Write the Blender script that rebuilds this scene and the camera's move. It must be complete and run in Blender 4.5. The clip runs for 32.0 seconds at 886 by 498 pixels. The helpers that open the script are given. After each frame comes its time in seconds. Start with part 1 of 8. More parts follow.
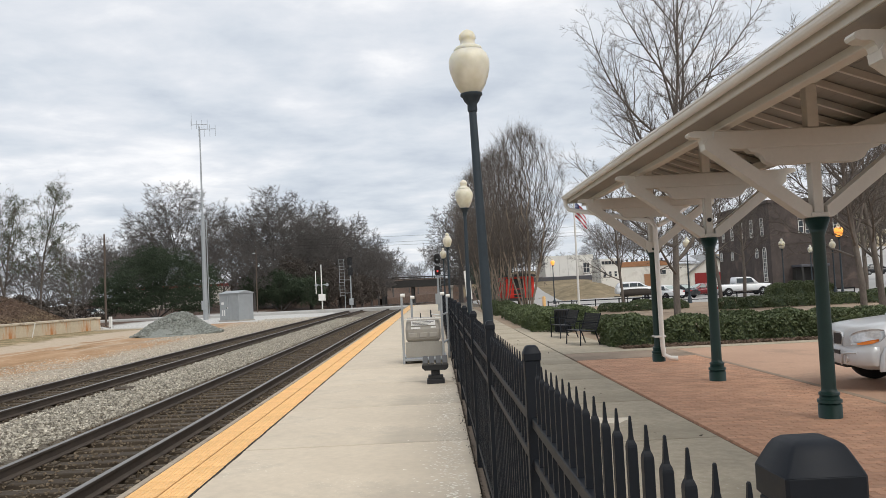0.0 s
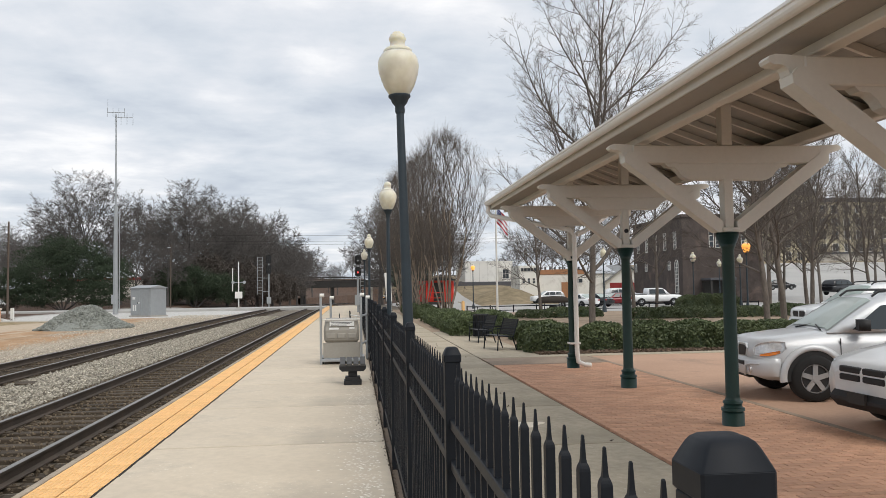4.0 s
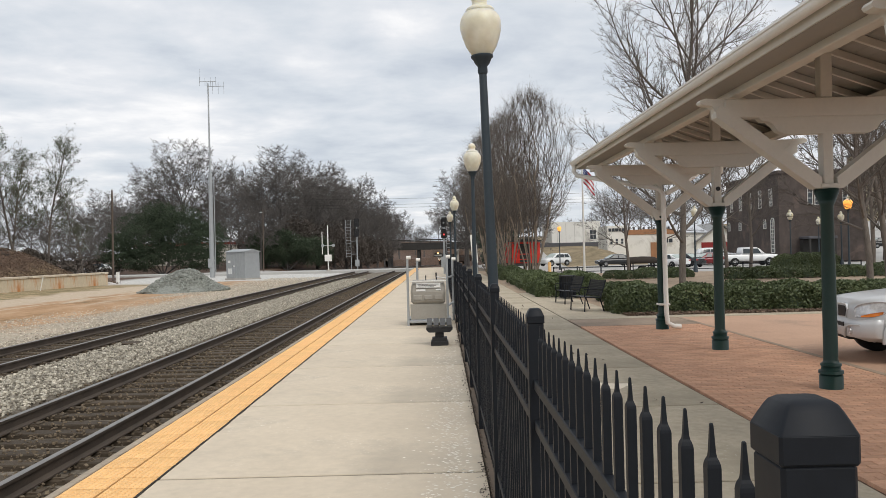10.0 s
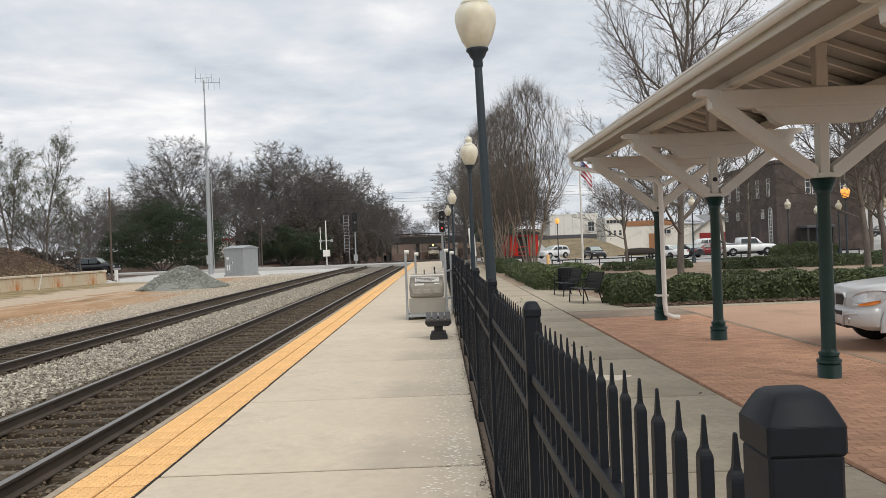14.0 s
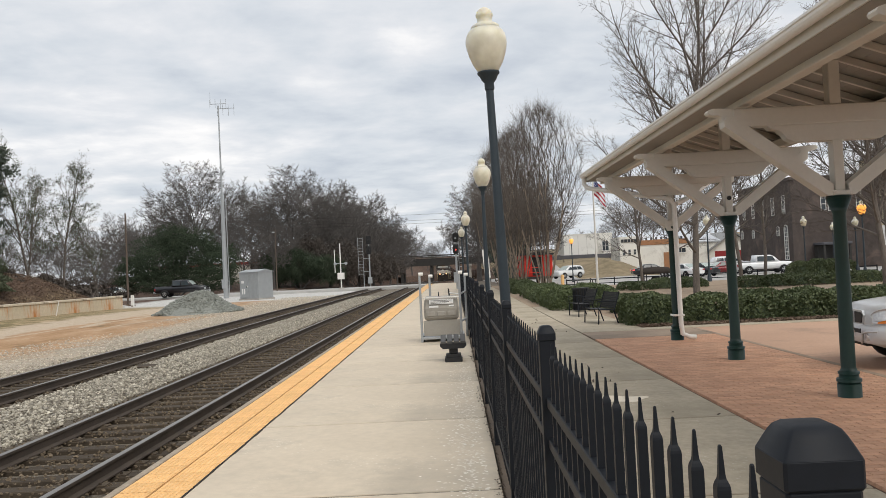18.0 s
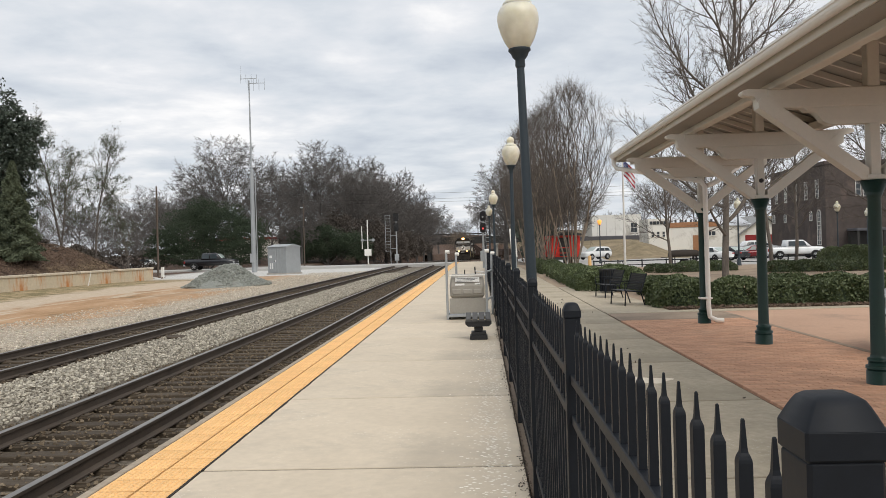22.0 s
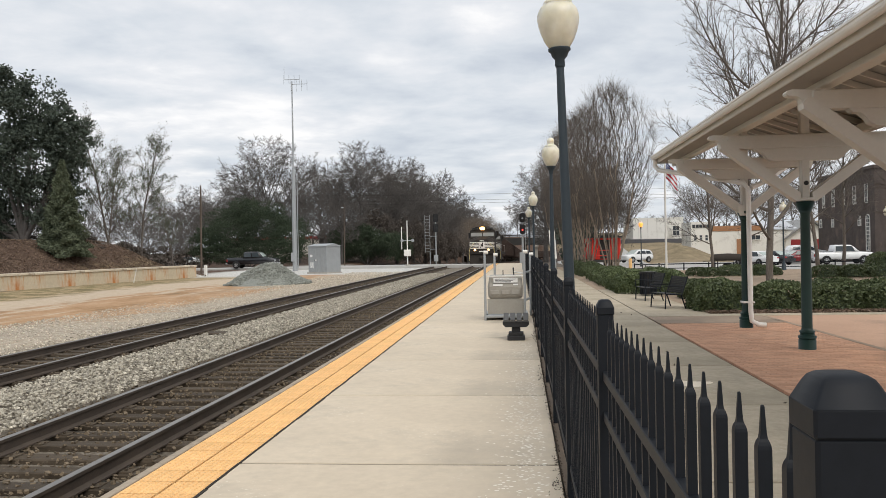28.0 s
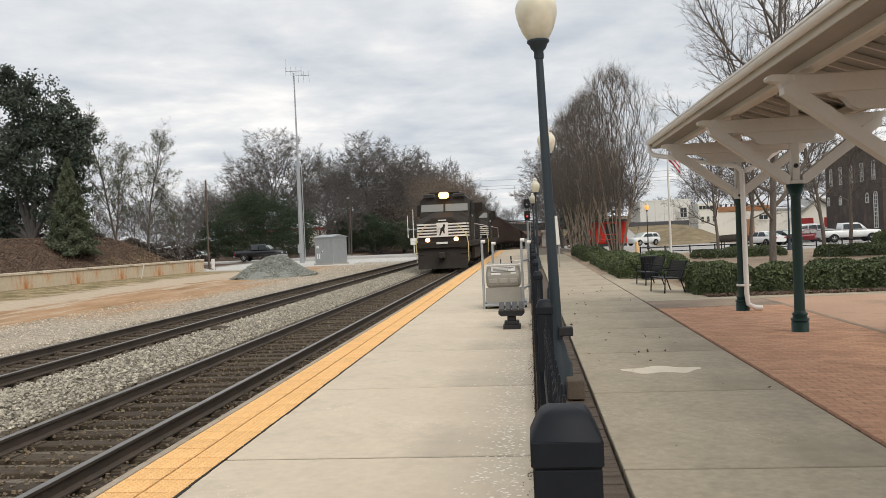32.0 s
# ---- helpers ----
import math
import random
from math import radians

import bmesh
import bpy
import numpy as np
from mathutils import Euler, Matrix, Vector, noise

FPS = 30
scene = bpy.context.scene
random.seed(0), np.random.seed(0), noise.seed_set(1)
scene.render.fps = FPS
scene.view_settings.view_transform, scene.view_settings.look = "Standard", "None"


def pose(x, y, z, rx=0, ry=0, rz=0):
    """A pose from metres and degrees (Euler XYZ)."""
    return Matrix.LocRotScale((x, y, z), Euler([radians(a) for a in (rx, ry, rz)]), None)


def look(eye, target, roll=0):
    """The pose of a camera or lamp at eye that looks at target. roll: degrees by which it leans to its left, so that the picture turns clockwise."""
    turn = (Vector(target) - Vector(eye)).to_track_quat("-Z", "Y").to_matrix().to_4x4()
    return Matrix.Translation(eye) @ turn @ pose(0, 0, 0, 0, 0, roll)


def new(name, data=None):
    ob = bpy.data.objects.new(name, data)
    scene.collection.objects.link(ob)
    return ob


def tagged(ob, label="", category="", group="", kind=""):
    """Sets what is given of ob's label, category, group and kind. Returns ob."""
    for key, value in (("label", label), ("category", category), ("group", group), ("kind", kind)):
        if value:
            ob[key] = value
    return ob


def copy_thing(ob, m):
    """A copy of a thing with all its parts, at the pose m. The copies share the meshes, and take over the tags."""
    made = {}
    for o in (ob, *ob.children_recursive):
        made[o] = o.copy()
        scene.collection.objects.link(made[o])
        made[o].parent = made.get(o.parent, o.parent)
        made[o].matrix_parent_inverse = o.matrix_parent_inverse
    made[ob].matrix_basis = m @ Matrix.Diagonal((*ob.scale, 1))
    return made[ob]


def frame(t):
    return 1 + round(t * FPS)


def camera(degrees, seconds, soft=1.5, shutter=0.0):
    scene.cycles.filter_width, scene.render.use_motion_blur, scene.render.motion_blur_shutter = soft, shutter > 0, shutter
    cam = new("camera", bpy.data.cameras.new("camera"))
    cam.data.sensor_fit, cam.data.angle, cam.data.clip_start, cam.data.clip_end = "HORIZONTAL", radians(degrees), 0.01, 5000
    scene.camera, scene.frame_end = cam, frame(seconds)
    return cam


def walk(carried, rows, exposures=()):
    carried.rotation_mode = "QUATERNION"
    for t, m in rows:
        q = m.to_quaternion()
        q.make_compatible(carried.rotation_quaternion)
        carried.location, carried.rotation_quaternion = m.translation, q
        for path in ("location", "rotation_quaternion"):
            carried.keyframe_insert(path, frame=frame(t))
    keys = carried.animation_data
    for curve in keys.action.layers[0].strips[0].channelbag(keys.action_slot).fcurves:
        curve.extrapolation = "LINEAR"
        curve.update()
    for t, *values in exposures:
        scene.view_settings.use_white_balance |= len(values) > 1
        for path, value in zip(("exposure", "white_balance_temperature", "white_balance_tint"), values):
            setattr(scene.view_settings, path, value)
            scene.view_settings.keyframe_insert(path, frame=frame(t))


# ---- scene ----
# camera: lens and walk
cam = camera(56.95, 32.0, soft=0.7)
PATH = [
    (0.0, pose(0.003, 0.022, 1.728, 92.71, 2.74, -0.56)),
    (0.5, pose(-0.004, 0.010, 1.731, 92.63, 2.31, -1.55)),
    (1.0, pose(-0.002, -0.000, 1.721, 92.71, 1.88, -1.92)),
    (1.5, pose(-0.007, 0.001, 1.723, 93.25, 1.32, -2.24)),
    (2.0, pose(-0.006, -0.003, 1.730, 93.86, 0.98, -2.70)),
    (2.5, pose(-0.020, -0.017, 1.716, 93.97, 0.56, -4.22)),
    (3.0, pose(-0.010, 0.007, 1.721, 93.66, 1.30, -5.72)),
    (3.5, pose(-0.011, 0.017, 1.720, 92.93, 1.11, -5.98)),
    (5.5, pose(-0.008, 0.023, 1.715, 92.63, -0.23, -6.26)),
    (6.0, pose(-0.017, 0.012, 1.706, 92.66, -0.76, -6.05)),
    (6.5, pose(-0.023, 0.024, 1.705, 92.04, -0.04, -6.19)),
    (7.0, pose(-0.006, 0.026, 1.715, 91.17, 0.67, -6.08)),
    (7.5, pose(-0.008, 0.025, 1.711, 90.83, 1.23, -5.58)),
    (8.0, pose(0.005, 0.024, 1.719, 90.74, 1.43, -4.95)),
    (8.5, pose(-0.005, 0.019, 1.718, 90.60, 1.20, -4.37)),
    (9.0, pose(0.002, 0.020, 1.717, 90.63, 0.80, -3.23)),
    (9.5, pose(-0.000, 0.024, 1.717, 90.51, 1.01, -1.47)),
    (10.0, pose(0.004, 0.014, 1.719, 90.16, 1.40, -0.14)),
    (10.5, pose(0.001, 0.004, 1.720, 90.13, 1.58, 0.45)),
    (11.0, pose(0.009, 0.018, 1.723, 89.87, 2.34, 0.29)),
    (11.5, pose(0.010, 0.018, 1.723, 89.56, 3.14, -0.12)),
    (12.0, pose(0.011, 0.004, 1.730, 89.42, 3.22, -0.17)),
    (12.5, pose(0.013, 0.014, 1.728, 90.19, 2.31, 0.18)),
    (13.0, pose(0.012, 0.017, 1.732, 90.61, 2.76, 0.60)),
    (13.5, pose(0.018, 0.002, 1.733, 90.33, 3.04, 0.32)),
    (14.0, pose(0.013, 0.008, 1.722, 89.72, 2.12, -0.25)),
    (14.5, pose(0.009, -0.011, 1.725, 90.35, 1.23, 0.36)),
    (16.5, pose(0.005, -0.001, 1.721, 91.47, 1.22, 0.33)),
    (17.0, pose(0.013, 0.010, 1.729, 91.36, 2.14, 0.06)),
    (17.5, pose(0.016, 0.006, 1.728, 91.32, 2.69, 0.21)),
    (18.0, pose(0.017, 0.006, 1.736, 91.26, 2.81, 0.74)),
    (18.5, pose(0.016, 0.007, 1.730, 91.23, 2.10, 1.09)),
    (19.0, pose(0.013, 0.013, 1.731, 91.33, 2.09, 1.37)),
    (19.5, pose(0.013, -0.005, 1.731, 91.50, 2.22, 1.48)),
    (20.0, pose(0.009, -0.019, 1.737, 91.97, 2.47, 1.98)),
    (20.5, pose(0.019, -0.040, 1.733, 92.14, 3.07, 3.35)),
    (21.0, pose(-0.003, -0.046, 1.732, 91.74, 1.97, 4.82)),
    (21.5, pose(-0.002, -0.008, 1.724, 91.09, 0.93, 4.16)),
    (22.0, pose(0.017, -0.001, 1.722, 89.82, 1.67, 2.62)),
    (22.5, pose(0.040, -0.028, 1.719, 89.88, 2.18, 2.42)),
    (23.0, pose(0.024, -0.029, 1.715, 90.63, 1.46, 3.09)),
    (23.5, pose(0.027, -0.000, 1.714, 90.90, 1.19, 3.62)),
    (24.0, pose(0.029, -0.015, 1.701, 90.61, 0.67, 3.88)),
    (24.5, pose(0.034, -0.011, 1.707, 90.25, 1.20, 4.42)),
    (25.0, pose(0.034, -0.004, 1.700, 90.33, 1.20, 5.01)),
    (25.5, pose(0.032, 0.000, 1.715, 90.59, 0.69, 5.14)),
    (27.5, pose(0.035, -0.009, 1.716, 90.02, 0.51, 5.53)),
    (28.0, pose(0.040, -0.028, 1.698, 89.97, 1.04, 5.39)),
    (28.5, pose(0.043, -0.007, 1.705, 90.06, 1.68, 4.80)),
    (29.0, pose(0.041, -0.000, 1.712, 90.05, 1.92, 4.35)),
    (29.5, pose(0.043, -0.007, 1.706, 90.24, 1.55, 4.28)),
    (30.0, pose(0.038, -0.022, 1.695, 90.37, 1.66, 4.35)),
    (30.5, pose(0.040, -0.029, 1.716, 89.78, 1.94, 5.48)),
    (31.0, pose(0.113, -0.029, 1.736, 88.34, 3.49, 6.41)),
    (31.5, pose(0.245, -0.033, 1.769, 88.60, 4.09, 5.41)),
    (32.0, pose(0.318, -0.085, 1.759, 89.10, 2.48, 6.00)),
]
walk(cam, PATH, exposures=[(0, 0.06, 6550, 10), (8, 0.06, 6600, 10), (14, 0.03, 6700, 10), (24, 0.07, 6680, 10), (30, 0.09, 6700, 10), (32, 0.05, 6850, 10)])

# ---- light: overcast winter day ----
world = bpy.data.worlds.new("world")
scene.world = world
world.use_nodes = True
wt = world.node_tree
wt.nodes.clear()


def node(tree, kind, **kw):
    n = tree.nodes.new(kind)
    for k, v in kw.items():
        n.inputs[k].default_value = v
    return n


def ramp(tree, stops):
    r = tree.nodes.new("ShaderNodeValToRGB")
    e = r.color_ramp.elements
    while len(e) < len(stops):
        e.new(0.5)
    for el, (p, c) in zip(e, stops):
        el.position, el.color = p, (*c, 1) if len(c) == 3 else c
    return r


SUN_EL, SUN_AZ = 50.0, 150.0
sky = wt.nodes.new("ShaderNodeTexSky")
sky.sky_type, sky.sun_disc = "NISHITA", False
sky.sun_elevation, sky.sun_rotation = radians(SUN_EL), radians(SUN_AZ)
coord = wt.nodes.new("ShaderNodeTexCoord")
# clouds lie on a flat layer: direction over its height
sep = wt.nodes.new("ShaderNodeSeparateXYZ")
wt.links.new(coord.outputs["Generated"], sep.inputs[0])
hz = node(wt, "ShaderNodeMath")
hz.operation = "ADD"
hz.inputs[1].default_value = 0.12
wt.links.new(sep.outputs["Z"], hz.inputs[0])
hm = wt.nodes.new("ShaderNodeMath")
hm.operation = "MAXIMUM"
hm.inputs[1].default_value = 0.06
wt.links.new(hz.outputs[0], hm.inputs[0])
div = wt.nodes.new("ShaderNodeVectorMath")
div.operation = "DIVIDE"
comb = wt.nodes.new("ShaderNodeCombineXYZ")
for k in range(3):
    wt.links.new(hm.outputs[0], comb.inputs[k])
wt.links.new(coord.outputs["Generated"], div.inputs[0])
wt.links.new(comb.outputs[0], div.inputs[1])
big = node(wt, "ShaderNodeTexNoise", Scale=0.75, Detail=5.0, Roughness=0.55, Distortion=0.25)
small = node(wt, "ShaderNodeTexNoise", Scale=3.0, Detail=6.0, Roughness=0.56, Distortion=0.15)
wt.links.new(div.outputs[0], big.inputs["Vector"])
wt.links.new(div.outputs[0], small.inputs["Vector"])
mixn = wt.nodes.new("ShaderNodeMix")
mixn.inputs[0].default_value = 0.45
wt.links.new(big.outputs[0], mixn.inputs[2])
wt.links.new(small.outputs[0], mixn.inputs[3])
clouds = ramp(wt, [(0.34, (0.49, 0.545, 0.63)), (0.47, (0.635, 0.685, 0.75)), (0.56, (0.74, 0.77, 0.82)), (0.68, (0.97, 0.97, 0.98))])
wt.links.new(mixn.outputs[0], clouds.inputs[0])
bg_sky = node(wt, "ShaderNodeBackground", Strength=0.08)
wt.links.new(sky.outputs[0], bg_sky.inputs[0])
bg_cloud = node(wt, "ShaderNodeBackground", Strength=1.08)
wt.links.new(clouds.outputs[0], bg_cloud.inputs[0])
mixw = wt.nodes.new("ShaderNodeMixShader")
mixw.inputs[0].default_value = 0.93
wt.links.new(bg_sky.outputs[0], mixw.inputs[1])
wt.links.new(bg_cloud.outputs[0], mixw.inputs[2])
wout = wt.nodes.new("ShaderNodeOutputWorld")
wt.links.new(mixw.outputs[0], wout.inputs[0])

sun = new("sun", bpy.data.lights.new("sun", "SUN"))
sun.data.energy, sun.data.angle, sun.data.color = 1.65, radians(40), (1.0, 0.95, 0.88)
SA, SE = radians(SUN_AZ), radians(SUN_EL)
sun.matrix_world = look((math.sin(SA) * math.cos(SE) * 50, math.cos(SA) * math.cos(SE) * 50, math.sin(SE) * 50), (0, 0, 0))
scene.view_settings.exposure = 0.0

# ---- materials ----
def mat(name, col, rough=0.75, metal=0.0, col2=None, scale=3.0, fine=40.0, mix=0.5, bump=0.15, dist=0.01, piece=0.0, stain=None, stain_map=(1, 1, 1), stain_scale=0.6, stain_at=(0.55, 0.7), spec=0.4, stretch=(1, 1, 1), speck=None):
    """Two-scale procedural surface. piece: how much alike pieces differ."""
    m = bpy.data.materials.new(name)
    m.use_nodes = True
    t = m.node_tree
    b = t.nodes["Principled BSDF"]
    tc = t.nodes.new("ShaderNodeTexCoord")
    mp = t.nodes.new("ShaderNodeMapping")
    mp.inputs["Scale"].default_value = stretch
    t.links.new(tc.outputs["Object"], mp.inputs[0])
    n1 = node(t, "ShaderNodeTexNoise", Scale=scale, Detail=6.0, Roughness=0.6)
    n2 = node(t, "ShaderNodeTexNoise", Scale=fine, Detail=4.0, Roughness=0.65)
    t.links.new(mp.outputs[0], n1.inputs["Vector"])
    t.links.new(mp.outputs[0], n2.inputs["Vector"])
    add = t.nodes.new("ShaderNodeMix")
    add.inputs[0].default_value = 0.45
    t.links.new(n1.outputs[0], add.inputs[2])
    t.links.new(n2.outputs[0], add.inputs[3])
    c2 = col2 if col2 else tuple(min(1, c * (1 - 0.45 * mix)) for c in col)
    c1 = col if col2 else tuple(min(1, c * (1 + 0.25 * mix)) for c in col)
    r = ramp(t, [(0.33, c2), (0.67, c1)])
    t.links.new(add.outputs[0], r.inputs[0])
    out = r.outputs[0]
    if stain:
        n3 = node(t, "ShaderNodeTexNoise", Scale=stain_scale, Detail=8.0, Roughness=0.7, Distortion=0.4)
        mp3 = t.nodes.new("ShaderNodeMapping")
        mp3.inputs["Scale"].default_value = stain_map
        t.links.new(tc.outputs["Object"], mp3.inputs[0])
        t.links.new(mp3.outputs[0], n3.inputs["Vector"])
        r3 = ramp(t, [(stain_at[0], (0, 0, 0)), (stain_at[1], (1, 1, 1))])
        t.links.new(n3.outputs[0], r3.inputs[0])
        mx = t.nodes.new("ShaderNodeMix")
        mx.data_type = "RGBA"
        t.links.new(r3.outputs[0], mx.inputs[0])
        t.links.new(out, mx.inputs[6])
        mx.inputs[7].default_value = (*stain, 1)
        out = mx.outputs[2]
    if speck:
        n4 = node(t, "ShaderNodeTexNoise", Scale=22.0, Detail=3.0, Roughness=0.7)
        n5 = node(t, "ShaderNodeTexNoise", Scale=0.9, Detail=4.0, Roughness=0.6)
        for q in (n4, n5):
            t.links.new(tc.outputs["Object"], q.inputs["Vector"])
        r4 = ramp(t, [(0.60, (0, 0, 0)), (0.66, (1, 1, 1))])
        r5 = ramp(t, [(0.50, (0, 0, 0)), (0.66, (1, 1, 1))])
        t.links.new(n4.outputs[0], r4.inputs[0])
        t.links.new(n5.outputs[0], r5.inputs[0])
        mu = t.nodes.new("ShaderNodeMath")
        mu.operation = "MULTIPLY"
        t.links.new(r4.outputs[0], mu.inputs[0])
        t.links.new(r5.outputs[0], mu.inputs[1])
        mx4 = t.nodes.new("ShaderNodeMix")
        mx4.data_type = "RGBA"
        t.links.new(mu.outputs[0], mx4.inputs[0])
        t.links.new(out, mx4.inputs[6])
        mx4.inputs[7].default_value = (*speck, 1)
        out = mx4.outputs[2]
    if piece:
        info = t.nodes.new("ShaderNodeObjectInfo")
        geo = t.nodes.new("ShaderNodeNewGeometry")
        sm = t.nodes.new("ShaderNodeMath")
        sm.operation = "ADD"
        t.links.new(info.outputs["Random"], sm.inputs[0])
        t.links.new(geo.outputs["Random Per Island"], sm.inputs[1])
        mr = t.nodes.new("ShaderNodeMapRange")
        mr.inputs["From Max"].default_value = 2.0
        mr.inputs["To Min"].default_value, mr.inputs["To Max"].default_value = 1 - piece, 1 + piece
        t.links.new(sm.outputs[0], mr.inputs[0])
        hs = t.nodes.new("ShaderNodeHueSaturation")
        t.links.new(mr.outputs[0], hs.inputs["Value"])
        t.links.new(out, hs.inputs["Color"])
        out = hs.outputs[0]
    t.links.new(out, b.inputs["Base Color"])
    b.inputs["Roughness"].default_value = rough
    b.inputs["Metallic"].default_value = metal
    b.inputs["Specular IOR Level"].default_value = spec
    rr = t.nodes.new("ShaderNodeMapRange")
    rr.inputs["To Min"].default_value, rr.inputs["To Max"].default_value = max(0.03, rough - 0.12), min(1, rough + 0.12)
    t.links.new(add.outputs[0], rr.inputs[0])
    t.links.new(rr.outputs[0], b.inputs["Roughness"])
    if bump:
        bp = node(t, "ShaderNodeBump", Strength=bump, Distance=dist)
        t.links.new(n2.outputs[0], bp.inputs["Height"])
        t.links.new(bp.outputs[0], b.inputs["Normal"])
    return m


def glow(name, col, strength):
    m = bpy.data.materials.new(name)
    m.use_nodes = True
    b = m.node_tree.nodes["Principled BSDF"]
    b.inputs["Base Color"].default_value = (*col, 1)
    b.inputs["Emission Color"].default_value = (*col, 1)
    b.inputs["Emission Strength"].default_value = strength
    return m


def glass(name, tint, rough=0.05):
    m = bpy.data.materials.new(name)
    m.use_nodes = True
    b = m.node_tree.nodes["Principled BSDF"]
    b.inputs["Base Color"].default_value = (*tint, 1)
    b.inputs["Roughness"].default_value = rough
    b.inputs["Specular IOR Level"].default_value = 0.6
    return m


CONCRETE = mat("platform_concrete", (0.70, 0.60, 0.465), 0.85, col2=(0.56, 0.475, 0.365), scale=0.7, fine=9, bump=0.12, dist=0.004, piece=0.07, stain=(0.42, 0.365, 0.29), stain_scale=0.35, stain_at=(0.50, 0.74), speck=(0.80, 0.74, 0.64))
WALKWAY = mat("walkway_concrete", (0.56, 0.48, 0.36), 0.85, col2=(0.33, 0.28, 0.205), scale=0.8, fine=10, bump=0.15, dist=0.004, piece=0.07, stain=(0.31, 0.265, 0.19), stain_scale=0.4, stain_at=(0.48, 0.72), speck=(0.66, 0.61, 0.52))
FLECK = mat("worn_fleck", (0.93, 0.88, 0.78), 0.9, mix=0.2)
JOINT = mat("joint_dark", (0.03, 0.025, 0.02), 0.95, mix=0.4)
EDGECONC = mat("edge_concrete", (0.47, 0.39, 0.30), 0.9, col2=(0.28, 0.23, 0.175), scale=2, fine=16, bump=0.2, stain=(0.20, 0.16, 0.12), stain_scale=1.2)
KERB = mat("kerb_concrete", (0.48, 0.45, 0.40), 0.85, col2=(0.33, 0.31, 0.28), scale=2, fine=20, bump=0.2)
TACTILE = mat("tactile_yellow", (0.90, 0.56, 0.25), 0.7, col2=(0.76, 0.45, 0.185), scale=1.5, fine=25, bump=0.1, piece=0.1, stain=(0.50, 0.33, 0.15), stain_scale=1.2, stain_at=(0.56, 0.8))
BRICK = mat("paving_brick", (0.72, 0.42, 0.27), 0.85, col2=(0.49, 0.265, 0.165), scale=1.2, fine=30, bump=0.2, piece=0.22, stain=(0.44, 0.275, 0.185), stain_scale=0.22, stain_at=(0.50, 0.72))
BRICK_BED = mat("brick_bed", (0.17, 0.10, 0.07), 0.95, scale=3, fine=40)
PLAZA = mat("red_concrete", (0.56, 0.36, 0.25), 0.85, col2=(0.42, 0.265, 0.18), scale=0.5, fine=15, bump=0.15, stain=(0.27, 0.195, 0.145), stain_scale=0.35)
APRON = mat("stained_apron", (0.42, 0.32, 0.235), 0.85, col2=(0.27, 0.20, 0.145), scale=0.7, fine=14, bump=0.15, stain=(0.20, 0.155, 0.115), stain_scale=0.5, stain_at=(0.46, 0.68))
EDGING = mat("edging_brick", (0.15, 0.115, 0.085), 0.9, col2=(0.09, 0.07, 0.055), scale=4, fine=30, piece=0.25)
BLACK = mat("fence_black", (0.010, 0.0125, 0.017), 0.55, mix=0.6, scale=3, fine=60, bump=0.06, dist=0.003, stain=(0.024, 0.027, 0.031), stain_scale=2.5, stain_at=(0.6, 0.85), spec=0.22)
LAMPPOST = mat("lamp_post_paint", (0.030, 0.044, 0.055), 0.5, mix=0.5, bump=0.05)
GREEN = mat("green_iron", (0.012, 0.036, 0.029), 0.45, mix=0.5, scale=4, bump=0.05)
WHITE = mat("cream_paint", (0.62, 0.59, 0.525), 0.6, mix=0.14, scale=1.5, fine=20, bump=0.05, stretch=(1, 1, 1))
# darker copy of the cream: shade under the canopy painted into its colour
CEIL_SHADED = mat("canopy_cream_shaded", (0.31, 0.295, 0.262), 0.65, mix=0.18, scale=1.5, fine=20, bump=0.05)
PIPE = mat("pipe_white", (0.80, 0.78, 0.73), 0.45, mix=0.12, bump=0.03)
ROOFTIN = mat("roof_metal", (0.30, 0.30, 0.29), 0.5, metal=0.3, mix=0.4)
RAIL = mat("rail_steel", (0.105, 0.080, 0.062), 0.75, metal=0.15, col2=(0.05, 0.040, 0.033), scale=2, fine=60, bump=0.15)
RAILTOP = mat("rail_worn_top", (0.27, 0.255, 0.24), 0.42, metal=0.7, mix=0.4)
TIE = mat("timber_tie", (0.115, 0.088, 0.060), 0.95, col2=(0.045, 0.034, 0.024), scale=4, fine=50, bump=0.4, piece=0.45, stretch=(1, 6, 6))
BALLAST = mat("ballast_stone", (0.62, 0.57, 0.47), 0.9, col2=(0.14, 0.125, 0.098), scale=9, fine=70, bump=0.3, piece=0.8)
BALLAST_DARK = mat("ballast_rusty", (0.25, 0.195, 0.130), 0.9, col2=(0.10, 0.074, 0.050), scale=9, fine=70, bump=0.3, piece=0.6)
YARDSTONE = mat("yard_stone", (0.64, 0.58, 0.48), 0.9, col2=(0.24, 0.205, 0.16), scale=9, fine=60, bump=0.3, piece=0.75)
GRAVEL = mat("gravel_grey", (0.37, 0.385, 0.345), 0.9, col2=(0.15, 0.158, 0.142), scale=9, fine=60, bump=0.3, piece=0.35)
BARK = mat("bark_grey", (0.20, 0.172, 0.147), 0.9, col2=(0.075, 0.064, 0.055), scale=5, fine=30, bump=0.4, stretch=(1, 1, 0.3))
BARK_DARK = mat("bark_dark", (0.148, 0.136, 0.127), 0.95, col2=(0.080, 0.073, 0.068), scale=3, fine=20, bump=0.2)
BARK_TAN = mat("bark_tan", (0.34, 0.275, 0.215), 0.85, col2=(0.18, 0.145, 0.112), scale=4, fine=25, bump=0.2)
BARK_TWIG = mat("twig_brown", (0.155, 0.130, 0.110), 0.9, col2=(0.085, 0.072, 0.061), scale=3, fine=20, bump=0.1)
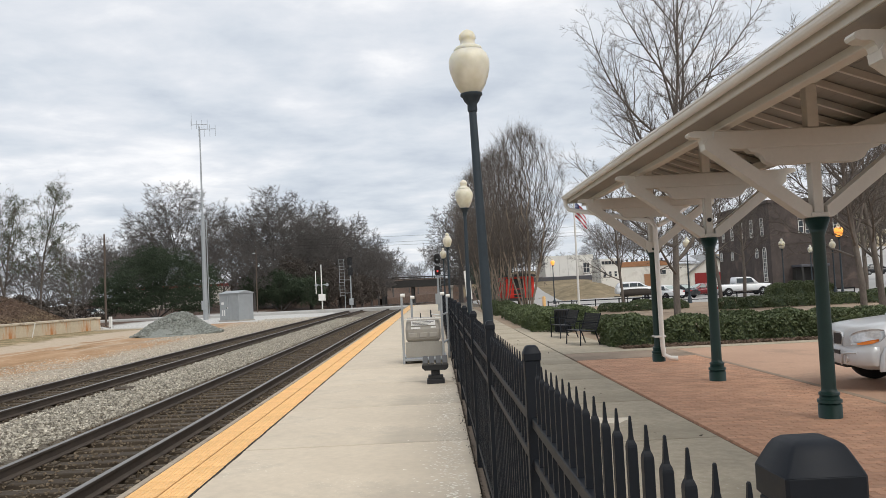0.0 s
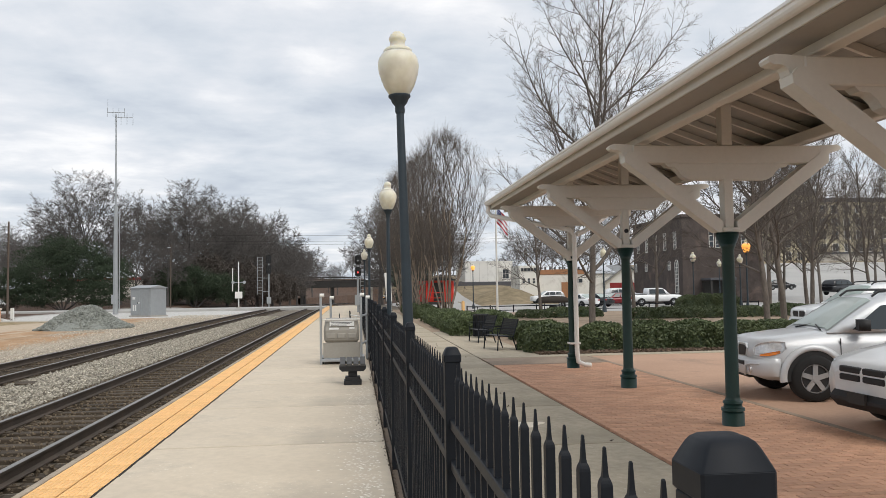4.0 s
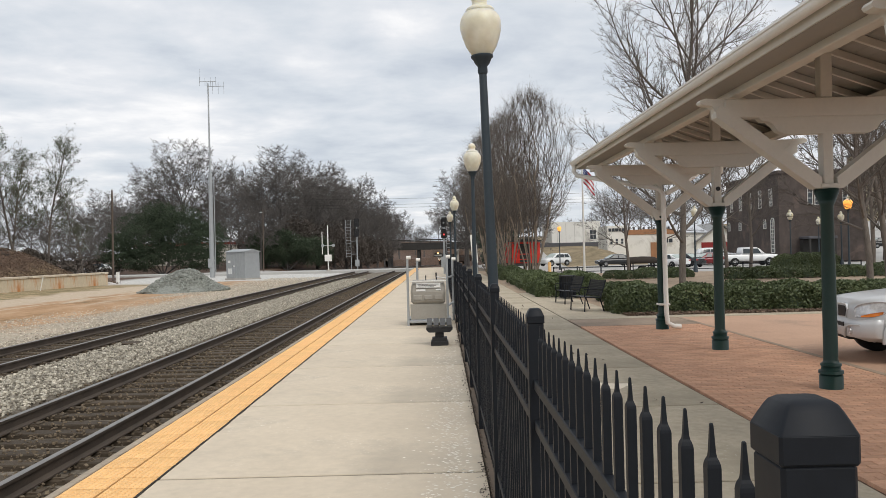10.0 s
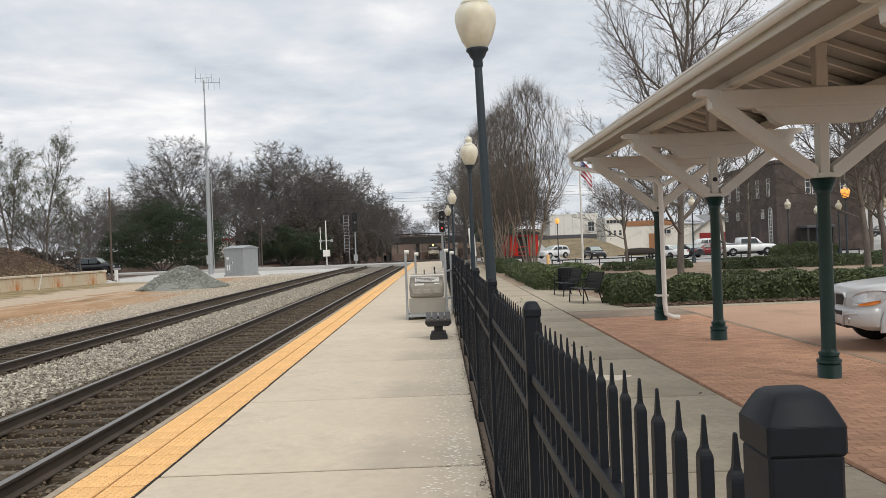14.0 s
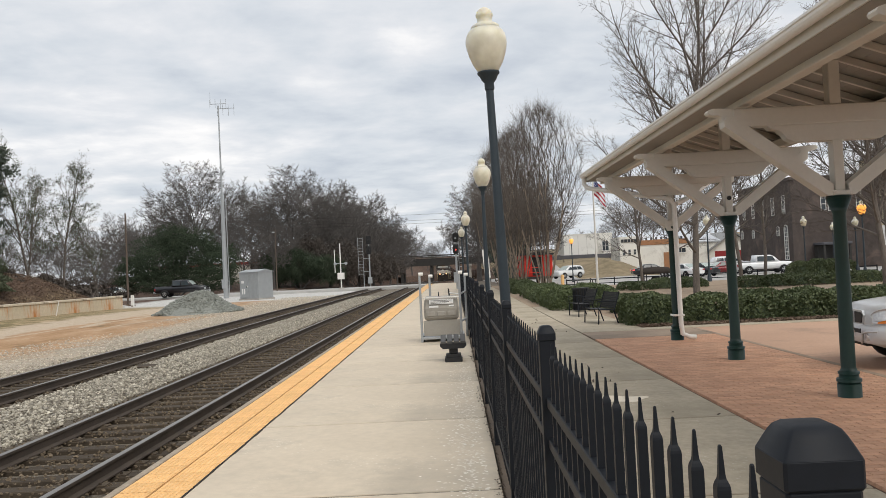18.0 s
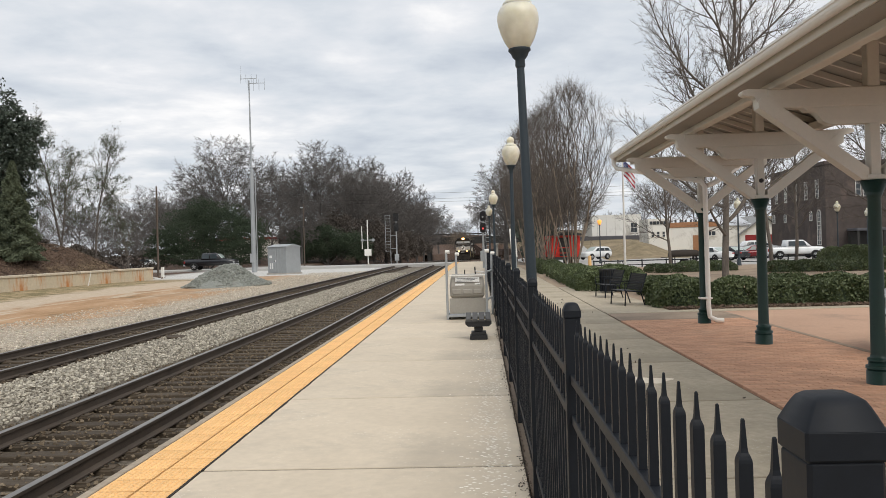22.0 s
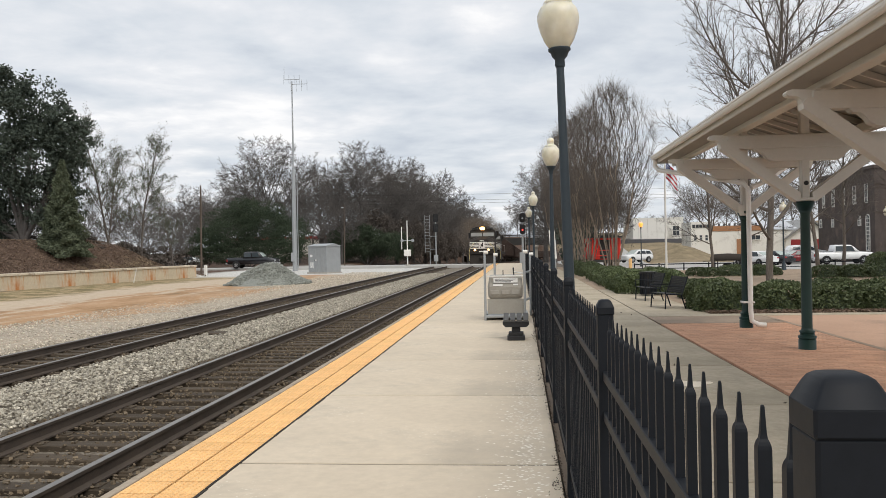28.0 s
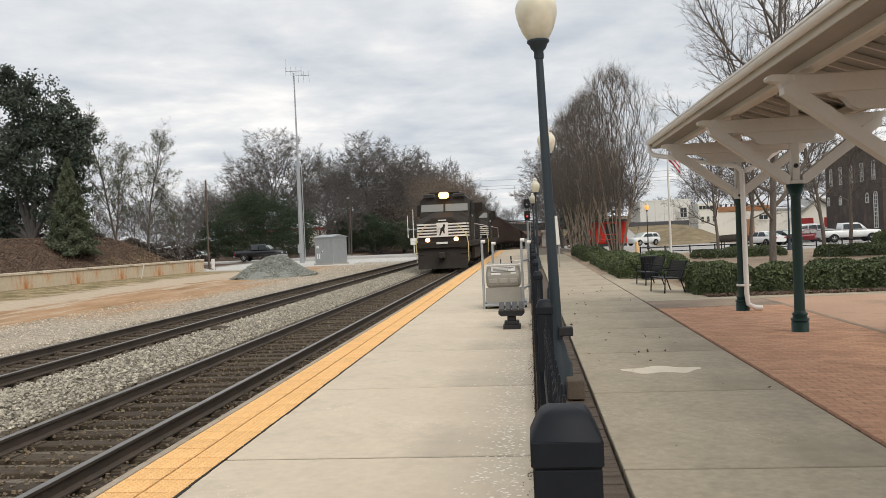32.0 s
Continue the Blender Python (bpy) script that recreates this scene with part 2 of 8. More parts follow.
LEAF = mat("hedge_leaf", (0.125, 0.155, 0.065), 0.55, col2=(0.052, 0.072, 0.030), scale=1.3, fine=9, bump=0.0, piece=0.45)
LEAF_DARK = mat("magnolia_leaf", (0.080, 0.100, 0.078), 0.6, col2=(0.036, 0.048, 0.037), scale=0.35, fine=2, bump=0.0, piece=0.25, spec=0.2)
LEAF_FIR = mat("conifer_needles", (0.080, 0.105, 0.066), 0.8, col2=(0.038, 0.054, 0.034), scale=0.3, fine=2, bump=0.0, piece=0.25, spec=0.15)
LEAF_CON = mat("young_conifer", (0.128, 0.150, 0.090), 0.8, col2=(0.062, 0.078, 0.048), scale=0.5, fine=4, bump=0.0, piece=0.45)
LEAF_DRY = mat("dry_leaf", (0.098, 0.118, 0.068), 0.8, col2=(0.050, 0.064, 0.036), scale=0.5, fine=4, bump=0.0, piece=0.5)
BRUSH = mat("brush_brown", (0.175, 0.152, 0.134), 0.95, col2=(0.095, 0.081, 0.070), scale=0.4, fine=3, bump=0.0, piece=0.3, spec=0.1)
MULCH = mat("brown_leaves", (0.22, 0.155, 0.11), 0.95, col2=(0.115, 0.082, 0.060), scale=3, fine=25, bump=0.4, piece=0.4)
STRAW = mat("tan_litter", (0.43, 0.33, 0.235), 0.95, col2=(0.25, 0.18, 0.125), scale=1.5, fine=22, bump=0.4, stain=(0.17, 0.115, 0.08), stain_scale=0.4, stain_at=(0.52, 0.7))
RUSTWALL = mat("stained_concrete", (0.68, 0.59, 0.44), 0.85, col2=(0.52, 0.44, 0.32), scale=0.5, fine=6, bump=0.2, stain=(0.52, 0.195, 0.05), stain_map=(0.55, 1, 0.10), stain_scale=0.9, stain_at=(0.50, 0.60))
COPING = mat("coping_concrete", (0.74, 0.67, 0.55), 0.85, col2=(0.50, 0.42, 0.31), scale=0.8, fine=7, bump=0.25, stain=(0.20, 0.15, 0.10), stain_scale=0.9, stain_at=(0.54, 0.66))
GALV = mat("galvanised", (0.42, 0.44, 0.45), 0.5, metal=0.5, mix=0.25, scale=3, bump=0.05)
WOODPOLE = mat("pole_wood", (0.13, 0.10, 0.08), 0.9, mix=0.5, stretch=(1, 1, 0.2))
DARKSTEEL = mat("bridge_steel", (0.045, 0.043, 0.040), 0.8, mix=0.5, scale=1, fine=10)
GREYBIN = mat("bin_grey", (0.35, 0.33, 0.29), 0.55, mix=0.3, scale=3, fine=30, bump=0.05, stain=(0.27, 0.25, 0.22), stain_scale=2, stain_at=(0.55, 0.8))
PAPER = mat("label_white", (0.82, 0.82, 0.80), 0.6, mix=0.08, bump=0.0)
INK = mat("label_ink", (0.10, 0.10, 0.10), 0.7, mix=0.2, bump=0.0)
RED = mat("caboose_red", (0.66, 0.035, 0.020), 0.5, mix=0.25, bump=0.04)
LOT = mat("worn_asphalt", (0.43, 0.42, 0.40), 0.9, mix=0.3, scale=0.15, fine=8, stain=(0.26, 0.255, 0.245), stain_scale=0.08)
LOCO = mat("loco_black", (0.034, 0.028, 0.023), 0.6, spec=0.18, mix=0.5, scale=1.5, fine=20, stain=(0.055, 0.048, 0.04), stain_scale=0.9, stain_at=(0.5, 0.75))
LOCOWHITE = mat("loco_white", (0.76, 0.74, 0.69), 0.55, mix=0.15, stain=(0.45, 0.42, 0.37), stain_scale=1.4)
UNDER = mat("truck_grime", (0.042, 0.033, 0.026), 0.85, mix=0.5)
RUSTCAR = mat("hopper_brown", (0.055, 0.036, 0.029), 0.8, mix=0.6, scale=0.8, fine=12)
SOOT = mat("soot", (0.19, 0.155, 0.125), 1.0, mix=0.2, bump=0.0, spec=0.0)
TYRE = mat("tyre_rubber", (0.018, 0.018, 0.018), 0.85, mix=0.3)
ALLOY = mat("alloy", (0.52, 0.53, 0.54), 0.3, metal=0.5, mix=0.15, bump=0.0)


def paint(name, col, metal=0.0, rough=0.25):
    m = bpy.data.materials.new(name)
    m.use_nodes = True
    t = m.node_tree
    b = t.nodes["Principled BSDF"]
    tc = t.nodes.new("ShaderNodeTexCoord")
    n = node(t, "ShaderNodeTexNoise", Scale=2.5, Detail=3.0)
    t.links.new(tc.outputs["Object"], n.inputs["Vector"])
    r = ramp(t, [(0.3, tuple(c * 0.9 for c in col)), (0.7, col)])
    t.links.new(n.outputs[0], r.inputs[0])
    t.links.new(r.outputs[0], b.inputs["Base Color"])
    b.inputs["Metallic"].default_value = metal
    b.inputs["Roughness"].default_value = rough
    b.inputs["Coat Weight"].default_value = 0.5
    b.inputs["Coat Roughness"].default_value = 0.05
    return m


SILVER = paint("silver_paint", (0.64, 0.66, 0.675), 0.2, 0.38)
CARWHITE = paint("white_paint", (0.80, 0.81, 0.81))
CARBLACK = paint("black_paint", (0.014, 0.015, 0.018))
CARRED = paint("maroon_paint", (0.20, 0.015, 0.02))
PLASTIC = mat("black_plastic", (0.025, 0.025, 0.026), 0.6, mix=0.3, bump=0.03)
CARGLASS = glass("car_glass", (0.035, 0.045, 0.05))
# windscreen glass made pale: part of the sky's reflection sits in its base colour
SCREENGLASS_SKY = glass("screen_glass_sky_tint", (0.36, 0.42, 0.39), 0.08)
WINDGLASS = glass("window_glass", (0.06, 0.07, 0.08), 0.1)
LENSGLASS = mat("headlamp_glass", (0.80, 0.81, 0.82), 0.15, metal=0.35, col2=(0.42, 0.43, 0.44), scale=9, fine=30, bump=0.0)
AMBER = glass("indicator_amber", (0.75, 0.22, 0.03), 0.15)
WARM = glow("train_headlight", (1.0, 0.52, 0.17), 5.0)
DITCH = glow("ditch_light", (1.0, 0.58, 0.26), 3.5)
REDLIGHT = glow("signal_red", (1.0, 0.10, 0.09), 0.9)
AMBERLAMP = glow("lit_street_lamp", (1.0, 0.42, 0.08), 0.9)


def globe_glass():
    m = bpy.data.materials.new("globe_frosted")
    m.use_nodes = True
    t = m.node_tree
    b = t.nodes["Principled BSDF"]
    tc = t.nodes.new("ShaderNodeTexCoord")
    n = node(t, "ShaderNodeTexNoise", Scale=5.0, Detail=5.0)
    t.links.new(tc.outputs["Object"], n.inputs["Vector"])
    r = ramp(t, [(0.35, (0.62, 0.58, 0.45)), (0.65, (0.77, 0.735, 0.61))])
    t.links.new(n.outputs[0], r.inputs[0])
    t.links.new(r.outputs[0], b.inputs["Base Color"])
    b.inputs["Roughness"].default_value = 0.35
    b.inputs["Subsurface Weight"].default_value = 0.6
    b.inputs["Subsurface Radius"].default_value = (0.25, 0.22, 0.15)
    b.inputs["Subsurface Scale"].default_value = 0.5
    return m


GLOBE = globe_glass()
# lightened locomotive glass, sky reflection painted in as a grey tint
GLASSBRIGHT = glass("windscreen_sky_tint", (0.19, 0.195, 0.18), 0.25)
YELLOWRAIL = mat("handrail_yellow", (0.62, 0.52, 0.26), 0.6, mix=0.2)

# ---- geometry helpers ----
class Geo:
    """Collects verts and faces of one mesh."""

    def __init__(self):
        self.v, self.f, self.s, self.m = [], [], [], []
        self.mi = 0

    def add(self, verts, faces, smooth=False):
        o = len(self.v)
        self.v += [tuple(p) for p in verts]
        for fc in faces:
            self.f.append([i + o for i in fc])
            self.s.append(smooth)
            self.m.append(self.mi)
        return self

    def convex(self, verts, faces, smooth=False):
        c = np.mean(np.array(verts, float), axis=0)
        out = []
        for fc in faces:
            p = np.array([verts[i] for i in fc], float)
            nrm = np.cross(p[1] - p[0], p[2] - p[0])
            out.append(fc[::-1] if np.dot(nrm, p.mean(0) - c) < 0 else fc)
        return self.add(verts, out, smooth)

    def box(self, x0, x1, y0, y1, z0, z1, b=0.0):
        if b <= 0:
            vs = [(x, y, z) for x in (x0, x1) for y in (y0, y1) for z in (z0, z1)]
            return self.convex(vs, [[0, 1, 3, 2], [4, 5, 7, 6], [0, 1, 5, 4], [2, 3, 7, 6], [0, 2, 6, 4], [1, 3, 7, 5]])
        lo, hi = (x0, y0, z0), (x1, y1, z1)
        vs, idx = [], {}
        for cx in (0, 1):
            for cy in (0, 1):
                for cz in (0, 1):
                    c = (cx, cy, cz)
                    for a in range(3):
                        p = []
                        for k in range(3):
                            e = (lo, hi)[c[k]][k]
                            p.append(e if k == a else e + (b if c[k] == 0 else -b))
                        idx[c, a] = len(vs)
                        vs.append(tuple(p))
        fs = []
        for a in range(3):
            k1, k2 = [k for k in range(3) if k != a]
            for s in (0, 1):
                q = []
                for s1, s2 in ((0, 0), (0, 1), (1, 1), (1, 0)):
                    c = [0, 0, 0]
                    c[a], c[k1], c[k2] = s, s1, s2
                    q.append(idx[tuple(c), a])
                fs.append(q)
            for s1 in (0, 1):
                for s2 in (0, 1):
                    c1, c2 = [0, 0, 0], [0, 0, 0]
                    c1[k1] = c2[k1] = s1
                    c1[k2] = c2[k2] = s2
                    c2[a] = 1
                    c1, c2 = tuple(c1), tuple(c2)
                    fs.append([idx[c1, k1], idx[c2, k1], idx[c2, k2], idx[c1, k2]])
        for c in ((i, j, k) for i in (0, 1) for j in (0, 1) for k in (0, 1)):
            fs.append([idx[c, 0], idx[c, 1], idx[c, 2]])
        return self.convex(vs, fs)

    def tube(self, p0, p1, r0, r1=None, n=12, cap=True, smooth=True):
        r1 = r0 if r1 is None else r1
        p0, p1 = Vector(p0), Vector(p1)
        d = (p1 - p0).normalized()
        a = d.orthogonal().normalized()
        b = d.cross(a)
        vs = [p + (a * math.cos(k * math.tau / n) + b * math.sin(k * math.tau / n)) * r for p, r in ((p0, r0), (p1, r1)) for k in range(n)]
        self.add(vs, [[k, (k + 1) % n, n + (k + 1) % n, n + k] for k in range(n)], smooth)
        if cap:
            self.add(vs[:n], [list(range(n))[::-1]])
            self.add(vs[n:], [list(range(n))])
        return self

    def path(self, pts, r, n=8, smooth=True):
        """A bent pipe through pts, with round joints."""
        pts = [Vector(p) for p in pts]
        rings = []
        a = None
        for i, p in enumerate(pts):
            d = (pts[min(i + 1, len(pts) - 1)] - pts[max(i - 1, 0)]).normalized()
            a = d.orthogonal().normalized() if a is None else (a - d * a.dot(d)).normalized()
            b = d.cross(a)
            rr = r[i] if isinstance(r, (list, tuple)) else r
            rings.append([p + (a * math.cos(k * math.tau / n) + b * math.sin(k * math.tau / n)) * rr for k in range(n)])
        vs = [q for ring in rings for q in ring]
        fs = [[i * n + k, i * n + (k + 1) % n, (i + 1) * n + (k + 1) % n, (i + 1) * n + k] for i in range(len(pts) - 1) for k in range(n)]
        self.add(vs, fs, smooth)
        self.add(rings[0], [list(range(n))[::-1]])
        self.add(rings[-1], [list(range(n))])
        return self

    def lathe(self, prof, n=24, at=(0, 0, 0), smooth=True):
        vs = [(at[0] + r * math.cos(k * math.tau / n), at[1] + r * math.sin(k * math.tau / n), at[2] + z) for r, z in prof for k in range(n)]
        fs = [[i * n + k, i * n + (k + 1) % n, (i + 1) * n + (k + 1) % n, (i + 1) * n + k] for i in range(len(prof) - 1) for k in range(n)]
        self.add(vs, fs, smooth)
        self.add(vs[:n], [list(range(n))[::-1]])
        self.add(vs[-n:], [list(range(n))])
        return self

    def prism(self, poly, axis, a0, a1):
        """A polygon (u, v) drawn out along an axis; u, v are the other two axes in order."""
        k = [i for i in range(3) if i != axis]

        def at(u, v, a):
            p = [0, 0, 0]
            p[axis], p[k[0]], p[k[1]] = a, u, v
            return tuple(p)
        n = len(poly)
        area = sum(poly[i][0] * poly[(i + 1) % n][1] - poly[(i + 1) % n][0] * poly[i][1] for i in range(n))
        if (area < 0) != (axis == 1):
            poly = poly[::-1]
        lo, hi = min(a0, a1), max(a0, a1)
        vs = [at(u, v, lo) for u, v in poly] + [at(u, v, hi) for u, v in poly]
        fs = [[i, (i + 1) % n, n + (i + 1) % n, n + i] for i in range(n)] + [list(range(n))[::-1], list(range(n, 2 * n))]
        return self.add(vs, fs)

    def loft(self, rings, closed=True, smooth=True, caps=True):
        n = len(rings[0])
        vs = [p for r in rings for p in r]
        m = n if closed else n - 1
        self.add(vs, [[i * n + k, i * n + (k + 1) % n, (i + 1) * n + (k + 1) % n, (i + 1) * n + k] for i in range(len(rings) - 1) for k in range(m)], smooth)
        if caps:
            self.add(rings[0], [list(range(n))[::-1]])
            self.add(rings[-1], [list(range(n))])
        return self

    def mesh(self, name, *mats):
        me = bpy.data.meshes.new(name)
        me.from_pydata(self.v, [], self.f)
        for m in mats:
            me.materials.append(m)
        me.polygons.foreach_set("use_smooth", self.s)
        if len(mats) > 1:
            me.polygons.foreach_set("material_index", self.m)
        me.update()
        return me


def thing(name, m, label, category, group="", kind=""):
    ob = new(name)
    ob.empty_display_size = 0.2
    ob.matrix_basis = m
    return tagged(ob, label, category, group, kind)


def part(name, g, material, parent, label="", m=None, kind=""):
    """One mesh under a thing or a part; g is a Geo or a ready mesh."""
    me = g.mesh(name, *(material if isinstance(material, (list, tuple)) else (material,))) if isinstance(g, Geo) else g
    ob = new(name, me)
    ob.parent = parent
    if m is not None:
        ob.matrix_basis = m
    return tagged(ob, label, kind=kind)


def solo(name, g, material, label, category, m=None, group="", kind=""):
    me = g.mesh(name, *(material if isinstance(material, (list, tuple)) else (material,))) if isinstance(g, Geo) else g
    ob = new(name, me)
    if m is not None:
        ob.matrix_basis = m
    return tagged(ob, label, category, group, kind)


def quick_mesh(name, verts, faces, *mats, smooth=False):
    me = bpy.data.meshes.new(name)
    me.from_pydata(np.asarray(verts).tolist(), [], np.asarray(faces).tolist())
    for m in mats:
        me.materials.append(m)
    if smooth:
        me.polygons.foreach_set("use_smooth", [True] * len(me.polygons))
    me.update()
    return me


def smoothstep(a, b, x):
    t = np.clip((x - a) / (b - a), 0, 1)
    return t * t * (3 - 2 * t)

# ---- the ground ----
def soft_s(y):
    return 20 * np.log1p(np.exp(np.clip((np.asarray(y, float) - 112) / 20, -30, 30)))


def track_dx(y):
    y = np.asarray(y, float)
    return 0.0172 * soft_s(np.minimum(y, 600)) + 0.003 * np.clip(y - 300, 0, 133) ** 2 + 0.8 * np.maximum(0, y - 433)


def track_dz(y):
    return -0.0162 * np.minimum(soft_s(y), 230)


X1, X2 = -4.63, -9.10     # the two tracks' middles
RAILTOP_Z = -0.20


def ground_z(x, y):
    x, y = np.asarray(x, float), np.asarray(y, float)
    xt = X1 + track_dx(y)
    bed = smoothstep(-11.6, -10.6, x - track_dx(y)) * (1 - smoothstep(-3.1, -2.9, x - track_dx(y)))
    mid_bed = np.exp(-((x - track_dx(y) + 6.87) / 0.75) ** 4)
    z = -0.36 - 0.085 * bed + 0.06 * mid_bed + track_dz(y) * smoothstep(60, 14, np.abs(x - xt))
    # shallow wave of the dirt yard
    z = z + 0.05 * np.sin(x * 0.35 + 1) * np.sin(y * 0.21) * smoothstep(-12, -17, x)
    # bank behind the retaining wall
    wx = -31.0 + (y - 46) * 0.118
    bank = smoothstep(wx - 0.4, wx - 6.5, x) * (1 - smoothstep(64, 76, y))
    z = np.where(x < wx - 0.3, np.maximum(z, 0.35 * (1 - smoothstep(66, 72, y)) - 0.36 * smoothstep(66, 72, y)), z)
    z = z + bank * 2.5
    # cutting with wooded banks towards the bridge
    far = smoothstep(108, 150, y)
    d = np.abs(x - (xt - 1.2))
    rise = smoothstep(8.5, 24, d) * far * (1 - 0.85 * smoothstep(-32, -46, x))
    z = z + rise * (1.8 + 2.6 * smoothstep(140, 205, y) - track_dz(y) * 0.7)
    # town side, behind the platform
    z = np.where(x > 0.5, np.where(y < 95, -0.12 - 0.58 * smoothstep(54, 66, y) * smoothstep(3.5, 6.5, x), z - 0.3 * smoothstep(3.5, 6.5, x)), z)
    hill = smoothstep(105, 200, y) * smoothstep(40, 100, x)
    z = z + hill * 3.0
    z = z + 2.3 * np.exp(-((x - 22.6) / 3.9) ** 2 - ((y - 121) / 7) ** 2) + 1.2 * smoothstep(118, 150, y) * smoothstep(31, 26, x) * smoothstep(10, 16, x)
    return z


def build_ground():
    xs = np.unique(np.concatenate([np.linspace(-900, -120, 14), np.linspace(-120, -34, 30), np.linspace(-34, -26, 33), np.linspace(-26, 14, 70), np.linspace(14, 120, 40), np.linspace(120, 900, 14)]))
    ys = np.unique(np.concatenate([np.linspace(-300, -15, 10), np.linspace(-15, 80, 110), np.linspace(80, 260, 90), np.linspace(260, 640, 60), np.linspace(640, 2500, 20)]))
    gx, gy = np.meshgrid(xs, ys, indexing="ij")
    gz = ground_z(gx, gy)
    verts = np.stack([gx, gy, gz], -1).reshape(-1, 3)
    n = len(ys)
    i, j = np.meshgrid(np.arange(len(xs) - 1), np.arange(n - 1), indexing="ij")
    a = (i * n + j).ravel()
    me = quick_mesh("ground", verts, np.stack([a, a + n, a + n + 1, a + 1], 1), ground_mat(), smooth=True)
    return tagged(new("ground", me), "gravel and sandy dirt beside the tracks", "ground", kind="structure")


def ground_mat():
    m = bpy.data.materials.new("ground_gravel_dirt")
    m.use_nodes = True
    t = m.node_tree
    b = t.nodes["Principled BSDF"]
    b.inputs["Roughness"].default_value = 0.95
    b.inputs["Specular IOR Level"].default_value = 0.2
    tc = t.nodes.new("ShaderNodeTexCoord")
    sp = t.nodes.new("ShaderNodeSeparateXYZ")
    t.links.new(tc.outputs["Object"], sp.inputs[0])

    def noise_at(scale, detail=6.0, rough=0.6, stretch=(1, 1, 1)):
        mp = t.nodes.new("ShaderNodeMapping")
        mp.inputs["Scale"].default_value = stretch
        t.links.new(tc.outputs["Object"], mp.inputs[0])
        n = node(t, "ShaderNodeTexNoise", Scale=scale, Detail=detail, Roughness=rough)
        t.links.new(mp.outputs[0], n.inputs["Vector"])
        return n.outputs[0]

    def blend(fac, a, c):
        mx = t.nodes.new("ShaderNodeMix")
        mx.data_type = "RGBA"
        t.links.new(fac, mx.inputs[0])
        t.links.new(a, mx.inputs[6])
        t.links.new(c, mx.inputs[7])
        return mx.outputs[2]

    def band(src, pts):
        """0..1 along an axis, its border broken by noise."""
        n = noise_at(0.55, 5.0)
        ma = t.nodes.new("ShaderNodeMath")
        ma.operation = "MULTIPLY_ADD"
        t.links.new(n, ma.inputs[0])
        ma.inputs[1].default_value = 5.0
        ad = t.nodes.new("ShaderNodeMath")
        ad.operation = "SUBTRACT"
        ad.inputs[1].default_value = 2.5
        t.links.new(src, ma.inputs[2])
        t.links.new(ma.outputs[0], ad.inputs[0])
        mr = t.nodes.new("ShaderNodeMapRange")
        mr.interpolation_type = "SMOOTHSTEP"
        mr.inputs["From Min"].default_value, mr.inputs["From Max"].default_value = pts
        t.links.new(ad.outputs[0], mr.inputs[0])
        return mr.outputs[0]

    def col(src, *stops):
        r = ramp(t, list(stops))
        t.links.new(src, r.inputs[0])
        return r.outputs[0]

    gravel = blend(noise_sharp(t, noise_at(0.35, 6.0, 0.7)), col(noise_at(9, 10, 0.85), (0.38, (0.13, 0.105, 0.08)), (0.5, (0.37, 0.315, 0.245)), (0.62, (0.64, 0.58, 0.49))), col(noise_at(7, 10, 0.85), (0.36, (0.22, 0.18, 0.135)), (0.5, (0.42, 0.355, 0.275)), (0.64, (0.58, 0.52, 0.43))))
    dirt = col(noise_at(0.8, 8, 0.75, (1.0, 0.4, 1)), (0.32, (0.21, 0.15, 0.085)), (0.44, (0.37, 0.225, 0.12)), (0.55, (0.45, 0.285, 0.165)), (0.7, (0.53, 0.39, 0.26)))
    bank = col(noise_at(2.2, 8, 0.8), (0.32, (0.035, 0.025, 0.02)), (0.5, (0.105, 0.068, 0.05)), (0.7, (0.19, 0.13, 0.095)))
    grass = col(noise_at(0.5, 8, 0.7), (0.35, (0.17, 0.14, 0.09)), (0.65, (0.33, 0.26, 0.165)))
    mixed = blend(noise_sharp(t, noise_at(0.11, 5.0, 0.6, (1.6, 0.5, 1))), gravel, dirt)
    c = blend(band(sp.outputs["X"], (-12.2, -14.2)), gravel, mixed)
    c = blend(band(sp.outputs["X"], (-14.9, -16.9)), c, dirt)
    pale = col(noise_at(5, 9, 0.8), (0.34, (0.36, 0.35, 0.33)), (0.5, (0.56, 0.55, 0.52)), (0.66, (0.72, 0.71, 0.68)))
    sand = col(noise_at(3, 8, 0.7), (0.3, (0.44, 0.34, 0.24)), (0.7, (0.60, 0.50, 0.385)))
    ruts = col(noise_at(0.5, 6, 0.6, (2.2, 0.22, 1)), (0.53, (0, 0, 0)), (0.60, (1, 1, 1)))
    tracks_ = t.nodes.new("ShaderNodeMath")
    tracks_.operation = "MULTIPLY"
    t.links.new(ruts, tracks_.inputs[0])
    t.links.new(band(sp.outputs["X"], (-15.0, -17.0)), tracks_.inputs[1])
    c = blend(tracks_.outputs[0], c, sand)
    c = blend(band(sp.outputs["X"], (-19.0, -20.2)), c, sand)
    fringe = col(noise_at(1.1, 8, 0.75), (0.34, (0.12, 0.105, 0.05)), (0.48, (0.25, 0.20, 0.105)), (0.56, (0.40, 0.30, 0.18)), (0.7, (0.50, 0.39, 0.26)))
    c = blend(band(sp.outputs["X"], (-23.0, -24.8)), c, fringe)
    c = blend(band(sp.outputs["Y"], (66.0, 71.0)), c, pale)
    bedc = col(noise_at(18, 8, 0.75), (0.35, (0.095, 0.078, 0.060)), (0.65, (0.29, 0.255, 0.205)))
    bx_ = t.nodes.new("ShaderNodeMapRange")
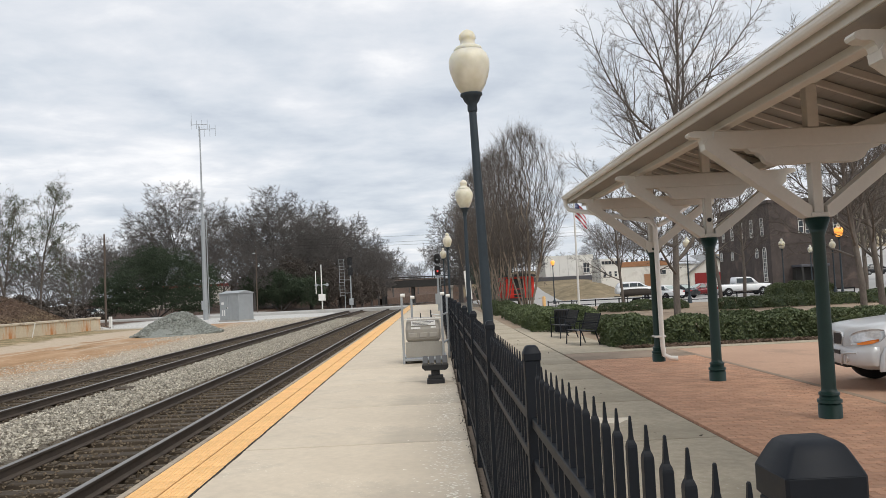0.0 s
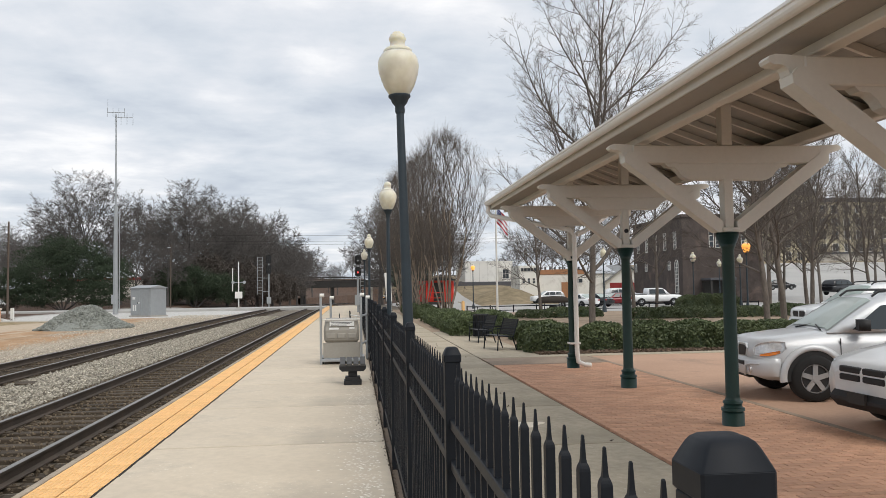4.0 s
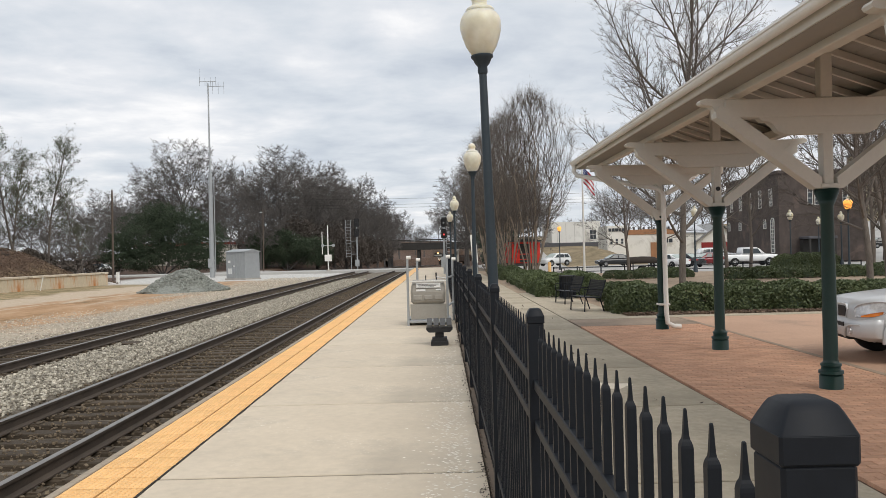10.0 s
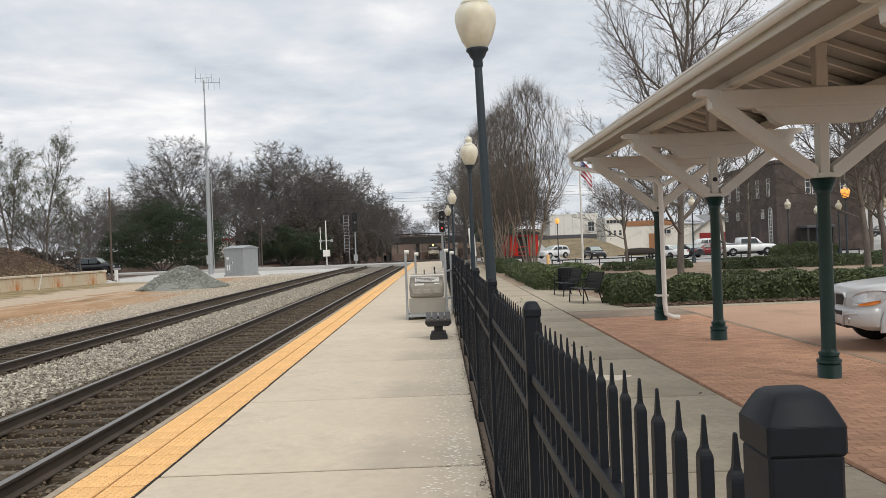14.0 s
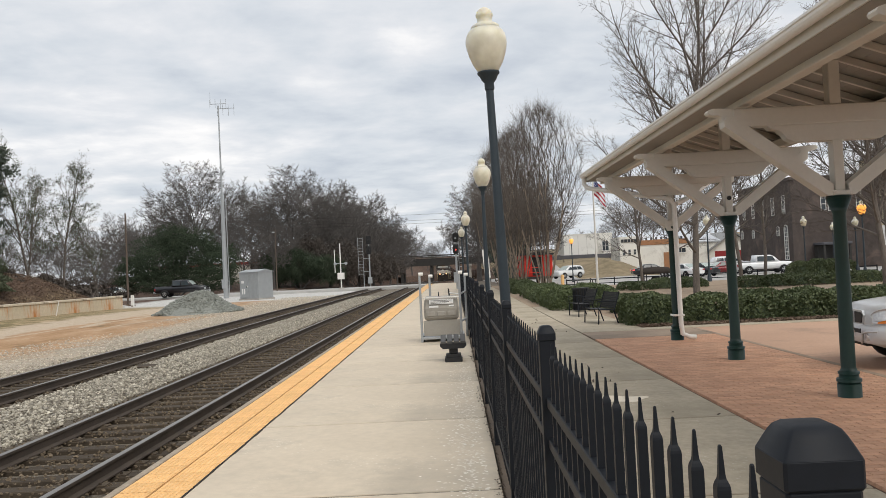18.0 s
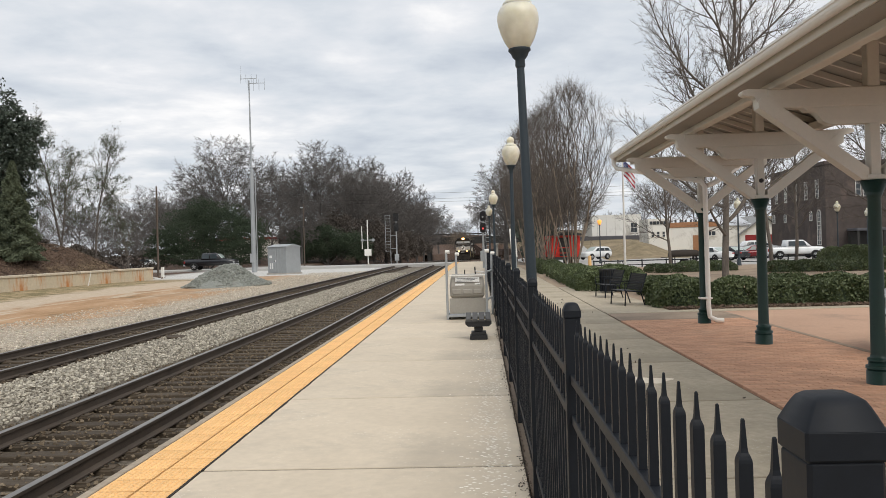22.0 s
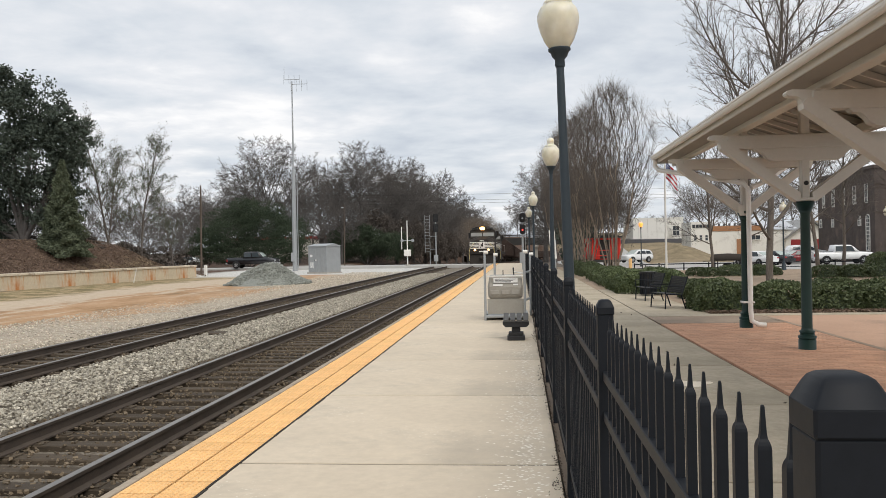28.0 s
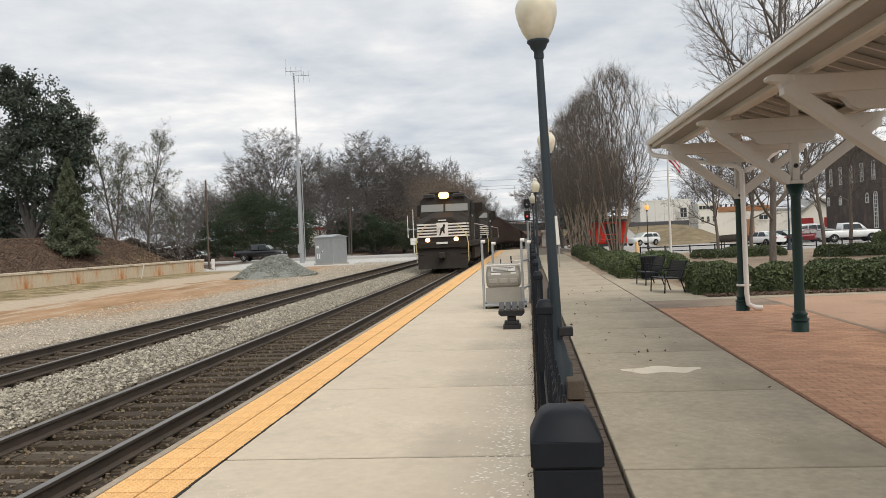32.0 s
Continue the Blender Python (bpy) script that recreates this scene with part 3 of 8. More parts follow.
    bx_.inputs["From Min"].default_value, bx_.inputs["From Max"].default_value = -11.4, -10.4
    t.links.new(sp.outputs["X"], bx_.inputs[0])
    c = blend(bx_.outputs[0], c, bedc)
    c = blend(band(sp.outputs["X"], (-29.5, -32.5)), c, bank)
    c = blend(band(sp.outputs["Y"], (105.0, 116.0)), c, bank)
    c = blend(band(sp.outputs["X"], (12.0, 15.0)), c, grass)
    t.links.new(c, b.inputs["Base Color"])
    bp = node(t, "ShaderNodeBump", Strength=0.5, Distance=0.05)
    t.links.new(noise_at(16, 6), bp.inputs["Height"])
    t.links.new(bp.outputs[0], b.inputs["Normal"])
    return m


def noise_sharp(t, src):
    r = ramp(t, [(0.44, (0, 0, 0)), (0.56, (1, 1, 1))])
    t.links.new(src, r.inputs[0])
    return r.outputs[0]


build_ground()


# ---- tracks ----
def rail_strip(cx, name, parent, y0=-16.0, y1=620.0):
    """One rail: a section with head, web and foot along the line."""
    prof = [(-0.07, -0.17), (0.07, -0.17), (0.07, -0.155), (0.012, -0.135), (0.012, -0.05), (0.036, -0.036), (0.037, -0.006), (0.026, 0.0), (-0.026, 0.0), (-0.037, -0.006), (-0.036, -0.036), (-0.012, -0.05), (-0.012, -0.135), (-0.07, -0.155)]
    ys = np.concatenate([np.linspace(y0, 100, 14), np.linspace(104, y1, 90)])
    g = Geo()
    n = len(prof)
    rings = [[(cx + float(track_dx(y)) + u, float(y), RAILTOP_Z + float(track_dz(y)) + v) for u, v in prof] for y in ys]
    vs = [p for r in rings for p in r]
    g.v = vs
    for i in range(len(rings) - 1):
        for k in range(n):
            g.f.append([i * n + k, (i + 1) * n + k, (i + 1) * n + (k + 1) % n, i * n + (k + 1) % n])
            g.s.append(False)
            g.m.append(1 if k in (6, 7, 8) else 0)
    return part(name, g, (RAIL, RAILTOP), parent)


def build_track(cx, label, seed):
    rnd = random.Random(seed)
    tr = thing("railway_track", pose(0, 0, 0), label, "railway track", "railway tracks", "structure")
    for s in (-0.755, 0.755):
        rail_strip(cx + s, "rail", tr)
    meshes = []
    for k in range(4):
        g = Geo()
        g.box(-1.28, 1.28, -0.115, 0.115, -0.17, 0.0, 0.012)
        # tie plates and spikes under the two rails
        for s in (-0.755, 0.755):
            g.box(s - 0.17, s + 0.17, -0.09, 0.09, 0.0, 0.014)
            for sx in (-0.1, 0.1):
                g.box(s + sx - 0.012, s + sx + 0.012, -0.05, -0.025, 0.0, 0.035)
        me = g.mesh("tie", TIE)
        for v in me.vertices:
            v.co.z += 0.012 * noise.noise(Vector((v.co.x * 3, k * 7.0, v.co.y * 9)))
        meshes.append(me)
    y, k = -6.0, 0
    far = Geo()
    while y < 330:
        yy = y + rnd.uniform(-0.02, 0.02)
        z = RAILTOP_Z - 0.185 + float(track_dz(yy))
        x = cx + float(track_dx(yy)) + rnd.uniform(-0.04, 0.04)
        if k < 290:
            part("tie", meshes[rnd.randrange(4)], None, tr, m=pose(x, yy, z + rnd.uniform(-0.012, 0.008), 0, rnd.uniform(-0.4, 0.4), rnd.uniform(-1.5, 1.5)))
        else:
            far.box(x - 1.28, x + 1.28, yy - 0.11, yy + 0.11, z - 0.15, z)
        y += 0.52
        k += 1
    part("far_ties", far, TIE, tr, kind="stuff")
    return tr


def stones(name, spots, sizes, material, label, seed):
    """Many loose stones as one mesh."""
    rs = np.random.RandomState(seed)
    base = np.array([(x, y, z) for x in (-1, 1) for y in (-1, 1) for z in (-1, 1)]) / 1.55
    tri = np.array([(0, 1, 3), (0, 3, 2), (4, 6, 7), (4, 7, 5), (0, 4, 5), (0, 5, 1), (2, 3, 7), (2, 7, 6), (0, 2, 6), (0, 6, 4), (1, 5, 7), (1, 7, 3)])
    n = len(spots)
    v = base[None] * (1 + rs.uniform(-0.45, 0.3, (n, 8, 3)))
    v = v * rs.uniform(0.6, 1.25, (n, 1, 3))
    # tip every stone over
    b_ = rs.uniform(-0.9, 0.9, n)[:, None]
    v = np.stack([v[..., 0], v[..., 1] * np.cos(b_) - v[..., 2] * np.sin(b_), v[..., 1] * np.sin(b_) + v[..., 2] * np.cos(b_)], -1)
    a = rs.uniform(0, math.tau, n)
    c, s = np.cos(a)[:, None], np.sin(a)[:, None]
    x, y = v[..., 0] * c - v[..., 1] * s, v[..., 0] * s + v[..., 1] * c
    v = np.stack([x, y, v[..., 2] * 0.8], -1) * sizes[:, None, None] + spots[:, None, :]
    f = tri[None] + (np.arange(n) * 8)[:, None, None]
    me = quick_mesh(name, v.reshape(-1, 3), f.reshape(-1, 3), material)
    return tagged(new(name, me), label, "gravel", kind="stuff")


def scatter(n, x0, x1, y0, y1, z, seed, near=1.0):
    rs = np.random.RandomState(seed)
    x = rs.uniform(x0, x1, n)
    y = y0 + (y1 - y0) * rs.uniform(0, 1, n) ** near
    return np.stack([x, y, np.full(n, z) + rs.uniform(-0.02, 0.015, n)], 1)


build_track(X1, "near railway track with dark timber ties", 3)
build_track(X2, "second railway track with worn timber ties", 4)
rs = np.random.RandomState(11)
sp_ = scatter(34000, -7.95, -6.0, 2, 66, -0.36, 12, 1.6)
sp_[:, 2] += 0.06 * np.exp(-((sp_[:, 0] + 7.0) / 0.7) ** 2)
stones("ballast_stones", sp_, rs.uniform(0.016, 0.040, len(sp_)) * (0.8 + 0.5 * rs.uniform(0, 1, len(sp_)) ** 3), BALLAST, "pale crushed stone ballast between the tracks", 1)
sp_ = np.concatenate([scatter(13000, X1 - 1.45, X1 + 1.6, 3, 60, -0.382, 13, 1.5), scatter(4500, X2 - 1.3, X2 + 1.3, 8, 70, -0.385, 14, 1.4)])
stones("rusty_ballast", sp_, rs.uniform(0.011, 0.030, len(sp_)), BALLAST_DARK, "rust-brown ballast stones among the ties", 2)
sp_ = scatter(24000, -15.5, -10.2, 8, 75, -0.368, 15, 1.5)
stones("yard_gravel", sp_, rs.uniform(0.014, 0.036, len(sp_)), YARDSTONE, "pale gravel beside the second track", 5)

# rusty plate lying in the ballast
g = Geo()
g.box(-0.32, 0.32, -0.25, 0.25, -0.03, 0.02, 0.01)
g.box(-0.2, 0.25, -0.3, -0.24, -0.02, 0.03, 0.01)
solo("ballast_plate", g, TIE, "rusty flat steel plate lying in the ballast", "plate", pose(-7.45, 19.6, -0.29, 4, 3, 20) @ Matrix.Scale(0.72, 4))

# ---- platform ----
PX0, PXT, PXI, PX1 = -2.94, -2.85, -2.24, 0.33
PEND = 88.0
plat = thing("platform", pose(0, 0, 0), "pale concrete station platform with a yellow edge", "platform", kind="structure")
g = Geo()
g.box(PX0 + 0.03, PX1, -9, PEND, -0.6, -0.09)
part("platform_base", g, JOINT, plat)


def slab(x0, x1, y0, y1, name, parent, material, gap=0.02, z=0.0, th=0.14):
    gg = Geo()
    w, l = x1 - x0, y1 - y0
    gg.box(-w / 2 + gap, w / 2 - gap, -l / 2 + gap, l / 2 - gap, -th, 0, 0.006)
    return part(name, gg, material, parent, m=pose((x0 + x1) / 2, (y0 + y1) / 2, z))


JOINT0, STEP = 0.37, 3.0
ky = -3
while JOINT0 + ky * STEP < PEND:
    ya, yb = JOINT0 + ky * STEP, min(JOINT0 + (ky + 1) * STEP, PEND)
    slab(PXI - 0.014, PX1, ya, yb, "slab", plat, CONCRETE, 0.021)
    slab(PX0, PXT, ya, yb, "edge_stone", plat, EDGECONC, 0.010)
    ky += 1


def tactile_tile():
    gg = Geo()
    h = 0.1525 - 0.011
    gg.box(-h, h, -h, h, -0.13, 0.0)
    for i in range(6):
        for j in range(6):
            cx, cy = -h + (i + 0.5) * 2 * h / 6, -h + (j + 0.5) * 2 * h / 6
            vs = [(cx + dx * r, cy + dy * r, z) for z, r in ((0.0, 0.0155), (0.0075, 0.0095)) for dx, dy in ((1, 1), (-1, 1), (-1, -1), (1, -1))]
            gg.add(vs, [[0, 1, 5, 4], [1, 2, 6, 5], [2, 3, 7, 6], [3, 0, 4, 7], [4, 5, 6, 7]])
    return gg


tile_mesh = tactile_tile().mesh("tactile_tile", TACTILE)
flat = Geo()
k = 0
y = 0.5
while y < PEND:
    for cx in (PXT + 0.1525, PXT + 0.4575):
        if k < 280:
            part("tactile_tile", tile_mesh, None, plat, m=pose(cx, y, random.uniform(-0.001, 0.001)))
        else:
            flat.box(cx - 0.142, cx + 0.142, y - 0.142, y + 0.142, -0.13, 0.0)
        k += 1
    y += 0.305
for i in range(31):
    for cx in (PXT + 0.1525, PXT + 0.4575):
        flat.box(cx - 0.142, cx + 0.142, 0.195 - i * 0.305 - 0.142, 0.195 - i * 0.305 + 0.142, -0.13, 0.0)
part("far_tactile_tiles", flat, TACTILE, plat, kind="stuff")
# black grit packed into the joint behind the yellow tiles, ragged on its upper side
g = Geo()
g.box(PXT + 0.004, -2.262, -8, PEND, -0.09, -0.020)
g.box(-2.262, -2.228, -8, PEND, -0.09, -0.007)
g.box(-2.226, PX1 - 0.03, -8, 40, -0.09, -0.011)
rj = random.Random(17)
y = 0.4
while y < 40:
    l_, w_ = rj.uniform(0.08, 0.5), rj.uniform(0.0, 0.018)
    g.box(-2.247 - rj.uniform(0, 0.008), -2.236 + w_, y, y + l_ * 0.93, -0.02, 0.0035)
    y += l_
part("grit_joint", g, JOINT, plat, "black grit in the joint", kind="stuff")

# ---- walkway and plaza on the town side ----
walkway = thing("walkway", pose(0, 0, 0), "weathered grey concrete walkway with stained slabs", "walkway", kind="structure")
y = -8.3
part("walkway_base", Geo().box(0.95, 2.95, -6, 62, -0.3, -0.09), JOINT, walkway)
while y < 62:
    slab(0.92, 2.98, y, y + 2.85, "slab", walkway, WALKWAY, 0.018)
    y += 2.85
g = Geo()
g.box(0.33, 0.92, -9, 62, -0.4, -0.045)
part("edging_bed", g, EDGING, walkway)
g = Geo()
g.box(0.93, 4.6, -9, 62, -0.4, -0.13)
part("walkway_bed", g, JOINT, walkway)
bm_ = Geo()
bm_.box(-0.14, 0.14, -0.045, 0.045, -0.06, 0.0, 0.004)
edge_mesh = bm_.mesh("edging_brick", EDGING)
for k in range(150):
    part("edging_brick", edge_mesh, None, walkway, m=pose(0.765, 1.0 + k * 0.1, -0.012 + random.uniform(-0.006, 0.004), 0, random.uniform(-1, 1), random.uniform(-1, 1)))

plaza = thing("brick_plaza", pose(0, 0, 0), "red brick paved forecourt", "plaza", kind="structure")
g = Geo()
g.box(3.0, 60, -12, 19.6, -0.4, -0.035)
part("plaza_bed", g, BRICK_BED, plaza)
g = Geo()
g.box(5.72, 60, -12, 19.6, -0.034, 0.0)
part("red_paving", g, PLAZA, plaza, "worn red-brown concrete of the car park")
g = Geo()
g.box(3.01, 5.60, 17.9, 19.59, -0.034, 0.002)
part("stained_apron", g, APRON, plaza, "stained concrete apron behind the bricks")
g = Geo()
g.box(5.61, 5.71, -12, 19.59, -0.034, 0.006, 0.004)
part("flush_kerb", g, APRON, plaza)
bw, bl = 0.1, 0.2
bm_ = Geo()
bm_.box(-bl / 2 + 0.004, bl / 2 - 0.004, -bw / 2 + 0.004, bw / 2 - 0.004, -0.05, 0.0, 0.004)
brick_mesh = bm_.mesh("brick", BRICK)
rest_v, rest_f, nb, k = [], [], 0, 0
rb = random.Random(5)
for j in range(int((17.88 - 1.0) / bw)):
    y = 17.88 - (j + 0.5) * bw
    for i in range(14 if j % 2 else 13):
        x = 3.02 + (i + 0.5) * bl - (0.5 * bl if j % 2 else 0)
        half = j % 2 and i in (0, 13)
        if half:
            x += bl / 4 if i == 0 else -bl / 4
        z = rb.uniform(-0.0015, 0.001)
        if 6.5 < y < 10.0 and x < 3.02 + bl * 9 and k < 300 and not half:
            part("brick", brick_mesh, None, plaza, m=pose(x, y, z, rb.uniform(-0.25, 0.25), rb.uniform(-0.25, 0.25), rb.uniform(-0.6, 0.6)))
            k += 1
            continue
        a, b_ = bl / (4 if half else 2) - 0.005, bw / 2 - 0.005
        o = len(rest_v)
        rest_v += [(x - a, y - b_, z), (x + a, y - b_, z), (x + a, y + b_, z), (x - a, y + b_, z), (x - a - 0.003, y - b_ - 0.003, z - 0.03), (x + a + 0.003, y - b_ - 0.003, z - 0.03), (x + a + 0.003, y + b_ + 0.003, z - 0.03), (x - a - 0.003, y + b_ + 0.003, z - 0.03)]
        rest_f += [[o, o + 1, o + 2, o + 3], [o + 4, o + 5, o + 1, o], [o + 5, o + 6, o + 2, o + 1], [o + 6, o + 7, o + 3, o + 2], [o + 7, o + 4, o, o + 3]]
part("far_bricks", quick_mesh("far_bricks", rest_v, rest_f, BRICK), None, plaza, kind="stuff")
# concrete band along the flower beds and the cross walk
g = Geo()
g.box(12.62, 60, 19.61, 27.5, -0.3, 0.0)
part("red_paving", g, PLAZA, plaza)
g = Geo()
g.box(3.0, 12.6, 19.6, 20.15, -0.3, 0.012, 0.006)
part("concrete_band", g, WALKWAY, plaza)
# bench pad
slab(2.98, 4.6, 20.15, 32, "bench_pad", walkway, WALKWAY)
# planted park ground behind
xs, ys = np.linspace(3.0, 60, 60), np.linspace(20.1, 70, 50)
gx, gy = np.meshgrid(xs, ys, indexing="ij")
gz = -0.03 + 0.03 * np.sin(gx * 1.3) * np.cos(gy * 0.9)
gz = np.where((gx < 4.7) & (gy < 32.5), -0.1, gz) - 0.62 * smoothstep(54, 66, gy) * smoothstep(3.5, 6.5, gx)
a = (np.arange(59)[:, None] * 50 + np.arange(49)[None]).ravel()
me = quick_mesh("park_ground", np.stack([gx, gy, gz], -1).reshape(-1, 3), np.stack([a, a + 50, a + 51, a + 1], 1), STRAW, smooth=True)
tagged(new("park_ground", me), "park beds covered with tan fallen leaves", "ground", kind="structure")
g = Geo()
g.box(5, 200, 66, 92, -1.2, -0.58)
solo("street", g, LOT, "grey asphalt street and parking lot", "street", kind="structure")
# pale lots climbing behind the street
for nm, x0, x1, y0, y1 in (("far_lot", 50.0, 170.0, 92.2, 178.0), ("back_drive", 5.0, 17.0, 93.0, 148.0), ("side_lot", 17.2, 38.0, 92.5, 109.0)):
    xs, ys = np.linspace(x0, x1, 30), np.linspace(y0, y1, 30)
    gx, gy = np.meshgrid(xs, ys, indexing="ij")
    a = (np.arange(29)[:, None] * 30 + np.arange(29)[None]).ravel()
    me = quick_mesh(nm, np.stack([gx, gy, ground_z(gx, gy) + 0.05], -1).reshape(-1, 3), np.stack([a, a + 30, a + 31, a + 1], 1), LOT, smooth=True)
    tagged(new(nm, me), "worn pale asphalt lot", "parking lot", kind="structure")
# road across the tracks
g = Geo()
g.box(-140, -3.2, 92, 99, -0.5, -0.19)
solo("crossing_road", g, mat("road_grey", (0.46, 0.45, 0.43), 0.9, mix=0.3, scale=0.6, fine=20), "pale grey road crossing the tracks", "road", kind="structure")

# pale worn flecks in the concrete beside the fence
rs = np.random.RandomState(77)
vs, fs = [], []
for k in range(1500):
    y = 2.6 + 12 * rs.uniform() ** 1.3
    x = 0.22 - abs(rs.normal(0, 0.17)) - (0.1 if rs.uniform() < 0.3 else 0)
    r0 = rs.uniform(0.004, 0.014)
    a0 = rs.uniform(0, math.tau)
    o = len(vs)
    for i in range(6):
        a = a0 + i * math.tau / 6
        q = r0 * rs.uniform(0.6, 1.3)
        vs.append((x + math.cos(a) * q * 1.4, y + math.sin(a) * q, 0.0012))
    fs.append(list(range(o, o + 6)))
me = quick_mesh("worn_flecks", np.array(vs), np.array(fs), FLECK)
tagged(new("worn_flecks", me), "pale worn flecks in the platform concrete", "flecks", kind="stuff")

# ---- black iron fence ----
FX = 0.368


def fence_post(parent, y, w, top, cap, x=FX):
    g = Geo()
    g.box(-w / 2, w / 2, -w / 2, w / 2, -0.1, top - 0.058, 0.004)
    ob = part("post", g, BLACK, parent, m=pose(x, y, 0))
    g = Geo()
    c = cap / 2
    g.box(-c, c, -c, c, top - 0.060, top - 0.029, 0.003)
    # domed cap
    rings = []
    for z, s in ((top - 0.031, 0.99), (top - 0.0285, 0.96), (top - 0.020, 0.86), (top - 0.011, 0.745), (top - 0.0055, 0.655), (top - 0.0022, 0.53), (top - 0.0006, 0.34), (top, 0.06)):
        r = c * s
        q = r * (0.07 + 0.25 * (1 - s))
        rings.append([(r, -r + q, z), (r, r - q, z), (r - q, r, z), (-r + q, r, z), (-r, r - q, z), (-r, -r + q, z), (-r + q, -r, z), (r - q, -r, z)])
    g.loft(rings, smooth=True)
    part("post_cap", g, BLACK, ob)
    return ob


def picket_mesh(h):
    """Square bar drawn in to a pointed spear tip."""
    g = Geo()
    w = 0.0096
    rings = []
    for z, s in ((0.06, 1.0), (h - 0.060, 1.0), (h - 0.055, 0.93), (h - 0.050, 0.76), (h - 0.046, 0.56), (h - 0.040, 0.46), (h - 0.002, 0.24), (h, 0.14)):
        a = w * s
        rings.append([(-a, -a, z), (a, -a, z), (a, a, z), (-a, a, z)])
    g.loft(rings, smooth=False)
    return g.mesh("picket", BLACK)


PICKET = picket_mesh(1.430)
fence = thing("iron_fence", pose(0, 0, 0), "black iron picket fence with spear tips beside the platform", "fence")
POSTS = [0.80 + 2.44 * k for k in range(25)]
for i, y in enumerate(POSTS):
    if i == 0:
        fence_post(fence, y, 0.0715, 1.572, 0.0755, 0.348)
    else:
        fence_post(fence, y, 0.062, 1.487, 0.068)
k = 0
far_p = Geo()
for a, b in zip(POSTS, POSTS[1:]):
    for z in (0.17, 1.03, 1.188):
        g = Geo()
        g.box(FX - 0.014, FX + 0.014, a + 0.03, b - 0.03, z - 0.019, z + 0.019, 0.003)
        part("rail", g, BLACK, fence)
    n = max(1, round((b - a) / 0.1215))
    for i in range(1, n):
        y = a + 0.09 + 0.121 * (i - 1)
        if k < 290:
            part("picket", PICKET, None, fence, m=pose(FX, y, 0.0255 * max(0.0, 2.9 - y), 0, 0, random.uniform(-2, 2)))
            k += 1
        else:
            far_p.box(FX - 0.009, FX + 0.009, y - 0.009, y + 0.009, 0.06, 1.40)
part("far_pickets", far_p, BLACK, fence, kind="stuff")

# ---- globe lamps ----
def globe_lamp(x, y, z0, h, s, label, lean=0.0, lit=False, turn=0.0):
    """Acorn-globe post lamp; h: height of the finial, s: size of the head."""
    ob = thing("street_lamp", pose(x, y, z0, 0, lean, turn), label, "street lamp", "globe street lamps")
    neck = h - 0.80 * s
    g = Geo()
    g.lathe([(0.17, 0.0), (0.17, 0.06), (0.15, 0.09), (0.14, 0.35), (0.11, 0.42), (0.085, 0.55), (0.062, 0.62)], 12)
    part("base", g, LAMPPOST, ob)
    g = Geo()
    g.lathe([(0.060, 0.6), (0.054, neck * 0.55), (0.042, neck - 0.13)], 12)
    part("shaft", g, LAMPPOST, ob)
    g = Geo()
    g.lathe([(0.048, neck - 0.13), (0.055, neck - 0.11), (0.052, neck - 0.05), (0.082 * s, neck - 0.015), (0.100 * s, neck + 0.03), (0.122 * s, neck + 0.05), (0.122 * s, neck + 0.072)], 16)
    part("fitter", g, LAMPPOST, ob)
    g = Geo()
    prof = [(0.105, 0.0), (0.135, 0.045), (0.167, 0.10), (0.197, 0.18), (0.217, 0.25), (0.227, 0.32), (0.225, 0.365), (0.213, 0.41), (0.19, 0.45), (0.157, 0.48)]
    g.lathe([(r * s, neck + 0.07 + z * s) for r, z in prof], 24)
    globe = part("globe", g, AMBERLAMP if lit else GLOBE, ob)
    g = Geo()
    prof = [(0.158, 0.48), (0.160, 0.50), (0.138, 0.525), (0.092, 0.54), (0.083, 0.56), (0.083, 0.60), (0.093, 0.615), (0.095, 0.64), (0.086, 0.662), (0.078, 0.68), (0.055, 0.70), (0.028, 0.715), (0.008, 0.722)]
    g.lathe([(r * s, neck + 0.07 + z * s) for r, z in prof], 20)
    part("finial", g, GLOBE, globe)
    return ob


PLAT_LAMP = "dark post lamp with a cream acorn globe behind the fence"
globe_lamp(0.60, 8.95, -0.05, 4.63, 1.0, PLAT_LAMP, lean=-1.4)
globe_lamp(0.85, 20.7, -0.05, 4.5, 1.0, PLAT_LAMP)
globe_lamp(0.72, 40.5, -0.05, 4.5, 1.0, PLAT_LAMP)
globe_lamp(0.67, 56.0, -0.05, 4.5, 1.0, PLAT_LAMP)

# ---- station canopy ----
CX, EAVE_X, EAVE_Z = 4.55, 3.2, 3.60
CP = [-1.8, 2.0, 5.8, 9.6, 13.41, 16.92]
CY0, CY1 = -4.0, 18.85
canopy = thing("station_canopy", pose(0, 0, 0), "cream timber umbrella canopy on green iron columns", "canopy")
HALF = CX - EAVE_X
RISE = 0.48


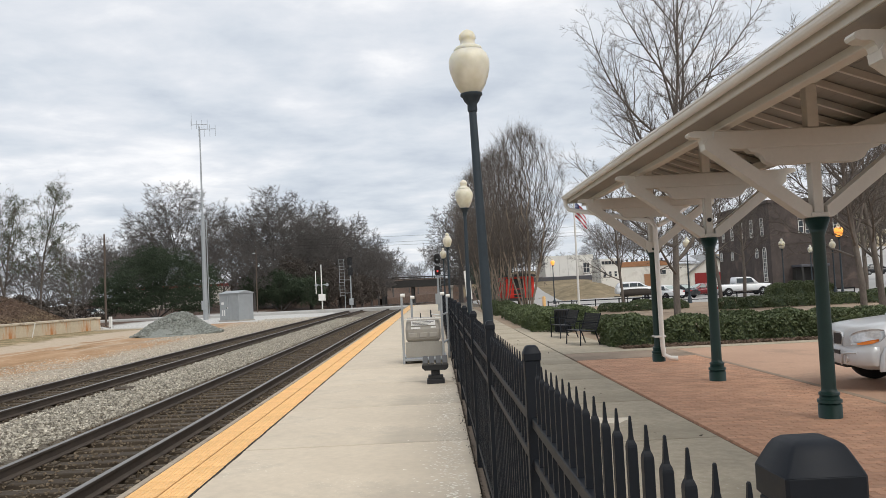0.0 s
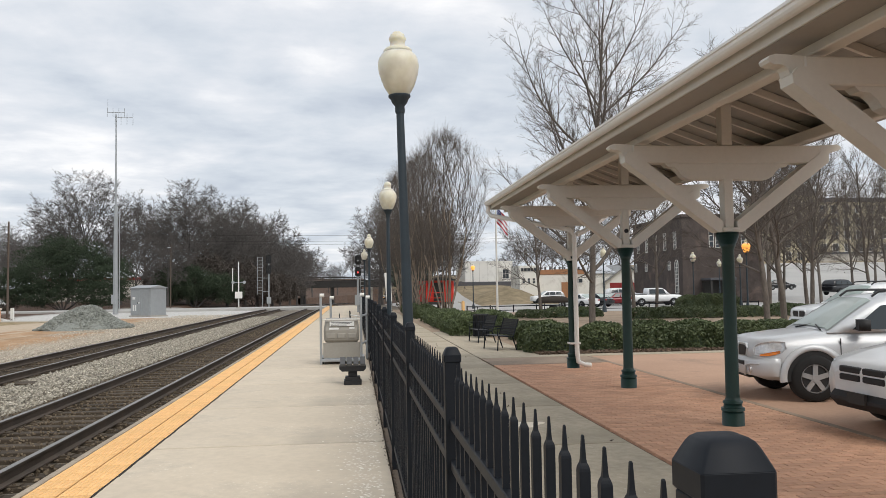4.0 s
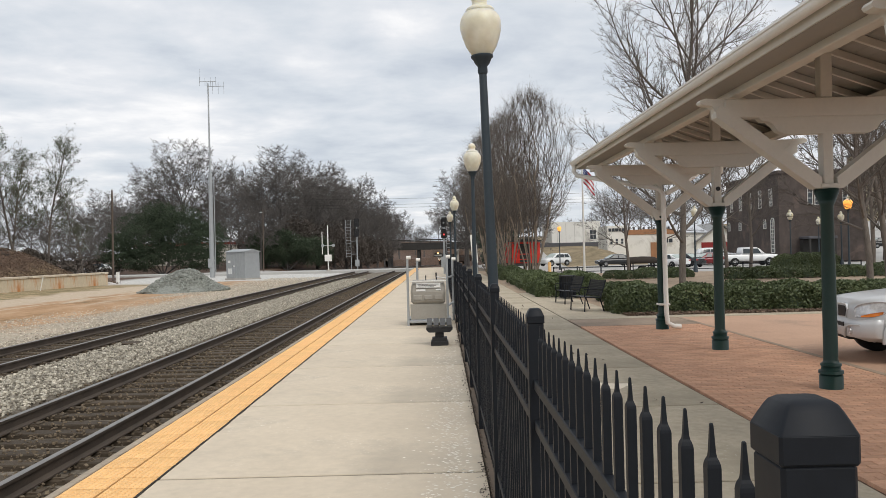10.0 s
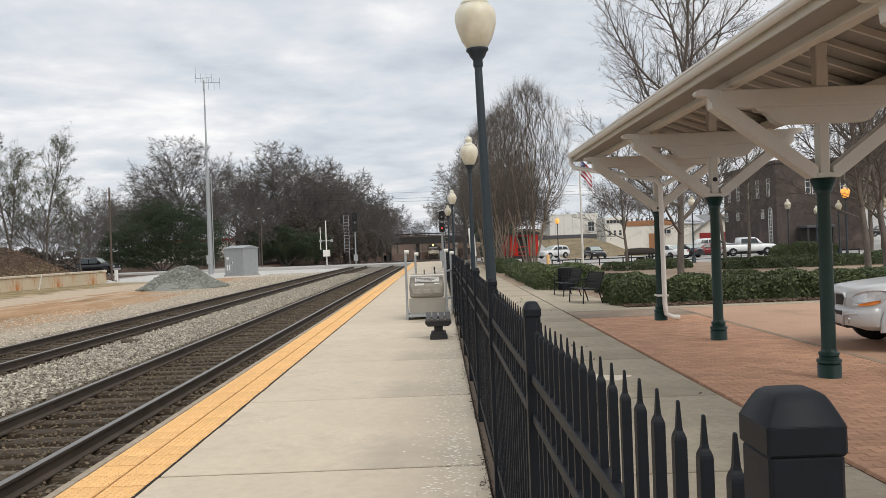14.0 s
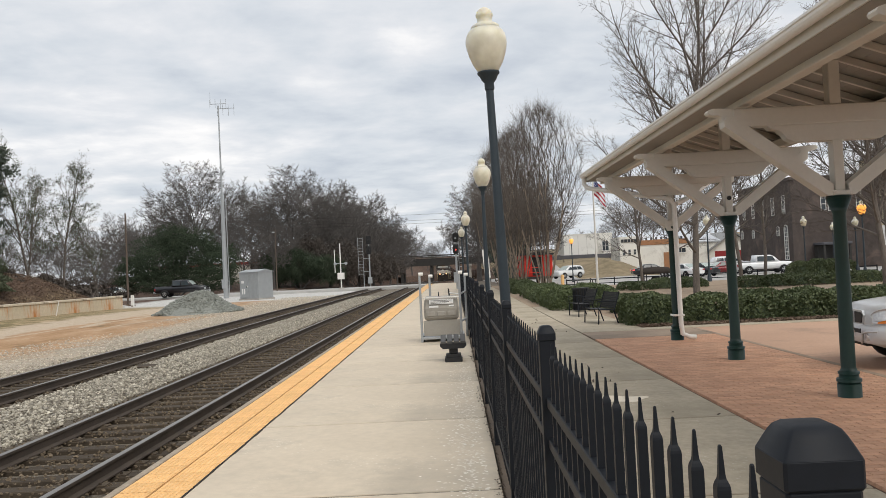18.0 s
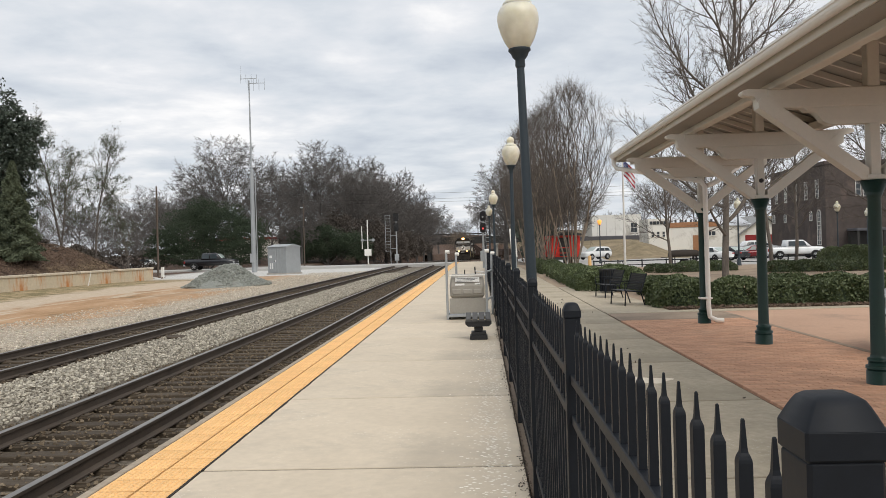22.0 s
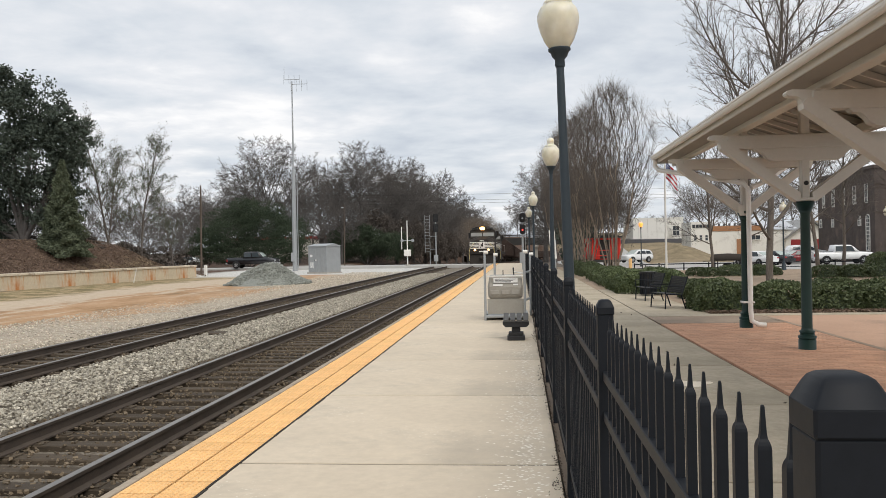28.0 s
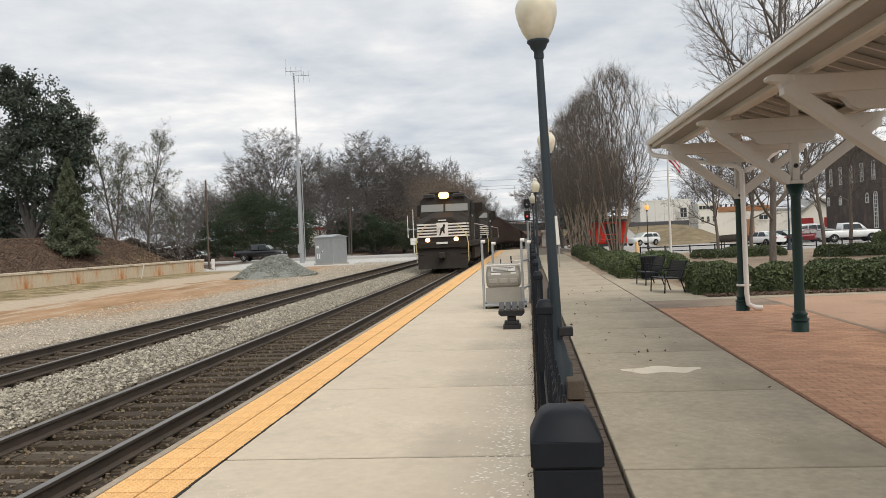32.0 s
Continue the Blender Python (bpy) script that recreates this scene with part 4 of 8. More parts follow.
def column(y):
    g = Geo()
    prof = [(0.132, 0.0), (0.132, 0.155), (0.122, 0.16), (0.122, 0.172), (0.138, 0.177), (0.138, 0.212), (0.112, 0.22), (0.106, 0.262), (0.118, 0.267), (0.118, 0.292), (0.092, 0.305), (0.082, 0.34), (0.078, 1.3), (0.072, 2.13), (0.078, 2.15), (0.105, 2.22), (0.138, 2.305), (0.138, 2.34)]
    g.lathe([p for q in prof for p in ((q, q) if q[1] < 0.3 or q[1] > 2.19 else (q,))], 18)
    col = part("column", g, GREEN, canopy, "dark green cast-iron column", m=pose(CX, y, 0))
    g = Geo()
    g.box(-0.06, 0.06, -0.07, 0.07, 2.34, 3.0, 0.010)
    part("king_post", g, WHITE, col)
    for s in (-1, 1):
        # raking brace from the cap out to the beam's end
        g = Geo()
        g.prism([(s * 0.09, 2.345), (s * 0.16, 2.345), (s * 1.30, 3.20), (s * 1.31, 3.27), (s * 1.27, 3.32), (s * 1.20, 3.325), (s * 0.09, 2.475)], 1, -0.095, 0.095)
        part("brace", g, WHITE, col)
        # scrolled beam end
        g = Geo()
        g.prism([(s * u, v) for u, v in ((1.05, 3.405), (1.42, 3.425), (1.47, 3.41), (1.485, 3.385), (1.47, 3.36), (1.43, 3.345), (1.38, 3.345), (1.345, 3.335), (1.325, 3.31), (1.315, 3.275), (1.295, 3.245), (1.26, 3.225), (1.20, 3.222), (1.05, 3.24))], 1, -0.07, 0.07)
        part("scroll", g, WHITE, col)
    # deep cross beam and the shaped board below it
    g = Geo()
    g.box(-1.2, 1.2, -0.085, 0.085, 3.19, 3.41, 0.012)
    part("cross_beam", g, WHITE, col)
    g = Geo()
    e = [(0.80, 3.188), (0.76, 3.15), (0.68, 3.14), (0.62, 3.09), (0.58, 3.03), (0.50, 2.99)]
    g.prism([(-u, v) for u, v in e] + [(u, v) for u, v in e[::-1]], 1, -0.065, 0.065)
    part("corbel_board", g, WHITE, col)
    g = Geo()
    g.box(-0.07, 0.07, -0.07, 0.07, 3.41, 3.93, 0.01)
    part("ridge_post", g, WHITE, col)
    g = Geo()
    g.box(-0.11, 0.11, -0.11, 0.11, 2.342, 2.40, 0.01)
    part("cap_plate", g, WHITE, col)


for y in CP:
    column(y)
# bolt hole in one king post, white collar on the last column
g = Geo()
g.tube((0, -0.088, 2.63), (0, -0.07, 2.63), 0.036, 0.036, 14)
part("bolt_hole", g, PLASTIC, canopy, m=pose(CX, CP[-2], 0))
g = Geo()
g.prism([(-0.17, 2.46), (0.17, 2.46), (0.17, 2.38), (0.10, 2.25), (-0.10, 2.25), (-0.17, 2.38)], 1, -0.13, 0.13)
part("collar", g, WHITE, canopy, m=pose(CX, CP[-1], 0))
# long plates, rafters, boards, roof, gutter
for x in (CX - 1.02, CX, CX + 1.02):
    g = Geo()
    zt = 3.93 if x == CX else 3.455
    g.box(x - 0.06, x + 0.06, CY0 + 0.1, CY1 - 0.1, zt, zt + 0.13, 0.01)
    part("purlin", g, WHITE, canopy)
yy = CY0 + 0.2
while yy < CY1:
    for s in (-1, 1):
        g = Geo()
        g.prism([(0, 0.0), (0, 0.085), (s * (HALF + 0.0), -RISE + 0.085), (s * (HALF + 0.0), -RISE)], 1, -0.025, 0.025)
        part("rafter", g, WHITE, canopy, m=pose(CX, yy, EAVE_Z + RISE - 0.03))
    yy += 0.62
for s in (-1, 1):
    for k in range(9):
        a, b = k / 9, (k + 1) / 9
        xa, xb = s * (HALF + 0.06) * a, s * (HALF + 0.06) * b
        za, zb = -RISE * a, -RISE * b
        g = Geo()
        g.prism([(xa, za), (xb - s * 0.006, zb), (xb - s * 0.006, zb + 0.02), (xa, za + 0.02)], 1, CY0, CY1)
        # board colour already holds the shade below the roof
        part("ceiling_board", g, CEIL_SHADED, canopy, m=pose(CX, 0, EAVE_Z + RISE + 0.058))
    g = Geo()
    g.prism([(0, 0.0), (s * (HALF + 0.1), -RISE - 0.03), (s * (HALF + 0.1), -RISE + 0.0), (0, 0.035)], 1, CY0 - 0.05, CY1 + 0.05)
    part("roof_sheet", g, ROOFTIN, canopy, m=pose(CX, 0, EAVE_Z + RISE + 0.088))
    g = Geo()
    xo = s * (HALF + 0.03)
    g.prism([(xo, -0.065), (xo + s * 0.02, -0.065), (xo + s * 0.02, 0.085), (xo, 0.085)], 1, CY0, CY1)
    part("fascia", g, WHITE, canopy, m=pose(CX, 0, EAVE_Z))
    g = Geo()
    # half-round gutter with a rolled lip
    arc = [(xo + s * (0.082 + 0.058 * math.cos(q)), 0.060 + 0.062 * math.sin(q)) for q in np.linspace(math.pi, math.tau, 9)]
    inn = [(xo + s * (0.082 + 0.050 * math.cos(q)), 0.064 + 0.052 * math.sin(q)) for q in np.linspace(math.tau, math.pi, 9)]
    g.prism(arc + [(xo + s * 0.152, 0.068), (xo + s * 0.152, 0.092), (xo + s * 0.130, 0.092)] + inn + [(xo + s * 0.024, 0.092)], 1, CY0, CY1)
    part("gutter", g, PIPE, canopy, m=pose(CX, 0, EAVE_Z))
# boxed soffit strips below the eaves, their shade put into the colour
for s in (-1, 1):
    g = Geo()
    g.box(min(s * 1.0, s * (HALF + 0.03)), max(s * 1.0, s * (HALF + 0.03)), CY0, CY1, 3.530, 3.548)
    part("soffit", g, CEIL_SHADED, canopy, m=pose(CX, 0, 0))
# downspout from the gutter along to the last column
g = Geo()
yA = CP[-1]
g.path([(EAVE_X - 0.1, CY1 - 0.1, EAVE_Z + 0.02), (EAVE_X - 0.1, CY1 - 0.1, EAVE_Z - 0.13), (EAVE_X - 0.03, CY1 - 0.16, EAVE_Z - 0.23), (CX - 0.35, yA + 0.05, 2.98), (CX - 0.04, yA - 0.12, 2.90), (CX + 0.04, yA - 0.15, 2.78), (CX + 0.05, yA - 0.15, 0.35), (CX + 0.07, yA - 0.15, 0.14), (CX + 0.2, yA - 0.16, 0.07), (CX + 0.34, yA - 0.16, 0.06)], 0.05, 12)
part("downspout", g, PIPE, canopy, "white downspout pipe")
g = Geo()
g.box(-0.1, 0.125, -0.195, 0.085, 0.50, 0.535, 0.004)
part("pipe_strap", g, PIPE, canopy, m=pose(CX, yA, 0))
g = Geo()
EX2 = 2 * CX - EAVE_X
g.path([(EX2 + 0.1, CY1 - 0.1, EAVE_Z + 0.02), (EX2 + 0.1, CY1 - 0.1, EAVE_Z - 0.13), (EX2 + 0.02, CY1 - 0.16, EAVE_Z - 0.24), (CX + 0.6, yA + 0.3, 3.02), (CX + 0.30, yA - 0.02, 2.88), (CX + 0.10, yA - 0.14, 2.80)], 0.05, 10)
part("branch_pipe", g, PIPE, canopy, "white downspout pipe")

# ---- trees ----
def grow(seed, stems, targets, w=0.35, slope=0.25, r_tip=0.012, power=0.5, twigs=4, twig_len=0.6, twig_r=0.012, step=0.9, split=0.05, lift=0.45, spread=0.45, up=0.15, solid=True, forks=3):
    """Joins the spots of a crown to the stems by branches that swell towards the root.
    Gives the verts and faces of the stout wood and of the fine wood, and the tips."""
    rs = np.random.RandomState(seed)
    cap = len(targets) * 8 + 400
    pos, dr, plen = np.zeros((cap, 3)), np.zeros((cap, 3)), np.zeros(cap)
    par = np.full(cap, -1)
    m = 0

    def add(p, parent):
        nonlocal m
        pos[m] = p
        par[m] = parent
        if parent >= 0:
            d = p - pos[parent]
            ln = np.linalg.norm(d) + 1e-9
            dr[m], plen[m] = d / ln, plen[parent] + ln
        m += 1
        return m - 1

    for st in stems:
        k = add(np.array(st[0], float), -1)
        dr[k] = (0, 0, 1)
        for q in st[1:]:
            k = add(np.array(q, float), k)
    fork = np.mean([st[-1] for st in stems], axis=0)
    ends = set()
    for t in targets[np.argsort(np.linalg.norm(targets - fork, axis=1))]:
        d = t - pos[:m]
        dist = np.linalg.norm(d, axis=1)
        hd = np.linalg.norm(d[:, :2], axis=1)
        ahead = np.einsum("ij,ij->i", d, dr[:m]) / (dist + 1e-6)
        cost = dist + w * plen[:m] + 1.5 * np.maximum(0, slope * hd - d[:, 2]) + dist * 0.5 * np.maximum(0, 0.5 - ahead)
        k = int(np.argmin(cost))
        p0, ln = pos[k].copy(), dist[k]
        if ln < 0.05:
            continue
        ctrl = p0 + dr[k] * ln * lift * 0.6 + d[k] * 0.35 + rs.normal(0, 0.025, 3) * ln
        ns = max(1, min(7, int(round(ln / step))))
        for i in range(1, ns + 1):
            u = i / ns
            q = p0 * (1 - u) ** 2 + 2 * u * (1 - u) * ctrl + t * u * u
            k = add(q + (rs.normal(0, 0.02, 3) * step if i < ns else 0), k)
        ends.add(k)
    tips = np.zeros(m)
    tips[list(ends)] = 1
    main = np.full(m, -1)
    best = np.zeros(m)
    for i in range(m - 1, -1, -1):
        tips[i] = max(tips[i], 1)
        if par[i] >= 0:
            tips[par[i]] += tips[i] if i in ends or tips[i] > 0 else 0
            if tips[i] > best[par[i]]:
                best[par[i]], main[par[i]] = tips[i], i
    # steps along one branch must not count as new tips
    tips[:] = 0
    tips[list(ends)] = 1
    for i in range(m - 1, -1, -1):
        if par[i] >= 0:
            tips[par[i]] += tips[i]
    r = r_tip * np.maximum(tips, 1) ** power
    seg = np.where(par[:m] >= 0)[0]
    pp = par[seg]
    ismain = main[pp] == seg
    r1 = r[seg]
    r0 = np.where(ismain, r[pp], r1 * 1.08)
    d0 = np.where(ismain[:, None], dr[pp], dr[seg])
    out = []

    def ring(p, d, rad, n):
        ref = np.where(np.abs(d[:, 2:]) > 0.9, np.array([[1.0, 0, 0]]), np.array([[0, 0, 1.0]]))
        a = np.cross(d, ref)
        a /= np.linalg.norm(a, axis=1, keepdims=True) + 1e-9
        b = np.cross(d, a)
        ang = np.arange(n) * math.tau / n
        return p[:, None] + rad[:, None, None] * (a[:, None] * np.cos(ang)[:, None] + b[:, None] * np.sin(ang)[:, None])

    for big, n in ((True, 7), (False, 3)):
        sel = (r1 > split) == big
        s_, k_ = seg[sel], int(sel.sum())
        v = np.concatenate([ring(pos[pp[sel]], d0[sel], r0[sel], n), ring(pos[s_], dr[s_], r1[sel], n)], 1).reshape(-1, 3)
        o = np.arange(k_)[:, None] * 2 * n
        i = np.arange(n)[None]
        j = (i + 1) % n
        f = np.stack([o + i, o + n + i, o + n + j, o + j], 2).reshape(-1, 4)
        out.append([v, f.tolist()])
    # twigs sit on the outer wood, up to two clusters for each branch end
    outer = np.where((tips[:m] <= 4) & (par[:m] >= 0))[0]
    if len(outer) > 2 * len(targets):
        far_ = np.linalg.norm((pos[outer] - fork) / (np.ptp(targets, axis=0) + 1e-6), axis=1) + rs.uniform(0, 0.22, len(outer))
        outer = np.sort(outer[np.argsort(-far_)[:2 * len(targets)]])
    fine = np.repeat(outer, twigs)
    dd = dr[fine] + rs.normal(0, spread, (len(fine), 3)) + np.array([0, 0, up])
    dd /= np.linalg.norm(dd, axis=1, keepdims=True)
    ln = twig_len * rs.uniform(0.45, 1.25, len(fine))
    base = pos[fine] - dr[fine] * rs.uniform(0, 0.8, (len(fine), 1)) * step * 0.6
    rad = np.full(len(fine), twig_r)
    ends_ = base + dd * ln[:, None]
    # each twig forks again
    for fr in (0.25, 0.45, 0.65, 0.82)[:forks]:
        side = np.cross(dd[:len(fine)], rs.normal(size=(len(fine), 3)))
        side /= np.linalg.norm(side, axis=1, keepdims=True) + 1e-9
        an = rs.uniform(0.45, 0.85, (len(fine), 1))
        d2 = dd[:len(fine)] * np.cos(an) + side * np.sin(an) + np.array([0, 0, up * 0.4])
        d2 /= np.linalg.norm(d2, axis=1, keepdims=True)
        base = np.concatenate([base, base[:len(fine)] + dd[:len(fine)] * (ln[:len(fine)] * fr)[:, None]])
        dd = np.concatenate([dd, d2])
        ln = np.concatenate([ln, ln[:len(fine)] * rs.uniform(0.3, 0.6, len(fine))])
        rad = np.concatenate([rad, np.full(len(fine), twig_r * 0.72)])
    n = len(base)
    tip = (base + dd * ln[:, None])[:, None]
    if solid:
        v = np.concatenate([ring(base, dd, rad, 3), tip], 1).reshape(-1, 3)
        o = np.arange(n)[:, None] * 4 + len(out[1][0])
        f = np.concatenate([o + np.array([[0, 3, 1]]), o + np.array([[1, 3, 2]]), o + np.array([[2, 3, 0]])])
    else:
        # hair-thin twigs of far trees
        v = np.concatenate([ring(base, dd, rad, 3)[:, :2], tip], 1).reshape(-1, 3)
        f = np.arange(n)[:, None] * 3 + len(out[1][0]) + np.array([[0, 2, 1]])
    out[1][0] = np.concatenate([out[1][0], v])
    out[1][1] += f.tolist()
    return out, ends_


def list_mesh(name, v, f, material):
    me = bpy.data.meshes.new(name)
    me.from_pydata(v.tolist(), [], f)
    me.materials.append(material)
    me.polygons.foreach_set("use_smooth", [True] * len(me.polygons))
    me.update()
    return me


def tree_mesh(seed, stems, targets, stout, fine=None, **kw):
    (a, b), tips = grow(seed, stems, targets, **kw)
    return (list_mesh("trunk", a[0], a[1], stout), list_mesh("crown", b[0], b[1], fine or stout)), tips


def place_tree(meshes, m, label, group="", name="tree", cat="tree"):
    ob = thing(name, m, label, cat, group)
    part("trunk", meshes[0], None, ob)
    part("crown", meshes[1], None, ob)
    return ob


def leaf_cloud(name, spots, size, material, seed, flat=0.0):
    """Many small leaf blades, bent in the middle, turned at random."""
    rs = np.random.RandomState(seed)
    n = len(spots)
    a = rs.normal(size=(n, 3))
    a[:, 2] *= 1 - flat
    a /= np.linalg.norm(a, axis=1, keepdims=True)
    b = np.cross(a, rs.normal(size=(n, 3)))
    b /= np.linalg.norm(b, axis=1, keepdims=True) + 1e-9
    s = (size * rs.uniform(0.6, 1.3, n))[:, None]
    nrm = np.cross(a, b)
    v = np.stack([spots - a * s, spots + b * s * 0.5 - nrm * s * 0.12, spots + a * s, spots - b * s * 0.5 - nrm * s * 0.12], 1)
    f = np.arange(n * 4).reshape(-1, 4)
    tri = np.concatenate([f[:, [0, 1, 2]], f[:, [0, 2, 3]]])
    return quick_mesh(name, v.reshape(-1, 3), tri, material)


def blob_points(rs, n, centre, radii, shell=0.5):
    d = rs.normal(size=(n, 3))
    d /= np.linalg.norm(d, axis=1, keepdims=True)
    k = (shell + (1 - shell) * rs.uniform(0, 1, (n, 1)))
    return np.array(centre) + d * k * np.array(radii)


def cones(base, dd, ln, rad, solid):
    """Tapering twigs: three-sided, or single slips for far trees."""
    ref = np.where(np.abs(dd[:, 2:]) > 0.9, np.array([[1.0, 0, 0]]), np.array([[0, 0, 1.0]]))
    a = np.cross(dd, ref)
    a /= np.linalg.norm(a, axis=1, keepdims=True) + 1e-9
    b = np.cross(dd, a)
    n = len(base)
    if solid:
        rim = [base + rad[:, None] * (a * math.cos(q) + b * math.sin(q)) for q in (0, math.tau / 3, 2 * math.tau / 3)]
        o = np.arange(n)[:, None] * 4
        f = np.concatenate([o + np.array([[0, 3, 1]]), o + np.array([[1, 3, 2]]), o + np.array([[2, 3, 0]])])
    else:
        rim = [base - b * rad[:, None], base + b * rad[:, None]]
        f = np.arange(n)[:, None] * 3 + np.array([[0, 2, 1]])
    return np.stack(rim + [base + dd * ln[:, None]], 1).reshape(-1, 3), f


def limb_tree(seed, h, r0, plan, stout, fine, twigs=4, twig_len=0.4, twig_r=0.006, split=0.035, spread=0.55, forks=2, solid=True, lean=0.0):
    """A trunk whose limbs branch level by level.
    plan: for each level (shoots per metre, first fraction, angle, length ratio, ratio at the top, lift, wander, step)."""
    rs = np.random.RandomState(seed)
    segs, sites = [], []

    def axis(p, d, length, r, lev):
        per, start, ang, ratio, top, lift, wander, step = plan[lev]
        n = max(2, int(round(length / step)))
        pts, ds = [p], [d]
        for _ in range(n):
            d = d + rs.normal(0, wander, 3) + np.array([0, 0, lift])
            d = d / np.linalg.norm(d)
            p = p + d * length / n
            pts.append(p)
            ds.append(d)
        rad = r * (1 - 0.78 * np.arange(n + 1) / n)
        for k in range(n):
            segs.append((pts[k], pts[k + 1], rad[k], rad[k + 1], ds[k], ds[k + 1]))
        if lev + 1 == len(plan):
            sites.extend(zip(pts[1:], ds[1:]))
            return
        m = max(2, int(round(per * length * (1 - start))))
        az = rs.uniform(0, math.tau)
        for k in range(m):
            u = (k + rs.uniform(0.1, 0.9)) / m
            f = (start + (1 - start) * u) * n * 0.98
            i = int(f)
            q = pts[i] + (pts[i + 1] - pts[i]) * (f - i)
            dd = ds[i + 1]
            side = np.cross(dd, (1.0, 0.2, 0.1))
            side /= np.linalg.norm(side)
            up_ = np.cross(dd, side)
            az += 2.4 + rs.normal(0, 0.35)
            an = math.radians(ang) * rs.uniform(0.72, 1.22) * (1 - 0.45 * u)
            cd = dd * math.cos(an) + (side * math.cos(az) + up_ * math.sin(az)) * math.sin(an)
            ln = length * (ratio + (top - ratio) * u) * rs.uniform(0.72, 1.15)
            axis(q, cd, ln, min(rad[i] * 0.72, 0.006 + 0.0112 * ln), lev + 1)

    axis(np.array([0, 0, -0.3]), np.array([lean, 0, 1.0]), h, r0, 0)
    p0, p1, d0, d1 = (np.array([q[k] for q in segs]) for k in (0, 1, 4, 5))
    ra, rb = (np.array([q[k] for q in segs]) for k in (2, 3))
    out = []
    for big, n in ((True, 7), (False, 3)):
        sel = (ra > split) == big
        rims = []
        for p, d, r in ((p0[sel], d0[sel], ra[sel]), (p1[sel], d1[sel], rb[sel])):
            a = np.cross(d, np.array([[0.9, 0.1, 0.3]]))
            a /= np.linalg.norm(a, axis=1, keepdims=True) + 1e-9
            b = np.cross(d, a)
            q = np.arange(n) * math.tau / n
            rims.append(p[:, None] + r[:, None, None] * (a[:, None] * np.cos(q)[:, None] + b[:, None] * np.sin(q)[:, None]))
        v = np.concatenate(rims, 1).reshape(-1, 3)
        o, i = np.arange(int(sel.sum()))[:, None] * 2 * n, np.arange(n)[None]
        f = np.stack([o + i, o + n + i, o + n + (i + 1) % n, o + (i + 1) % n], 2).reshape(-1, 4)
        out.append([v, f.tolist()])
    base = np.repeat(np.array([q[0] for q in sites]), twigs, 0)
    dd = np.repeat(np.array([q[1] for q in sites]), twigs, 0)
    dd = dd + rs.normal(0, spread, dd.shape) + np.array([0, 0, 0.12])
    dd /= np.linalg.norm(dd, axis=1, keepdims=True)
    ln = twig_len * rs.uniform(0.5, 1.3, len(base))
    parts_ = [(base, dd, ln, np.full(len(base), twig_r))]
    for fr in (0.35, 0.6, 0.8)[:forks]:
        d2 = dd + rs.normal(0, 0.5, dd.shape) + np.array([0, 0, 0.08])
        d2 /= np.linalg.norm(d2, axis=1, keepdims=True)
        parts_.append((base + dd * (ln * fr)[:, None], d2, ln * rs.uniform(0.35, 0.65, len(ln)), np.full(len(ln), twig_r * 0.75)))
    v, f = cones(*(np.concatenate(q) for q in zip(*parts_)), solid)
    f = f + len(out[1][0])
    out[1][0] = np.concatenate([out[1][0], v])
    out[1][1] += f.tolist()
    return list_mesh("trunk", out[0][0], out[0][1], stout), list_mesh("crown", out[1][0], out[1][1], fine)


# tall bare tree in the bed beyond the canopy
PARK = [(1.9, 0.15, 62, 0.52, 0.28, 0.10, 0.02, 0.8), (2.6, 0.14, 46, 0.42, 0.18, 0.055, 0.05, 0.5), (3.6, 0.2, 44, 0.44, 0.26, 0.06, 0.06, 0.35), (0, 0, 0, 0, 0, 0.05, 0.07, 0.28)]
park_big = limb_tree(22, 14.5, 0.16, PARK, BARK, BARK_TWIG, twigs=3, twig_len=0.38, twig_r=0.0054)
place_tree(park_big, pose(10.6, 36.0, -0.05, 0, 0, 40), "tall leafless street tree with grey bark", "bare park trees")


def mid_tree(seed):
    plan = [(2.8, 0.22, 52, 0.44, 0.20, 0.03, 0.04, 0.7), (3.4, 0.15, 44, 0.46, 0.22, 0.05, 0.06, 0.5), (0, 0, 0, 0, 0, 0.05, 0.07, 0.3)]
    return limb_tree(seed, 9.6, 0.125, plan, BARK, BARK_TWIG, twigs=4, twig_len=0.5, twig_r=0.0075, split=0.03)


mid = [mid_tree(31), mid_tree(32), mid_tree(33)]
for i, (x, y, s, rot) in enumerate([(17.6, 33.5, 1.15, 10), (19.2, 35.0, 1.2, 100), (28.0, 53.0, 1.3, 30), (15.5, 58.0, 1.1, 220), (21.0, 60.0, 1.2, 80), (36.0, 62.0, 1.3, 300), (44.0, 66.0, 1.3, 20), (40.0, 52.0, 1.3, 120), (25.0, 66.0, 1.2, 60), (50.0, 92.0, 1.5, 90), (56.0, 102.0, 1.6, 190), (63.0, 98.0, 1.5, 20), (66.0, 112.0, 1.7, 70), (72.0, 104.0, 1.6, 140), (80.0, 118.0, 1.8, 250), (48.0, 80.0, 1.4, 310), (60.0, 84.0, 1.4, 330), (33.5, 57.0, 1.3, 160), (12.6, 55.0, 0.9, 45)]):
    place_tree(mid[i % 3], pose(x, y, -0.08, 0, 0, rot) @ Matrix.Scale(s, 4), "slender leafless tree in the park bed", "bare park trees")


